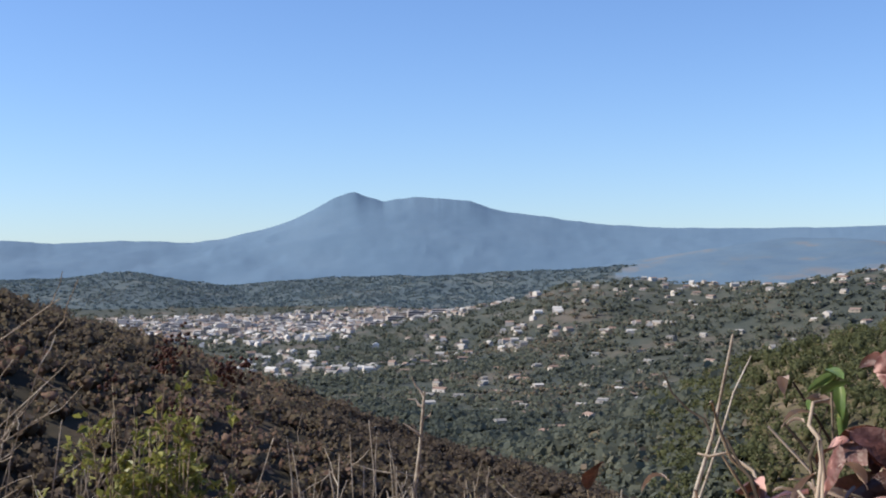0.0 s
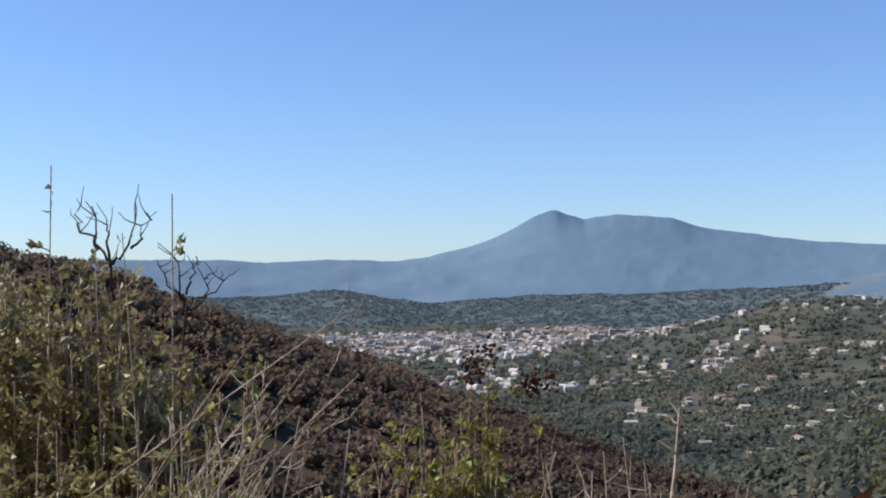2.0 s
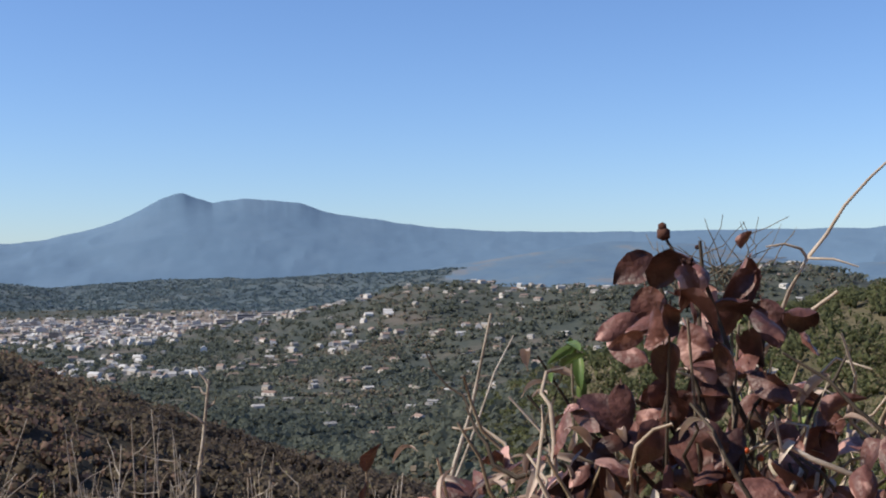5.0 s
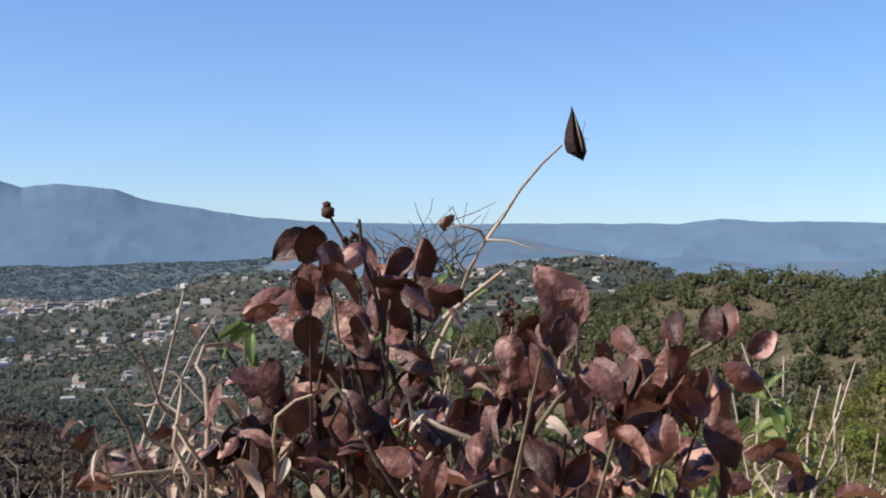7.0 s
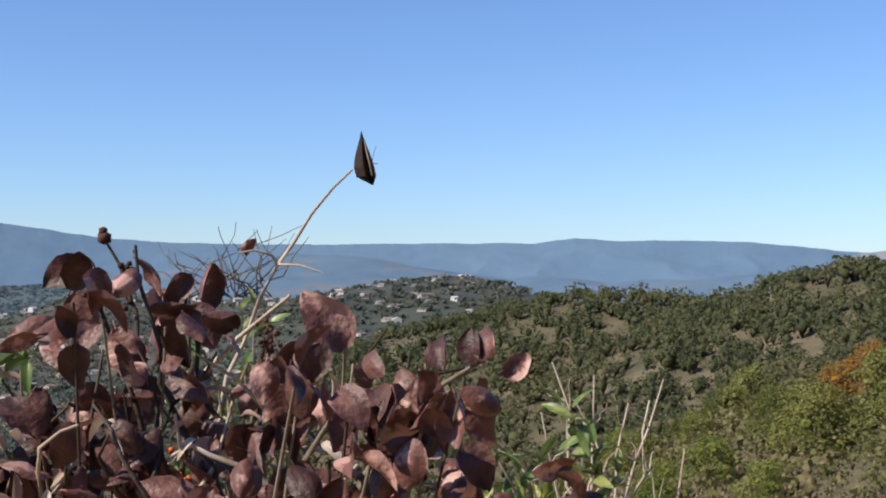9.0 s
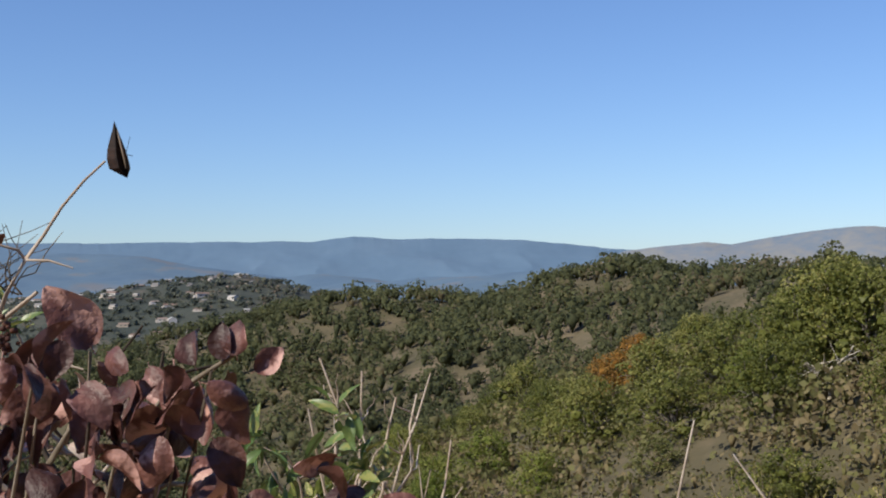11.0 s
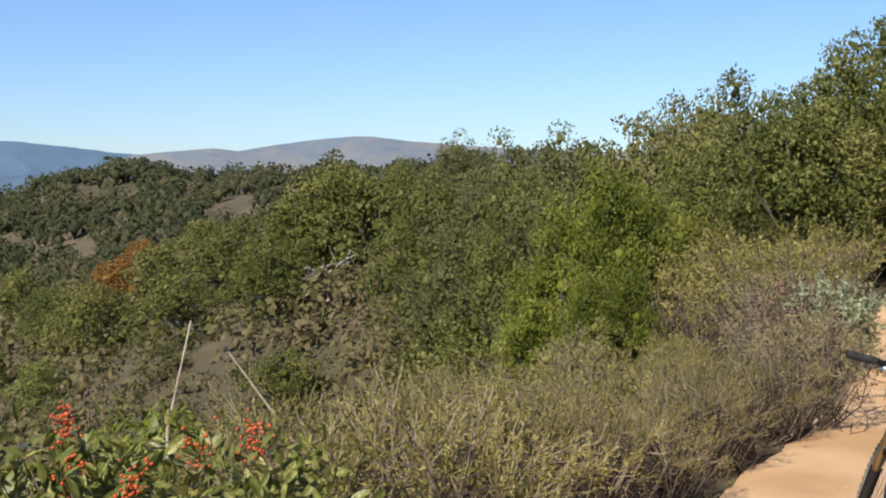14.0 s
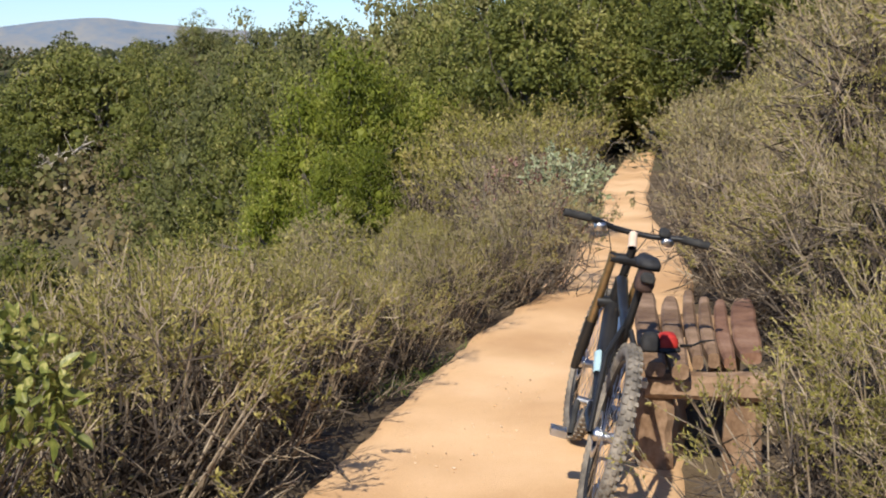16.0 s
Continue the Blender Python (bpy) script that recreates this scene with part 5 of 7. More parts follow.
for k in range(110):
    q = np.array([R4.uniform(0.14, 0.5), R4.uniform(1.0, 1.3), R4.uniform(1.4, 1.57)]) - base
    hang(pale_blades[k % 3], dead, q, R4.normal(size=3), R4.uniform(0.025, 0.045), R4, "shrivelled_leaf")
for k in range(90):
    q = np.array([R4.uniform(0.05, 0.24), R4.uniform(1.12, 1.32), R4.uniform(1.36, 1.5)]) - base
    hang(pale_blades[k % 3] if k % 3 else dead_blades[k % 8], dead, q, R4.normal(size=3) + [0, 0, 0.3], R4.uniform(0.028, 0.05), R4, "shrivelled_leaf")
# single leaves that stand out against the view: place, way, length
def showing(leaves):
    for x, y, z, wx, wy, wz, size in leaves:
        w = Vector((wx, wy, wz))
        face = Vector((-0.35 + R4.normal() * 0.45, -1.0, 0.15 + R4.normal() * 0.4))
        side = w.cross(face).normalized()
        turn = Matrix((side, w, side.cross(w))).transposed().to_4x4()
        o = new("leaf", dead_blades[int(R4.integers(14))])
        o.parent = dead
        o.matrix_basis = Matrix.Translation(Vector((x, y, z)) - Vector(base)) @ turn @ Matrix.Scale(size * 1.0, 4)


UPPER_LEAVES = [(0.250, 1.154, 1.678, -0.85, -0.22, -0.47, 0.044), (0.242, 1.169, 1.655, 0.08, -0.31, -0.95, 0.050), (0.270, 1.137, 1.650, -0.49, -0.01, -0.87, 0.044), (0.327, 1.195, 1.644, 0.09, 0.26, -0.96, 0.041),
                 (0.349, 1.177, 1.664, -0.82, -0.09, -0.57, 0.039), (0.344, 1.159, 1.643, 0.22, -0.28, -0.93, 0.045), (0.269, 1.146, 1.623, 0.30, -0.38, -0.87, 0.057), (0.243, 1.152, 1.582, -0.71, 0.54, 0.46, 0.042),
                 (0.234, 1.201, 1.544, -0.92, 0.31, -0.23, 0.058), (0.262, 1.194, 1.548, 0.84, -0.45, -0.30, 0.048), (0.251, 1.158, 1.574, 0.16, 0.01, -0.99, 0.041), (0.226, 1.198, 1.601, -0.73, 0.60, 0.34, 0.029),
                 (0.244, 1.202, 1.527, 0.38, -0.53, -0.76, 0.045)]
LOWER_LEAVES = [(0.283, 1.108, 1.506, 0.61, -0.15, -0.77, 0.064), (0.240, 1.107, 1.496, 0.75, -0.60, -0.28, 0.032), (0.305, 1.096, 1.536, -0.65, -0.34, -0.68, 0.042), (0.205, 1.145, 1.484, -0.70, 0.33, -0.63, 0.043),
                 (0.180, 1.120, 1.503, -0.73, -0.33, -0.60, 0.025), (0.355, 1.110, 1.467, -0.63, 0.12, -0.77, 0.032), (0.390, 1.107, 1.534, -0.47, 0.36, -0.81, 0.045), (0.421, 1.059, 1.494, 0.76, -0.45, -0.46, 0.040),
                 (0.538, 1.018, 1.497, 0.42, -0.43, -0.80, 0.037), (0.549, 0.969, 1.476, 0.67, -0.73, -0.11, 0.026), (0.410, 1.086, 1.476, -0.55, -0.44, -0.71, 0.040), (0.476, 0.994, 1.476, -0.52, 0.53, 0.67, 0.028),
                 (0.212, 1.088, 1.469, -0.61, 0.00, -0.79, 0.023), (0.369, 1.073, 1.489, 0.59, -0.49, -0.65, 0.034)]
OUTER_LEAVES = [(0.427, 0.960, 1.597, -0.54, 0.00, 0.84, 0.057), (0.387, 0.926, 1.610, -0.80, -0.06, -0.60, 0.041), (0.399, 0.938, 1.580, -0.85, 0.06, -0.52, 0.048), (0.414, 0.908, 1.575, -0.39, 0.27, -0.88, 0.050),
                 (0.413, 0.903, 1.558, 0.88, -0.36, -0.31, 0.040), (0.460, 0.937, 1.591, -0.08, -0.58, -0.81, 0.032), (0.454, 0.866, 1.597, -0.04, -0.31, -0.95, 0.050), (0.488, 0.911, 1.585, -0.12, 0.25, 0.96, 0.036),
                 (0.491, 0.863, 1.592, -0.29, -0.07, 0.95, 0.029), (0.497, 0.854, 1.595, -0.12, 0.05, 0.99, 0.031), (0.501, 0.839, 1.586, 0.83, -0.10, 0.55, 0.027), (0.508, 0.911, 1.567, 0.54, 0.07, -0.84, 0.045),
                 (0.459, 0.916, 1.529, 1.00, 0.06, 0.04, 0.039), (0.417, 0.877, 1.577, -0.59, -0.14, 0.80, 0.021)]
showing(UPPER_LEAVES)
showing(LOWER_LEAVES)
showing(OUTER_LEAVES)
for x, y, z, wx, wz, size in [(0.70, 1.15, 1.465, 0.9, -0.4, 0.05), (0.49, 1.59, 1.69, 0.3, 1, 0.026)]:
    hang(dead_blades[int(R4.integers(14))], dead, np.array([x, y, z]) - base, (wx, -0.2, wz), size, R4)
# dark crooked stems that carry the leaves
for a, b in [((0.36, 1.15, 1.3), (0.29, 1.16, 1.69)), ((0.36, 1.15, 1.3), (0.25, 1.17, 1.67)), ((0.38, 1.12, 1.35), (0.34, 1.18, 1.66)), ((0.33, 1.16, 1.3), (0.2, 1.18, 1.55)), ((0.4, 1.1, 1.3), (0.42, 0.95, 1.6)),
             ((0.42, 1.05, 1.42), (0.5, 0.86, 1.6)), ((0.42, 1.1, 1.3), (0.46, 0.9, 1.57)), ((0.44, 1.1, 1.4), (0.56, 1.0, 1.5)), ((0.3, 1.16, 1.4), (0.16, 1.15, 1.5))]:
    stem_of(dead, "branch", [curve_to(np.array(a) - base, np.array(b) - base, (0, 0, 0.02), R4, 9, (0.0042, 0.0015), 0.006)], M_darkbark_and_shade if b[0] < 0.4 else M_wood_dark, 6)
# green sprigs and pale stems inside the bush
for x, y, z in [(0.2, 1.27, 1.575), (0.501, 1.59, 1.61), (0.467, 1.493, 1.56), (0.476, 1.382, 1.504), (0.36, 1.303, 1.456), (0.408, 1.349, 1.509), (0.379, 1.413, 1.566), (0.462, 1.277, 1.48)]:
    tip = np.array([x, y, z]) - base
    stem_of(dead, "sprig", [curve_to((0.02, 0.05, 0), tip, (0, 0.04, 0), R4, 7, (0.0022, 0.0012))], M_wood_dark)
    for j in range(9):
        hang(green_blades[int(R4.integers(5))], dead, tip + R4.normal(size=3) * 0.012, R4.normal(size=3) * 0.8 + [0, 0, 0.4], R4.uniform(0.02, 0.036), R4)
# the dark-barked twigs among these stand in for shaded gaps
for k in range(70):
    a = np.array([R4.uniform(0.12, 0.5), R4.uniform(1.0, 1.35), R4.uniform(1.38, 1.5)]) - base
    b = a + np.array([R4.uniform(-0.1, 0.1), R4.uniform(-0.05, 0.05), R4.uniform(0.05, 0.14)])
    stem_of(dead, "twig", [curve_to(a, b, R4.normal(size=3) * 0.015, R4, 6, (0.0028, 0.0012), 0.005)], M_pale_stem if k % 4 == 0 else M_twig if k % 4 == 1 else M_darkbark_and_shade, 5)


def blobs(name, places, r, mat, rng, squash=1.0):
    """Small berries or seeds: rough little balls, joined."""
    t = (1 + 5 ** 0.5) / 2
    v = unit(np.array([(-1, t, 0), (1, t, 0), (-1, -t, 0), (1, -t, 0), (0, -1, t), (0, 1, t), (0, -1, -t), (0, 1, -t), (t, 0, -1), (t, 0, 1), (-t, 0, -1), (-t, 0, 1)], float))
    f = np.array([(0, 11, 5), (0, 5, 1), (0, 1, 7), (0, 7, 10), (0, 10, 11), (1, 5, 9), (5, 11, 4), (11, 10, 2), (10, 7, 6), (7, 1, 8), (3, 9, 4), (3, 4, 2), (3, 2, 6), (3, 6, 8), (3, 8, 9), (4, 9, 5), (2, 4, 11), (6, 2, 10), (8, 6, 7), (9, 8, 1)])
    n = len(places)
    vv = np.asarray(places)[:, None] + v[None] * (r * rng.uniform(0.7, 1.25, (n, 1, 1))) * [1, 1, squash]
    ff = (f[None] + (np.arange(n) * 12)[:, None, None]).reshape(-1, 3)
    return mesh_of(name, vv.reshape(-1, 3), ff, mat, None, True)


def cluster(parent, name, at, n, spread, r, mat, label=""):
    o = child(name, blobs(name, np.array(at) + R4.normal(size=(n, 3)) * spread, r, mat, R4), parent, label)
    return tagged(o, kind="stuff")


cluster(dead, "berry_head", np.array([0.314, 1.112, 1.49]) - base, 22, [0.014, 0.01, 0.01], 0.003, M_berry, "bright red berry cluster")
cluster(dead, "seed_head", np.array([0.348, 0.905, 1.612]) - base, 34, [0.004, 0.004, 0.009], 0.0024, M_seed, "dark dried berry cluster")
cluster(dead, "seed_head", np.array([0.267, 1.192, 1.698]) - base, 3, [0.001, 0.001, 0.004], 0.0062, M_seed)
cluster(dead, "seed_head", np.array([0.286, 1.179, 1.66]) - base, 30, [0.004, 0.004, 0.012], 0.003, M_seed)
stem_of(dead, "twig", [curve_to((0.294 - bx, 1.168 - by, 1.58 - bz), (0.267 - bx, 1.192 - by, 1.696 - bz), (0.012, 0, 0), R4, 6, (0.0028, 0.0013), 0.002)], M_darkbark_and_shade, 5)
# fine bare twigs behind the bush
for k in range(30):
    a = np.array([0.486 + R4.uniform(-0.06, 0.06), 1.65, 1.64]) - base
    b = np.array([0.49 + R4.uniform(-0.11, 0.11), 1.66, R4.uniform(1.67, 1.74)]) - base
    stem_of(dead, "twig", [curve_to(a, b, (0, 0, 0), R4, 6, (0.0012, 0.0004), 0.005)], M_wood_dark, 4)
# the long pale shoot, ending in a butterfly-like dark shape built as a curled leaf
shoot = np.array([(0.39, 1.36, 1.42), (0.417, 1.361, 1.556), (0.435, 1.358, 1.593), (0.45, 1.345, 1.643), (0.467, 1.339, 1.677), (0.481, 1.323, 1.701), (0.498, 1.316, 1.731), (0.516, 1.297, 1.758), (0.535, 1.288, 1.778)]) - base
stem_of(dead, "shoot", [(shoot, np.linspace(0.003, 0.0012, 9))], M_pale_stem, 8, "long pale shoot")
fork = np.array([0.467, 1.339, 1.677])
stem_of(dead, "twig", [(np.array([fork, (0.46, 1.338, 1.687), (0.441, 1.336, 1.692), (0.423, 1.341, 1.689)]) - base, [0.0018, 0.0016, 0.0014, 0.0009])], M_pale_stem, 6)
stem_of(dead, "twig", [(np.array([fork, (0.484, 1.313, 1.676), (0.507, 1.305, 1.668)]) - base, [0.0016, 0.0013, 0.0008])], M_pale_stem, 6)
stem_of(dead, "twig", [(np.array([(0.373, 1.311, 1.554), (0.41, 1.28, 1.6), (0.454, 1.239, 1.644)]) - base, [0.003, 0.0026, 0.0018])], M_pale_stem, 6)
M_darkleaf = material("dark_dead_leaf", [(0.008, 0.005, 0.004), (0.016, 0.009, 0.007), (0.04, 0.02, 0.014)], 40, 200, 0.7, 0.3, 0.001)
tip, mid, low, edge = (np.array(q) - base for q in [(0.539, 1.271, 1.818), (0.542, 1.279, 1.781), (0.553, 1.272, 1.760), (0.524, 1.285, 1.788)])
ridge = np.linspace(tip, low, 7)
bm = bmesh.new()
rowsv = []
for i, c in enumerate(ridge):
    u = i / 6
    w = (u ** 1.3 * (1 - u) ** 0.45) / 0.42
    a = c + (edge - (tip + low) / 2) * w * 0.8 + np.array([0, -0.004, 0]) * w
    b = c + np.array([0.004, -0.008, 0.0]) * w
    rowsv.append([bm.verts.new(a), bm.verts.new((a + c) / 2 + np.array([0, -0.008, 0]) * w), bm.verts.new(c), bm.verts.new(b)])
for r0, r1 in zip(rowsv[:-1], rowsv[1:]):
    for k in range(3):
        bm.faces.new((r0[k], r0[k + 1], r1[k + 1], r1[k]))
me = bpy.data.meshes.new("curled_leaf")
bm.to_mesh(me)
bm.free()
me.materials.append(M_darkleaf)
child("curled_leaf", me, dead, "butterfly-like dark shape, built as a curled leaf, at the tip of the shoot")
stem_of(dead, "midrib", [(np.array([c + [-0.0005, -0.0045, 0] for c in ridge[1:6]]), [0.0005, 0.0009, 0.001, 0.0008, 0.0004])], M_pale_stem, 5, "pale midrib of the curled leaf")
stem_of(dead, "bristle", [(np.array([mid, mid + [0.012, 0, 0.006], mid + [0.016, 0, 0.022]]), [0.0006, 0.0005, 0.0003]), (np.array([mid, mid + [0.01, 0, 0.004], mid + [0.019, 0, 0.003]]), [0.0006, 0.0005, 0.0003])], M_darkleaf, 4)

# the green toyon with red berries
gx, gy = 2.2, 2.3
gz = ground_z(gx, gy)
toyon = thing("toyon_bush", (gx, gy, gz), "glossy green toyon bush with clusters of red berries", "shrub")
base = np.array([gx, gy, gz])
for k in range(230):
    u, w = R4.uniform(-0.98, 0.5), R4.uniform(-0.32, 0.25)
    x, y = gx + u * 0.75 + w * 0.5, gy - u * 0.62 + w * 0.6
    z = 1.03 - 0.15 * (u + 0.62) - 0.2 * R4.random() ** 1.4 + 0.05 * w
    tip = np.array([x, y, z]) - base
    stem_of(toyon, "branch", [curve_to((R4.uniform(-0.1, 0.1), R4.uniform(-0.1, 0.1), -0.1), tip, (0, 0, 0.05), R4, 6, (0.008, 0.002))], M_bark, 4)
    for j in range(10 if k % 2 else 8):
        hang(toyon_blades[int(R4.integers(4))], toyon, tip + R4.normal(size=3) * 0.035, R4.normal(size=3) * 0.7 + [0, 0, 0.5], R4.uniform(0.04, 0.064), R4)
for x, y, z, n in [(2.096, 2.505, 1.043, 60), (2.011, 2.355, 0.956, 60), (2.369, 2.114, 1.004, 55), (2.194, 2.142, 0.995, 30), (2.016, 2.150, 0.951, 45)]:
    cluster(toyon, "berry_head", np.array([x, y, z]) - base, n, [0.02, 0.02, 0.03], 0.0052, M_berry, "orange-red berry cluster")

# the pale leafless bush with green tufts
tx, ty = 1.07, 1.74
tz = ground_z(tx, ty)
bare = thing("bare_twig_bush", (tx, ty, tz), "pale leafless bush with a few yellow-green tufts", "shrub")
base = np.array([tx, ty, tz])
crook = np.array([0.0, 0.0, 1.16 - tz])
stem_of(bare, "branch", [curve_to((0, 0, -0.1), crook, (0.02, 0, 0), R4, 8, (0.011, 0.006))], M_pale_stem)
for x, y, z in [(1.298, 1.892, 1.492), (1.25, 1.86, 1.46), (1.146, 1.865, 1.505), (1.062, 1.854, 1.53), (0.99, 1.75, 1.46), (0.87, 1.67, 1.42), (1.194, 1.834, 1.46), (1.3, 1.83, 1.38), (0.83, 1.66, 1.35), (1.1, 1.8, 1.44), (1.24, 1.8, 1.34), (0.93, 1.7, 1.4)]:
    tip = np.array([x, y, z]) - base
    p, r = curve_to(crook * R4.uniform(0.75, 1.0), tip, (0.02 * R4.normal(), 0, -0.02), R4, 8, (0.0044, 0.0015), 0.008)
    stem_of(bare, "branch", [(p, r)], M_pale_stem)
    for j in range(6):
        i = int(R4.integers(2, 7))
        q = p[i] + np.array([R4.uniform(-0.06, 0.06), R4.uniform(-0.04, 0.04), R4.uniform(0.03, 0.08)])
        stem_of(bare, "twig", [curve_to(p[i], q, (0, 0, 0), R4, 5, (0.002, 0.0007), 0.004)], M_pale_stem, 4)
for x, y, z in [(0.995, 1.656, 1.45), (1.03, 1.67, 1.39), (0.87, 1.66, 1.41), (1.08, 1.7, 1.36), (0.9, 1.66, 1.36)]:
    for j in range(11):
        hang(green_blades[int(R4.integers(5))], bare, np.array([x, y, z]) + R4.normal(size=3) * 0.012 - base, R4.normal(size=3) * 0.6 + [0, 0, 0.6], R4.uniform(0.035, 0.055), R4)

# a lone stick and single leaves between the bushes
e = thing("dry_stick", (0.09, 1.46, ground_z(0.09, 1.46)), "bare upright dry stick with side twigs", "stick")
base = np.array([0.09, 1.46, e.location.z])
p = np.array([(0.09, 1.46, base[2] - 0.1), (0.075, 1.45, 0.8), (0.096, 1.449, 1.394), (0.113, 1.458, 1.457), (0.131, 1.464, 1.509), (0.155, 1.469, 1.618)]) - base
stem_of(e, "stem", [(p, [0.0042, 0.0036, 0.0029, 0.0025, 0.002, 0.0014])], M_grey_stem, 7)
stem_of(e, "twig", [curve_to(p[4], np.array([0.085, 1.5, 1.575]) - base, (0, 0, 0), R4, 5, (0.0018, 0.0009), 0.003)], M_darkbark_and_shade, 5)
stem_of(e, "twig", [curve_to(p[2] + [0.01, 0, 0.03], np.array([0.202, 1.585, 1.587]) - base, (0, 0, 0), R4, 5, (0.0018, 0.001), 0.003)], M_grey_stem, 5)
e = thing("dry_sprig", (0.06, 1.9, ground_z(0.06, 1.9)), "thin dry sprig with two russet leaves", "twig")
base = np.array([0.06, 1.9, e.location.z])
stem_of(e, "stem", [curve_to((0, 0, -0.05), np.array([0.043, 1.886, 1.38]) - base, (0.05, 0, 0), R4, 7, (0.004, 0.0015))], M_twig, 5)
hang(dead_blades[0], e, np.array([0.043, 1.886, 1.375]) - base, (0.15, -0.1, 1), 0.05, R4)
hang(dead_blades[1], e, np.array([0.043, 1.886, 1.37]) - base, (0.1, -0.2, -1), 0.045, R4)


# the tangled small-leaved bushes toward the sun
def wand(foot, tip, r, bow, n=8, jitter=0.008):
    """A slender shoot: steep out of the ground, bending over toward its tip."""
    t = np.linspace(0, 1, n)[:, None]
    p = foot + (tip - foot) * t + (tip - foot) * [-1, -1, 0] * bow * np.sin(np.pi * t)
    p[1:-1] += R4.normal(size=(n - 2, 3)) * jitter
    return p, np.linspace(r, r * 0.3, n)


def wand_bush(name, label, x, y, lumps, wood, leaf_mat=None, leaf=0.012, twigs=8, reach=(0.03, 0.08), per=10, r=0.0026, reddish=0, fan=0.12, stretch=0.3, bow=0.2, shoots=(), root=0.35):
    """A bush of many shoots: each lump (centre, radii, count) is a crowd of tips carrying leafy side twigs."""
    z = ground_z(x, y)
    e = thing(name, (x, y, z), label, "shrub", "bushes at the trail edge")
    b = np.array([x, y, z])
    lines, fine = [], []
    tips = [np.array(q, float) for q in shoots]
    for cx, cy, cz, rx, ry, rz, n in lumps:
        d = unit(R4.normal(size=(n, 3))) * R4.random((n, 1)) ** 0.4
        tips += list(np.array([cx, cy, cz]) + d * [rx, ry, rz])
    for tip in tips:
        tip = tip - b
        foot = np.array([*(R4.uniform(-1, 1, 2) * fan), -0.1]) + [tip[0] * root, tip[1] * root, 0]
        p, rad = wand(foot, tip, r * R4.uniform(0.75, 1.3), bow * R4.uniform(-0.2, 1))
        lines.append((p, rad))
        first = len(lines) - 1
        total = np.linalg.norm(tip - foot)
        for j in range(3 if len(lines) < 120 and tip[2] + z > 1.72 else twigs):
            f = 1 - min(0.9, stretch / total) * R4.random() ** 0.8
            i = min(int(f * 7), 6)
            q = p[i] + (p[i + 1] - p[i]) * (f * 7 - i)
            way = unit(unit(p[i + 1] - p[i]) * 0.6 + R4.normal(size=3) * 0.65)
            ln = R4.uniform(*reach) * (1.15 - 0.4 * f)
            tt = np.linspace(0, 1, 4)[:, None]
            w = q + way * ln * tt + np.array([0, 0, 0.2 * ln]) * tt ** 2 + R4.normal(size=(4, 3)) * ln * 0.03 * (tt > 0)
            lines.append((w, np.linspace(r * 0.38, r * 0.2, 4)))
            fine.append(w)
        fine.append(p[[4, 5, 6, 7]])
        if not leaf_mat:
            stem_of(e, "branch", lines[first:], wood, 5)
    if leaf_mat:
        child("branchwork", mesh_of("branchwork", *tubes(lines, 4), wood, None, True), e)
        p, d = along(fine, per, R4)
        p = p + R4.normal(size=p.shape) * 0.0015
        v, f = diamonds(p, d + R4.normal(size=p.shape) * 0.9, R4.uniform(0.55, 1.3, len(p)) * leaf, R4.uniform(0.45, 0.75, len(p)) * leaf, R4)
        child("foliage", mesh_of("foliage", v, f, leaf_mat), e)
    return e


L_olive = leaf_material("olive_shrub_leaves", [(0.12, 0.11, 0.05), (0.22, 0.205, 0.09), (0.34, 0.315, 0.15), (0.5, 0.46, 0.27)], 5.0, 0.45, 0.35, 0.4)
L_fresh = leaf_material("fresh_shrub_leaves", [(0.10, 0.11, 0.03), (0.18, 0.19, 0.045), (0.29, 0.29, 0.08), (0.4, 0.385, 0.14)], 6.0, 0.45, 0.4, 0.4)
wand_bush("small_leaved_bush", "tangled bush of grey twigs with small olive leaves", -1.1, 1.95,
          [(-1.15, 1.92, 1.63, 0.13, 0.14, 0.11, 50), (-1.02, 1.9, 1.55, 0.11, 0.12, 0.12, 44), (-0.94, 1.86, 1.45, 0.1, 0.1, 0.12, 34), (-1.1, 1.85, 1.44, 0.15, 0.14, 0.12, 30)], M_grey_stem, L_olive, 0.0165, 9, (0.03, 0.09), 10, 0.0028,
          shoots=[(-1.111, 1.842, 1.869), (-0.841, 1.643, 1.807), (-0.93, 1.69, 1.76), (-1.02, 1.8, 1.74)])
wand_bush("small_leaved_bush", "tangled bush of grey twigs with small olive leaves", -1.45, 2.2,
          [(-1.42, 2.1, 1.66, 0.2, 0.2, 0.13, 50), (-1.3, 2.0, 1.5, 0.2, 0.2, 0.14, 34)], M_grey_stem, L_olive, 0.017, 9, (0.03, 0.09), 8, 0.003)
wand_bush("small_leaved_bush", "grey twiggy bush with sparse olive leaves", -0.78, 1.6,
          [(-0.76, 1.5, 1.46, 0.07, 0.08, 0.1, 20), (-0.7, 1.45, 1.42, 0.08, 0.08, 0.1, 16)], M_grey_stem, L_fresh, 0.0105, 7, (0.02, 0.06), 7, 0.0022,
          shoots=[(-0.655, 1.457, 1.603), (-0.667, 1.345, 1.578), (-0.739, 1.42, 1.55), (-0.66, 1.399, 1.57), (-0.69, 1.5, 1.6)])
e = wand_bush("dark_bare_bush", "taller bush with dark bare forked twigs", -1.66, 3.6, [(-1.66, 3.6, 1.4, 0.25, 0.2, 0.15, 18)], M_darkbark_and_shade, L_small, 0.02, 6, (0.05, 0.12), 3, 0.005)
base = np.array([-1.66, 3.6, e.location.z])
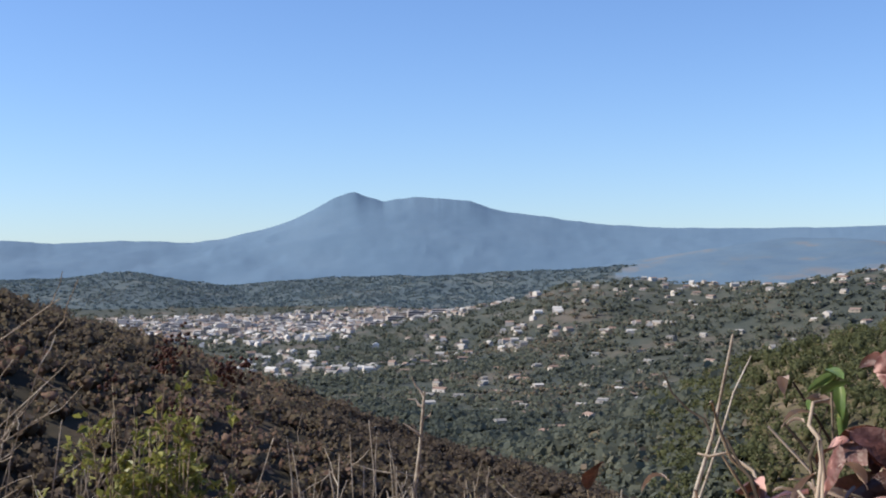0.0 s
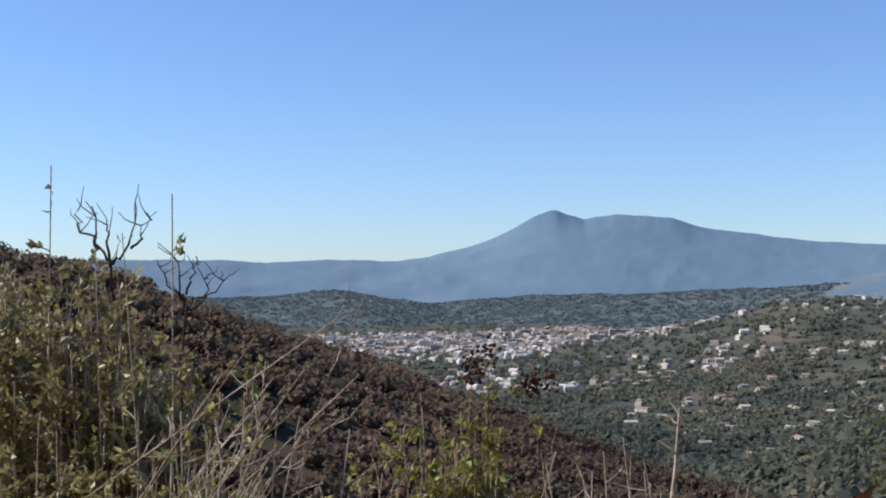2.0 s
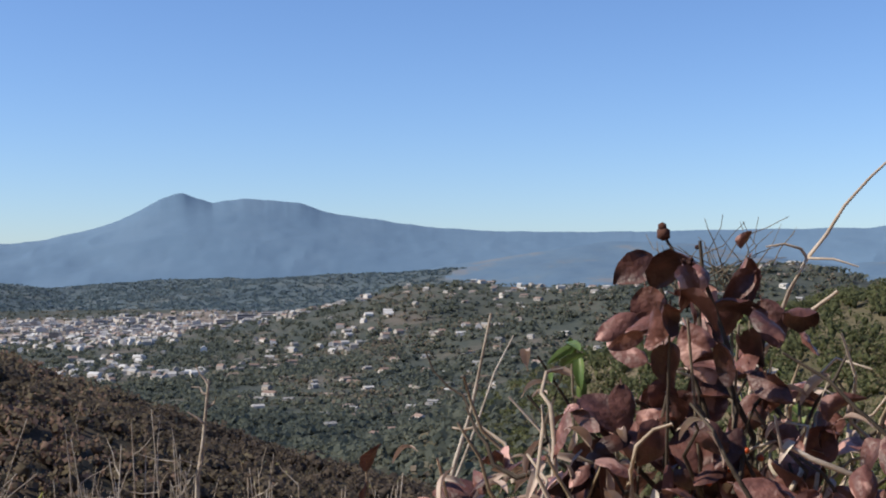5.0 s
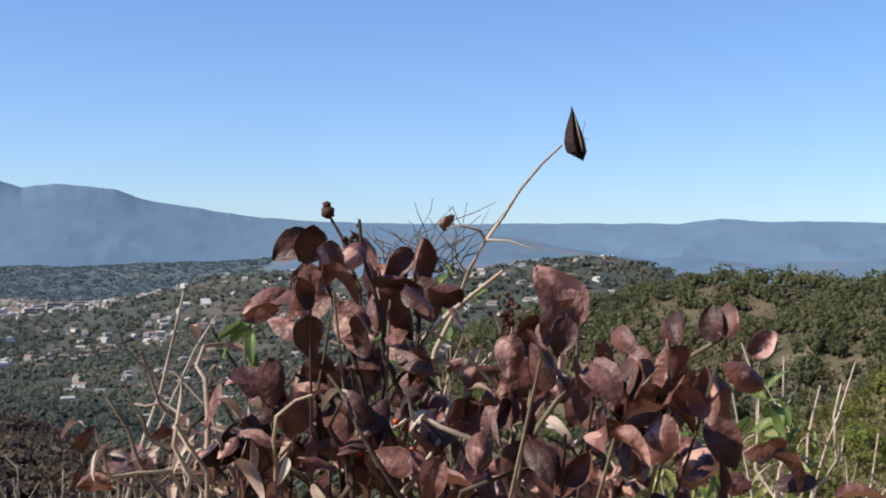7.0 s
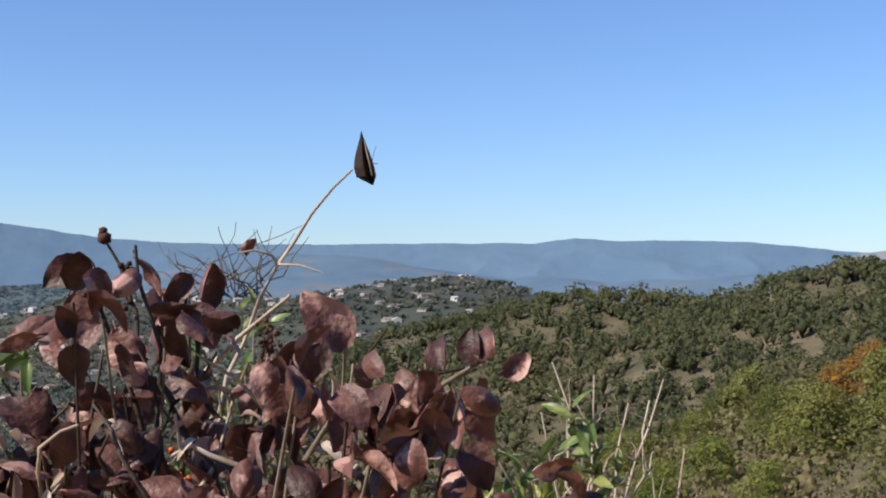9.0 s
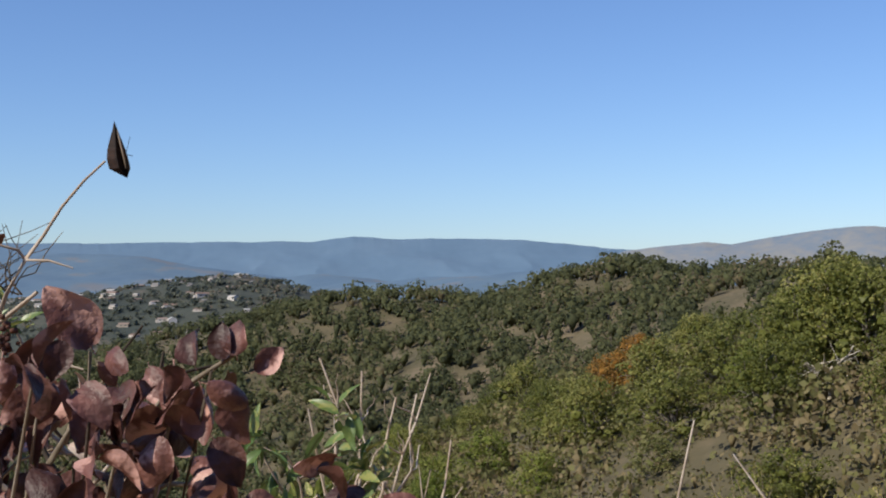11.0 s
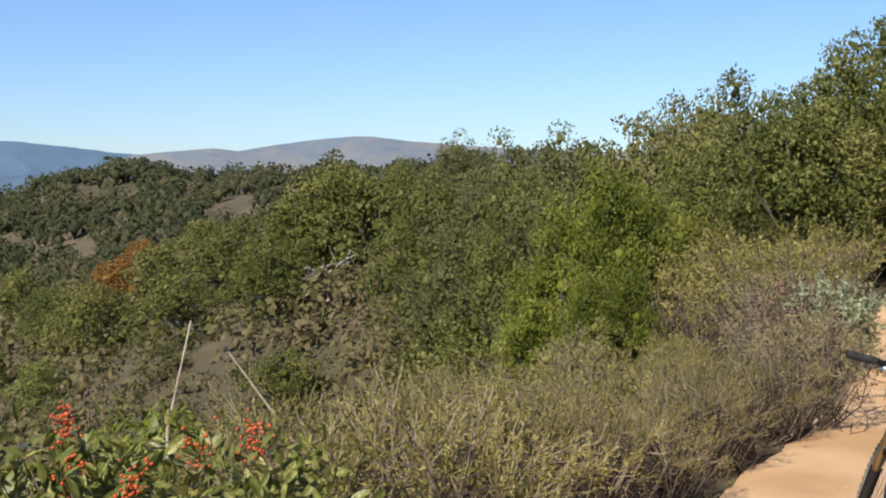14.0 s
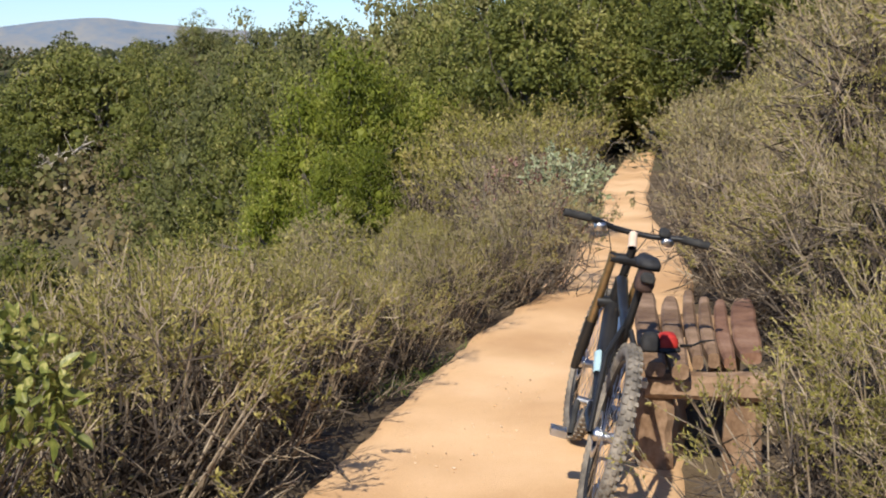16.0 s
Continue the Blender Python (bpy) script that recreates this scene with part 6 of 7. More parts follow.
for line in [((-1.7, 3.5, 0.9), (-1.69, 3.4, 1.5), (-1.687, 3.296, 1.758)), ((-1.687, 3.296, 1.758), (-1.72, 3.28, 1.82), (-1.724, 3.271, 1.91)), ((-1.687, 3.296, 1.758), (-1.64, 3.31, 1.8), (-1.618, 3.321, 1.897)),
             ((-1.687, 3.296, 1.76), (-1.69, 3.3, 1.84), (-1.7, 3.3, 1.88)), ((-1.64, 3.32, 1.8), (-1.6, 3.3, 1.82), (-1.58, 3.3, 1.89)), ((-1.7, 3.285, 1.8), (-1.76, 3.28, 1.85), (-1.77, 3.27, 1.9)),
             ((-1.66, 3.75, 1.0), (-1.655, 3.75, 1.4), (-1.649, 3.748, 1.63)), ((-1.649, 3.748, 1.63), (-1.6, 3.77, 1.65), (-1.538, 3.79, 1.726)), ((-1.649, 3.748, 1.63), (-1.67, 3.74, 1.72), (-1.657, 3.743, 1.803)),
             ((-1.65, 3.745, 1.68), (-1.62, 3.75, 1.74), (-1.61, 3.75, 1.79)), ((-1.62, 3.76, 1.645), (-1.59, 3.77, 1.69), (-1.58, 3.77, 1.73)), ((-1.65, 3.745, 1.66), (-1.7, 3.74, 1.7), (-1.73, 3.74, 1.78))]:
    q = np.array(line) - base
    t = np.linspace(0, 1, 9)
    seg = np.stack([np.interp(t, np.linspace(0, 1, 3), q[:, c]) for c in range(3)], -1) + R4.normal(size=(9, 3)) * 0.005
    stem_of(e, "shoot", [(seg, np.linspace(0.0075, 0.003, 9) if line[0][2] < 1.2 else np.linspace(0.0045, 0.0016, 9))], M_darkbark_and_shade, 5)
    for j in range(3):
        i = int(R4.integers(4, 9))
        stem_of(e, "twig", [curve_to(seg[i], seg[i] + np.array([R4.uniform(-0.06, 0.06), R4.uniform(-0.03, 0.03), R4.uniform(0.02, 0.08)]), (0, 0, 0), R4, 4, (0.002, 0.0009), 0.004)], M_darkbark_and_shade, 4)
wand_bush("bare_bush", "bare bush of arching pale grey twigs", -1.0, 1.3,
          [(-0.6, 1.37, 1.55, 0.07, 0.04, 0.06, 12), (-0.62, 1.36, 1.47, 0.09, 0.05, 0.07, 16)], M_grey_stem, None, 0.01, 8, (0.03, 0.09), 0, 0.0021, bow=1.7, fan=0.06, stretch=0.35, root=0.1,
          shoots=[(-0.544, 1.386, 1.66), (-0.552, 1.384, 1.63), (-0.586, 1.373, 1.6), (-0.56, 1.38, 1.57), (-0.645, 1.29, 1.6), (-0.699, 1.549, 1.625), (-0.51, 1.3, 1.6)])
fl = wand_bush("flowering_bush", "green small-leaved bush with dark dried flower heads", -0.375, 1.1,
               [(-0.385, 1.1, 1.555, 0.055, 0.04, 0.045, 20), (-0.37, 1.1, 1.49, 0.065, 0.05, 0.05, 28), (-0.36, 1.1, 1.41, 0.075, 0.05, 0.06, 26)], M_twig, L_fresh, 0.0088, 7, (0.018, 0.045), 9, 0.0013, fan=0.03, stretch=0.16,
               shoots=[(-0.359, 1.111, 1.62), (-0.32, 1.115, 1.598), (-0.372, 1.109, 1.61), (-0.412, 1.1, 1.6)])
base = np.array([-0.375, 1.1, fl.location.z])
for x, y, z, n in [(-0.372, 1.109, 1.618, 40), (-0.357, 1.111, 1.634, 16), (-0.325, 1.115, 1.606, 34), (-0.31, 1.115, 1.608, 12), (-0.412, 1.1, 1.605, 10), (-0.36, 1.1, 1.575, 10)]:
    cluster(fl, "flower_head", np.array([x, y, z]) - base, int(n * 1.6), [0.0048, 0.0048, 0.0065], 0.0017, M_seed, "dark red dried flower head")
wand_bush("low_green_bush", "low yellow-green bush among bare twigs", -0.55, 1.42, [(-0.56, 1.44, 1.42, 0.1, 0.07, 0.07, 40), (-0.46, 1.4, 1.38, 0.08, 0.06, 0.06, 26)], M_twig, L_fresh, 0.010, 7, (0.02, 0.05), 7, 0.0018, fan=0.05, stretch=0.2)
wand_bush("low_green_bush", "low olive bush among bare twigs", -0.75, 1.3, [(-0.75, 1.32, 1.42, 0.1, 0.08, 0.08, 40)], M_twig, L_olive, 0.010, 7, (0.02, 0.05), 7, 0.0018, fan=0.05, stretch=0.2)
wand_bush("low_green_bush", "low green bush below bare twigs", -0.3, 1.5, [(-0.3, 1.48, 1.36, 0.12, 0.07, 0.06, 34)], M_twig, L_fresh, 0.010, 7, (0.02, 0.05), 7, 0.0018, fan=0.05, stretch=0.2)
wand_bush("bare_bush", "low bush of bare pale twigs", -0.66, 1.22, [(-0.46, 1.28, 1.47, 0.09, 0.04, 0.05, 12), (-0.36, 1.33, 1.44, 0.08, 0.05, 0.05, 12)], M_grey_stem, None, 0.01, 7, (0.03, 0.08), 0, 0.002, bow=1.9, fan=0.05, stretch=0.3, root=0.1,
          shoots=[(-0.328, 1.39, 1.518), (-0.4, 1.27, 1.51), (-0.463, 1.29, 1.555), (-0.44, 1.3, 1.53)])
wand_bush("bare_bush", "low bush of bare grey twigs", -0.26, 2.05, [(-0.26, 2.1, 1.37, 0.12, 0.06, 0.06, 14), (-0.38, 2.08, 1.34, 0.08, 0.06, 0.06, 12)], M_grey_stem, None, 0.01, 7, (0.04, 0.1), 0, 0.003, bow=1.2, fan=0.08, stretch=0.35,
          shoots=[(-0.28, 2.104, 1.452), (-0.31, 2.1, 1.43), (-0.4, 2.088, 1.41)])
e = thing("dry_stick", (-0.2, 2.1, ground_z(-0.2, 2.1)), "upright pale dry stick with stubby side twigs", "stick")
base = np.array([-0.2, 2.1, e.location.z])
p = np.array([(-0.2, 2.1, base[2] - 0.1), (-0.215, 2.1, 1.0), (-0.208, 2.1, 1.34), (-0.2, 2.105, 1.4), (-0.192, 2.112, 1.497)]) - base
stem_of(e, "stem", [(p, [0.0052, 0.0046, 0.0038, 0.003, 0.0022])], M_grey_stem, 7)
for j in range(5):
    q = p[2] + (p[4] - p[2]) * R4.random()
    stem_of(e, "twig", [curve_to(q, q + np.array([R4.choice([-1, 1]) * R4.uniform(0.008, 0.028), 0, R4.uniform(0.01, 0.04)]), (0, 0, 0), R4, 4, (0.0025, 0.001), 0.003)], M_pale_stem, 4)
wand_bush("bare_bush", "low bush of bare brown twigs", 0.0, 2.1, [(-0.06, 2.08, 1.33, 0.12, 0.06, 0.05, 14), (0.05, 2.0, 1.33, 0.1, 0.06, 0.05, 12)], M_grey_stem, L_olive, 0.009, 6, (0.04, 0.1), 1, 0.0028, bow=0.4, fan=0.08, stretch=0.35)

# a leafy young tree down the slope, with tall dry stalks beside it
sapling = thing("young_bay_tree", (4.2, 4.6, ground_z(4.2, 4.6)), "yellow-green leafy young bay on the slope below the trail", "tree")
t, l, c = tree_mesh(R4, 0.72 - sapling.location.z, 1.5, 10, 4200, 0.07, L_bay, M_bark, 0.03, 0.0, 0.4)
child("trunk", t, sapling)
tagged(child("branchwork", l, sapling), kind="stuff")
child("crown", c, sapling)
for x, y, a, b in [(3.62, 3.87, (3.663, 3.864, 0.631), (3.782, 3.844, 1.078)), (4.25, 3.55, (4.185, 3.596, 0.492), (4.024, 3.865, 0.917))]:
    e = thing("dry_stalk", (x, y, ground_z(x, y)), "tall straw-coloured dry stalk", "stalk")
    base = np.array([x, y, e.location.z])
    stem_of(e, "stem", [(np.array([(x, y, base[2] - 0.05), a, b]) - base, [0.008, 0.007, 0.004])], M_pale_stem, 6)


# ---- the slatted bench ----
M_plank = material("weathered_brown_timber", [(0.12, 0.07, 0.04), (0.2, 0.125, 0.075), (0.3, 0.2, 0.13)], 7, 60, 0.85, 0.6, 0.004)
M_red_plank = material("reddish_timber", [(0.13, 0.065, 0.04), (0.2, 0.105, 0.065), (0.27, 0.16, 0.105)], 7, 60, 0.85, 0.6, 0.004)


def plank(name, size, mat, rng, bend=0.012, segs=8):
    """A split board with rounded, uneven ends; length along x, lying on z = 0."""
    L, W, T = size
    bm = bmesh.new()
    ring = []
    for i in range(segs + 1):
        u = i / segs
        e = min(u, 1 - u) * segs
        s = (0.72, 0.93)[int(e)] if e < 1.5 else 1.0
        w, t = W * s * rng.uniform(0.95, 1.05), T * rng.uniform(0.93, 1.05)
        o = bend * math.sin(u * 3 + rng.uniform(0, 0.3))
        c = min(w, t) * 0.22
        ring.append([bm.verts.new((L * u, o + y, z)) for y, z in ((-w / 2 + c, 0), (w / 2 - c, 0), (w / 2, c), (w / 2, t - c), (w / 2 - c, t), (-w / 2 + c, t), (-w / 2, t - c), (-w / 2, c))])
    for a, b in zip(ring[:-1], ring[1:]):
        for k in range(8):
            bm.faces.new((a[k], a[(k + 1) % 8], b[(k + 1) % 8], b[k]))
    bm.faces.new(ring[0][::-1])
    bm.faces.new(ring[-1])
    bmesh.ops.recalc_face_normals(bm, faces=bm.faces)
    me = bpy.data.meshes.new(name)
    bm.to_mesh(me)
    bm.free()
    me.materials.append(mat)
    return me


R5 = np.random.default_rng(9)
bx, by = 4.62, 0.98
bz = ground_z(5.4, 1.0)
bench = thing("slatted_bench", (bx, by, bz), "weathered brown bench of rough split planks beside the trail", "bench", turn=90 - 75.5)
SEAT = 0.51


def board(name, me, at, rx=0.0, rz=0.0, ry=0.0):
    o = child(name, me, bench)
    o.matrix_basis = pose(*at, rx, ry, rz)
    return o


for k, (y, x0, ln, w, rz) in enumerate([(-0.02, 0.24, 1.6, 0.105, 1.5), (-0.115, 0.2, 1.5, 0.088, 0.5), (-0.19, 0.38, 1.52, 0.058, -0.3), (-0.253, 0.42, 1.3, 0.06, -0.8)]):
    board("seat_plank", plank("seat_plank", (ln, w, 0.06), M_plank, R5), (x0, y, SEAT - 0.06), 0, rz)
for k, (y, z, x0, ln, w) in enumerate([(-0.318, 0.45, 0.4, 1.3, 0.062), (-0.41, 0.452, 0.5, 1.24, 0.115)]):
    board("seat_plank", plank("seat_plank", (ln, w, 0.05), M_red_plank, R5), (x0, y, z), -4, -1.5 - k)
for x in (0.32, 1.5):
    board("cross_beam", plank("cross_beam", (0.5, 0.12, 0.1), M_plank, R5), (x, 0.02, SEAT - 0.161), 0, -90)
    for y in (-0.03, -0.38):
        board("leg", plank("leg", (SEAT - 0.13, 0.15, 0.13), M_plank, R5), (x - 0.01 if y > -0.1 else x, y, SEAT - 0.161), 0, 0, 90)

# the small red and black pouch on it
M_red = material("red_nylon", [(0.3, 0.016, 0.014), (0.4, 0.028, 0.022), (0.46, 0.05, 0.035)], 20, 300, 0.7, 0.3, 0.001)
M_black = material("black_nylon", [(0.012, 0.012, 0.013), (0.022, 0.022, 0.024), (0.035, 0.035, 0.037)], 20, 300, 0.75, 0.3, 0.001)
M_rubber = material("black_rubber", [(0.018, 0.018, 0.018), (0.03, 0.03, 0.03), (0.05, 0.048, 0.045)], 20, 150, 0.85, 0.3, 0.001)
M_dusty = material("dusty_tyre_rubber", [(0.09, 0.08, 0.07), (0.17, 0.15, 0.125), (0.27, 0.235, 0.19)], 12, 90, 0.95, 0.4, 0.002)
M_paint = material("black_frame_paint", [(0.008, 0.008, 0.009), (0.014, 0.014, 0.015), (0.022, 0.021, 0.02)], 5, 60, 0.42, 0.05, 0.001, spec=0.35)
M_alloy = material("brushed_alloy", [(0.5, 0.5, 0.5), (0.62, 0.62, 0.62)], 20, 200, 0.35, 0.1, 0.001, metal=1.0)
M_gold = material("bronze_fork_tube", [(0.28, 0.19, 0.09), (0.36, 0.25, 0.13)], 12, 100, 0.35, 0.0, metal=0.7)
M_decal = material("pale_blue_decal", [(0.28, 0.42, 0.47), (0.4, 0.54, 0.58)], 10, 100, 0.5, 0.0)
M_tape = material("pale_stem_alloy", [(0.55, 0.42, 0.32), (0.65, 0.52, 0.42)], 20, 100, 0.4, 0.0)
M_bag = material("brown_seat_bag_nylon", [(0.035, 0.02, 0.016), (0.055, 0.032, 0.025), (0.08, 0.05, 0.04)], 20, 200, 0.8, 0.3, 0.001)


def cushion(name, size, mat, pinch=0.75):
    """A soft box: bulged and rounded."""
    bm = bmesh.new()
    bmesh.ops.create_cube(bm, size=2)
    bmesh.ops.subdivide_edges(bm, edges=bm.edges, cuts=4, use_grid_fill=True)
    for v in bm.verts:
        d = v.co.normalized() * 1.25
        c = v.co.lerp(d, 0.55)
        v.co = Vector((c.x * size[0] / 2, c.y * size[1] / 2 * (1 - (1 - pinch) * max(0, c.z)), c.z * size[2] / 2))
    me = bpy.data.meshes.new(name)
    bm.to_mesh(me)
    bm.free()
    me.materials.append(mat)
    me.polygons.foreach_set("use_smooth", [True] * len(me.polygons))
    return me


pouch = thing("pouch", (5.08, 1.03, bz + SEAT + 0.037), "small red and black zipped nylon pouch on the bench", "bag", turn=20)
child("body", cushion("body", (0.09, 0.08, 0.066), M_red), pouch, "red front panel")
o = child("side_pocket", cushion("side_pocket", (0.075, 0.075, 0.075), M_black), pouch, "black side pocket")
o.location = (-0.02, 0.07, 0.0)
o = child("trim", cushion("trim", (0.104, 0.096, 0.024), M_black), pouch, "black zip band")
o.location = (0, 0, -0.03)
stem_of(pouch, "strap", [(np.array([(0.05, -0.06, -0.03), (0.1, -0.12, -0.04), (0.16, -0.16, -0.035), (0.2, -0.22, -0.04)]), np.full(4, 0.006))], M_black, 5)

# ---- the mountain bike leaning on the bench ----
rear, front = np.array([4.16, 1.1]), np.array([5.22, 1.49])
hd = math.degrees(math.atan2(front[1] - rear[1], front[0] - rear[0]))
bike = thing("mountain_bike", (0, 0, 0), "black full-size mountain bike with dusty knobbly tyres leaning on the bench", "bicycle")
bike.matrix_world = pose(rear[0], rear[1], ground_z(*rear) + 0.045, 0, 0, hd) @ pose(0, 0, 0, 15, 0, 0)
WR, WB = 0.335, 1.09


def ring_mesh(name, radius, thick_r, thick_y, mat, n=72, m=10, z=WR):
    a, b = np.arange(n) * 2 * np.pi / n, np.arange(m) * 2 * np.pi / m
    A, B = np.meshgrid(a, b, indexing="ij")
    r = radius + thick_r * np.cos(B)
    v = np.stack([r * np.cos(A), thick_y * np.sin(B), r * np.sin(A)], -1).reshape(-1, 3)
    i, j = np.meshgrid(np.arange(n), np.arange(m), indexing="ij")
    f = np.stack([i * m + j, i * m + (j + 1) % m, ((i + 1) % n) * m + (j + 1) % m, ((i + 1) % n) * m + j], -1).reshape(-1, 4)
    return mesh_of(name, v, f, mat, None, True)


def knobs_mesh(name, mat, n=58):
    vs, fs = [], []
    q = np.array([[0, 3, 2, 1], [4, 5, 6, 7], [0, 1, 5, 4], [1, 2, 6, 5], [2, 3, 7, 6], [3, 0, 4, 7]])
    k = 0
    for i in range(n):
        for y, dz, off in ((-0.019, -0.006, 0.0), (0.0, 0.0, 0.5), (0.019, -0.006, 0.0)):
            a = 2 * math.pi * (i + off) / n
            c, s = math.cos(a), math.sin(a)
            for r in (WR - 0.008 + dz, WR + 0.001 + dz):
                for t, w in ((-0.007, -0.0065), (0.007, -0.0065), (0.007, 0.0065), (-0.007, 0.0065)):
                    vs.append((r * c - t * s, y + w, r * s + t * c))
            fs.append(q + 8 * k)
            k += 1
    return mesh_of(name, vs, np.concatenate(fs), mat)


tyre_me, tread_me = ring_mesh("tyre", WR - 0.032, 0.026, 0.027, M_dusty), knobs_mesh("tread", M_dusty)
rim_me = ring_mesh("rim", WR - 0.062, 0.009, 0.013, M_paint, 64, 6)
hub_me = mesh_of("hub", *tubes([(np.array([(0, -0.055, 0), (0, -0.045, 0), (0, 0, 0), (0, 0.045, 0), (0, 0.055, 0)]), [0.012, 0.026, 0.016, 0.026, 0.012])], 12), M_alloy, None, True)
disc_me = ring_mesh("brake_disc", 0.07, 0.012, 0.0012, M_alloy, 40, 6)
spoke_me = mesh_of("spoke", *tubes([(np.array([(0.02, 0.02, 0), (WR - 0.07, 0.0, 0.02)]), [0.0012, 0.0012])], 4), M_alloy)


def wheel(name, at, parent, turn=0.0):
    w = child(name, hub_me, parent)
    w.name = name
    w.matrix_basis = pose(*at, 0, 0, turn)
    t = child("tyre", tyre_me, w, "dusty knobbly tyre")
    tagged(child("tread", tread_me, w), kind="stuff")
    child("rim", rim_me, w)
    d = child("brake_disc", disc_me, w)
    d.location = (0, 0.04, 0)
    for k in range(28):
        s = child("spoke", spoke_me, w)
        s.matrix_basis = pose(0, 0, 0, 0, k * 360 / 28, 0) @ Matrix.Diagonal((1, 1 if k % 2 else -1, 1, 1))
    return w


def rods(name, lines, mat, parent, sides=10, label=""):
    return child(name, mesh_of(name, *tubes([(np.array(p, float), r) for p, r in lines], sides), mat, None, True), parent, label)


STEER = 4.0
wheel("rear_wheel", (0, 0, WR), bike)
bb, seat_top, head_lo, head_hi = (0.43, 0, 0.33), (0.27, 0, 0.80), (0.90, 0, 0.64), (0.855, 0, 0.76)
rods("down_tube", [([bb, (0.66, 0, 0.47), head_lo], [0.034, 0.04, 0.036])], M_paint, bike)
rods("top_tube", [([(0.31, 0, 0.66), (0.58, 0, 0.70), head_hi], [0.02, 0.022, 0.024])], M_paint, bike)
rods("seat_tube", [([bb, (0.36, 0, 0.53), (0.305, 0, 0.70)], [0.02, 0.019, 0.018])], M_paint, bike)
rods("head_tube", [([head_lo, head_hi], [0.027, 0.027])], M_paint, bike)
rods("seat_post", [([(0.305, 0, 0.68), (0.262, 0, 0.9)], [0.015, 0.015])], M_paint, bike)
for y in (-0.06, 0.06):
    rods("seat_stay", [([(0.31, y * 0.25, 0.66), (0.2, y, 0.57), (0, y * 1.1, WR)], [0.011, 0.011, 0.009])], M_paint, bike, 8)
    rods("chain_stay", [([(0.42, y * 0.6, 0.33), (0.25, y, 0.33), (0, y * 1.1, WR)], [0.013, 0.012, 0.01])], M_paint, bike, 8)
rods("shock", [([(0.36, 0, 0.60), (0.52, 0, 0.66)], [0.018, 0.014])], M_alloy, bike, 10, "rear shock with pale body")
rods("decal", [([(0.55, 0.026, 0.42), (0.65, 0.03, 0.48)], [0.019, 0.019])], M_decal, bike, 8, "pale blue frame decal")
# saddle and the pouch under it
o = child("saddle", cushion("saddle", (0.21, 0.085, 0.04), M_black, 0.9), bike, "black padded saddle")
o.location = (0.29, 0, 0.925)
for v in o.data.vertices:
    f = max(0.0, v.co.x / 0.105)
    v.co.y *= 1 - 0.68 * f
o = child("saddle_bag", cushion("saddle_bag", (0.1, 0.065, 0.075), M_bag), bike, "small dark brown seat bag")
o.location = (0.215, 0, 0.865)
o = child("rear_light", cushion("rear_light", (0.03, 0.05, 0.035), M_rubber), bike)
o.location = (0.155, 0, 0.885)
# fork, front wheel and bars turn together
steer = pose(0.875, 0, 0.7, 0, -20, 0)
fork = rods("fork_crown", [([(0, -0.07, -0.06), (0, 0, -0.05), (0, 0.07, -0.06)], [0.022, 0.028, 0.022])], M_paint, bike)
fork.matrix_basis = steer @ pose(0, 0, 0, 0, 0, STEER)
for y in (-0.065, 0.065):
    rods("fork_tube", [([(0, y, 0.17), (0.01, y, -0.2)], [0.018, 0.018])], M_gold, fork, 10, "bronze upper fork tube")
    rods("fork_leg", [([(0.01, y, -0.16), (0.02, y, -0.3), (0.035, y, -0.42)], [0.024, 0.023, 0.018])], M_paint, fork)
rods("upper_crown", [([(0, -0.075, 0.15), (0, 0, 0.158), (0, 0.075, 0.15)], [0.02, 0.024, 0.02])], M_paint, fork)
rods("steerer", [([(0, 0, -0.06), (0, 0, 0.21)], [0.018, 0.018])], M_paint, fork)
wheel("front_wheel", (WB, 0, WR), bike, STEER)
rods("stem", [([(0.01, 0, 0.205), (0.08, 0, 0.237)], [0.019, 0.018])], M_tape, fork, 10, "pale bar stem")
bar = rods("handlebar", [([(0.05, -0.3, 0.275), (0.06, -0.18, 0.27), (0.085, -0.08, 0.24), (0.085, 0, 0.237), (0.085, 0.08, 0.24), (0.06, 0.18, 0.27), (0.05, 0.3, 0.275)], [0.012] * 7)], M_paint, fork)
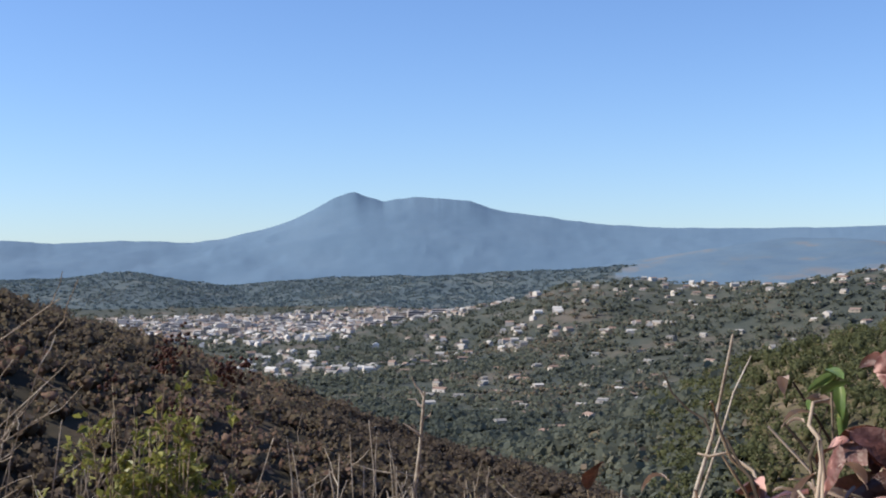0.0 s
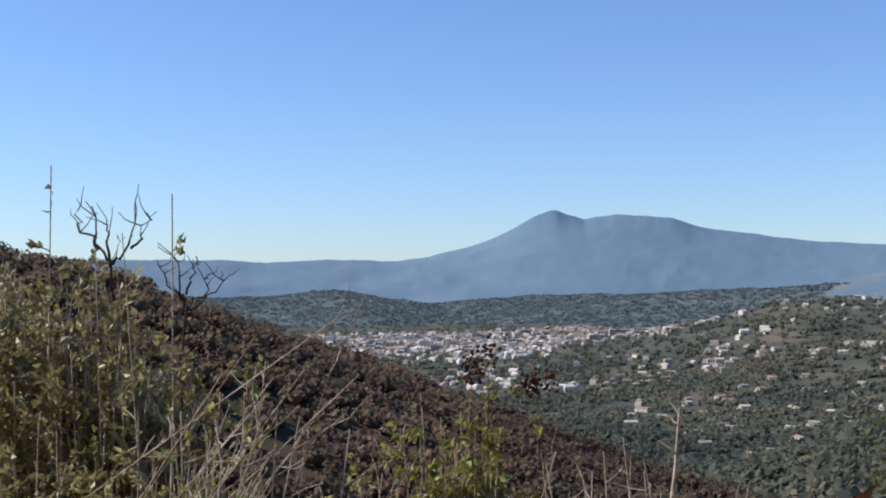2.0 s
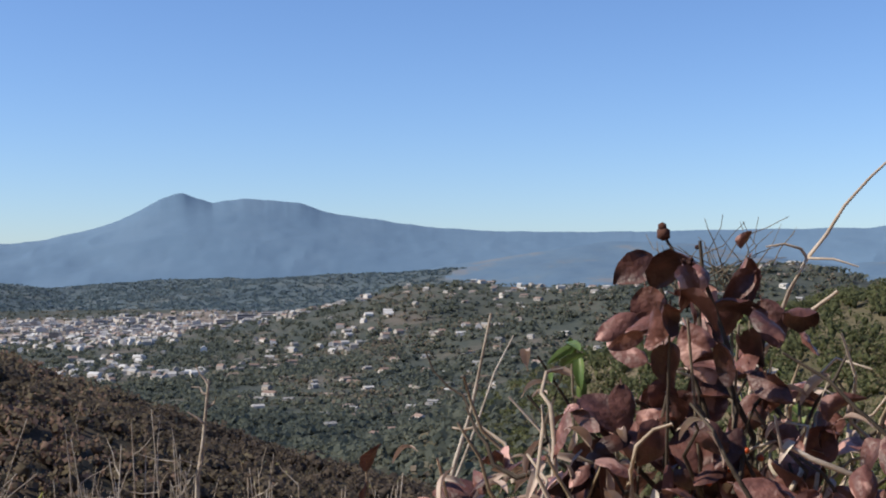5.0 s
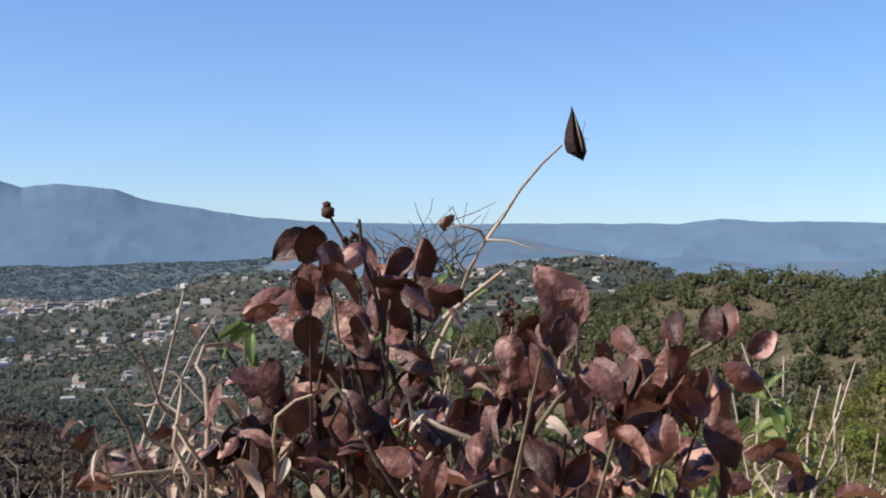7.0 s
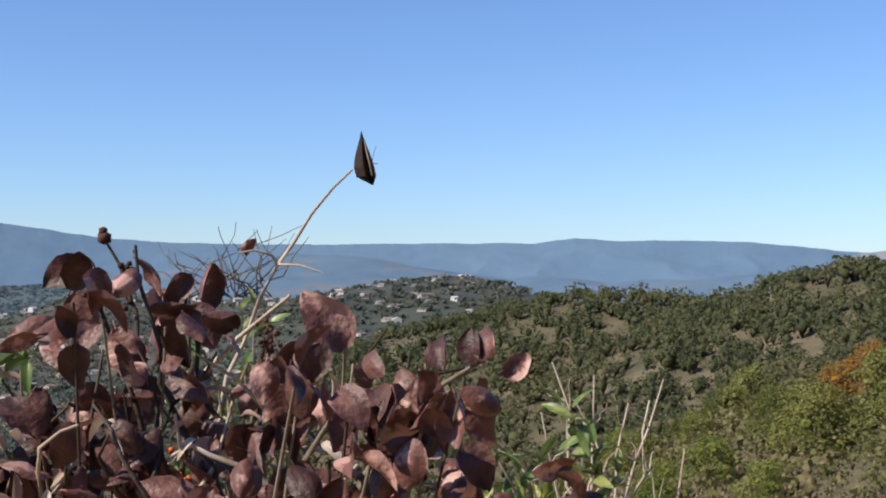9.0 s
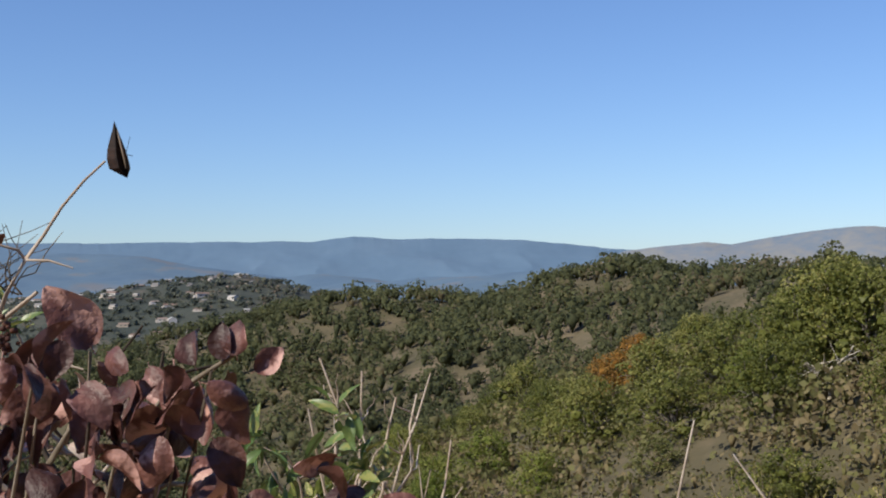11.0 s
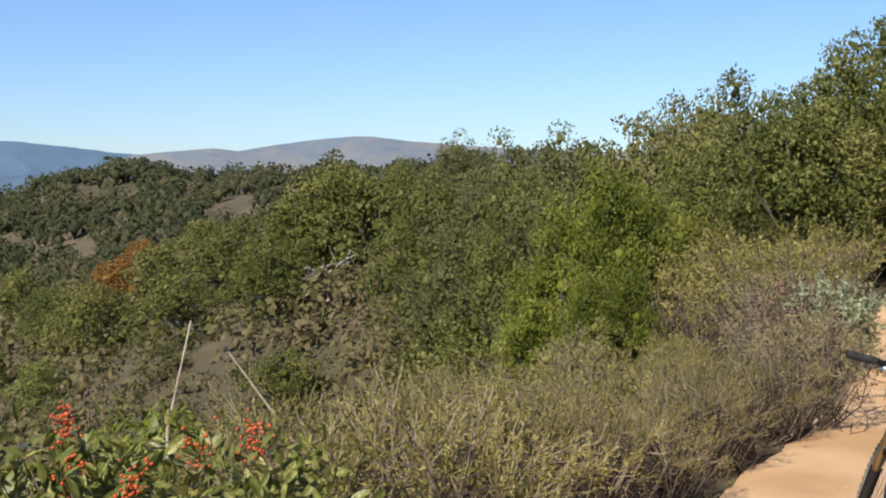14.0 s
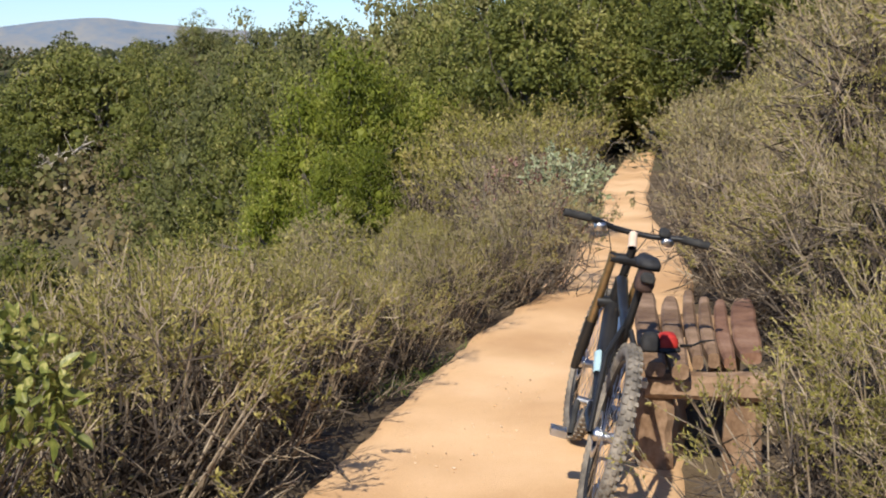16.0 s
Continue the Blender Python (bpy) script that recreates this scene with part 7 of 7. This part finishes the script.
for y in (-1, 1):
    rods("grip", [([(0.05, y * 0.302, 0.275), (0.053, y * 0.25, 0.274), (0.058, y * 0.19, 0.272)], [0.017, 0.016, 0.017])], M_rubber, fork, 12, "black rubber grip")
    rods("brake_lever", [([(0.06, y * 0.17, 0.265), (0.11, y * 0.18, 0.25), (0.1, y * 0.26, 0.24)], [0.012, 0.008, 0.005])], M_alloy, fork, 8, "silver brake lever")
    o = child("shifter", cushion("shifter", (0.05, 0.05, 0.035), M_alloy), fork, "silver shifter pod")
    o.location = (0.07, y * 0.14, 0.245)
    rods("cable", [([(0.1, y * 0.19, 0.25), (0.2, y * 0.1, 0.22), (0.16, y * 0.03, 0.05), (0.03, 0.03 * y, -0.08)], [0.0025] * 4)], M_rubber, fork, 5)
o = child("bike_computer", cushion("bike_computer", (0.05, 0.045, 0.025), M_rubber), fork, "small black bar computer")
o.location = (0.075, -0.12, 0.275)
# drive
rods("crank_axle", [([(0.43, -0.09, 0.33), (0.43, 0.09, 0.33)], [0.016, 0.016])], M_alloy, bike)
o = child("chainring", ring_mesh("chainring", 0.08, 0.01, 0.003, M_rubber, 40, 6), bike)
o.location = (0.43, -0.055, 0.33)
o = child("cassette", ring_mesh("cassette", 0.035, 0.02, 0.016, M_alloy, 32, 6), bike)
o.location = (0, -0.045, WR)
for y, dx, dz in ((-0.085, 0.14, 0.1), (0.085, -0.14, -0.1)):
    rods("crank_arm", [([(0.43, y, 0.33), (0.43 + dx, y * 1.1, 0.33 + dz)], [0.013, 0.011])], M_rubber, bike, 8)
    o = child("pedal", boxes_mesh("pedal", [(-0.03, -0.03, -0.012, 0.03, -0.02, 0.012), (-0.03, 0.02, -0.012, 0.03, 0.03, 0.012), (-0.034, -0.03, -0.013, -0.024, 0.03, 0.013), (0.024, -0.03, -0.013, 0.034, 0.03, 0.013), (-0.011, -0.03, -0.012, 0.011, 0.03, 0.012)], M_alloy), bike, "worn metal cage pedal")
    o.location = (0.43 + dx, y * 1.1 + math.copysign(0.045, y), 0.33 + dz)
o = child("derailleur", boxes_mesh("derailleur", [(-0.01, -0.075, WR - 0.14, 0.03, -0.06, WR - 0.03), (-0.02, -0.07, WR - 0.16, 0.02, -0.062, WR - 0.12)], M_rubber), bike)
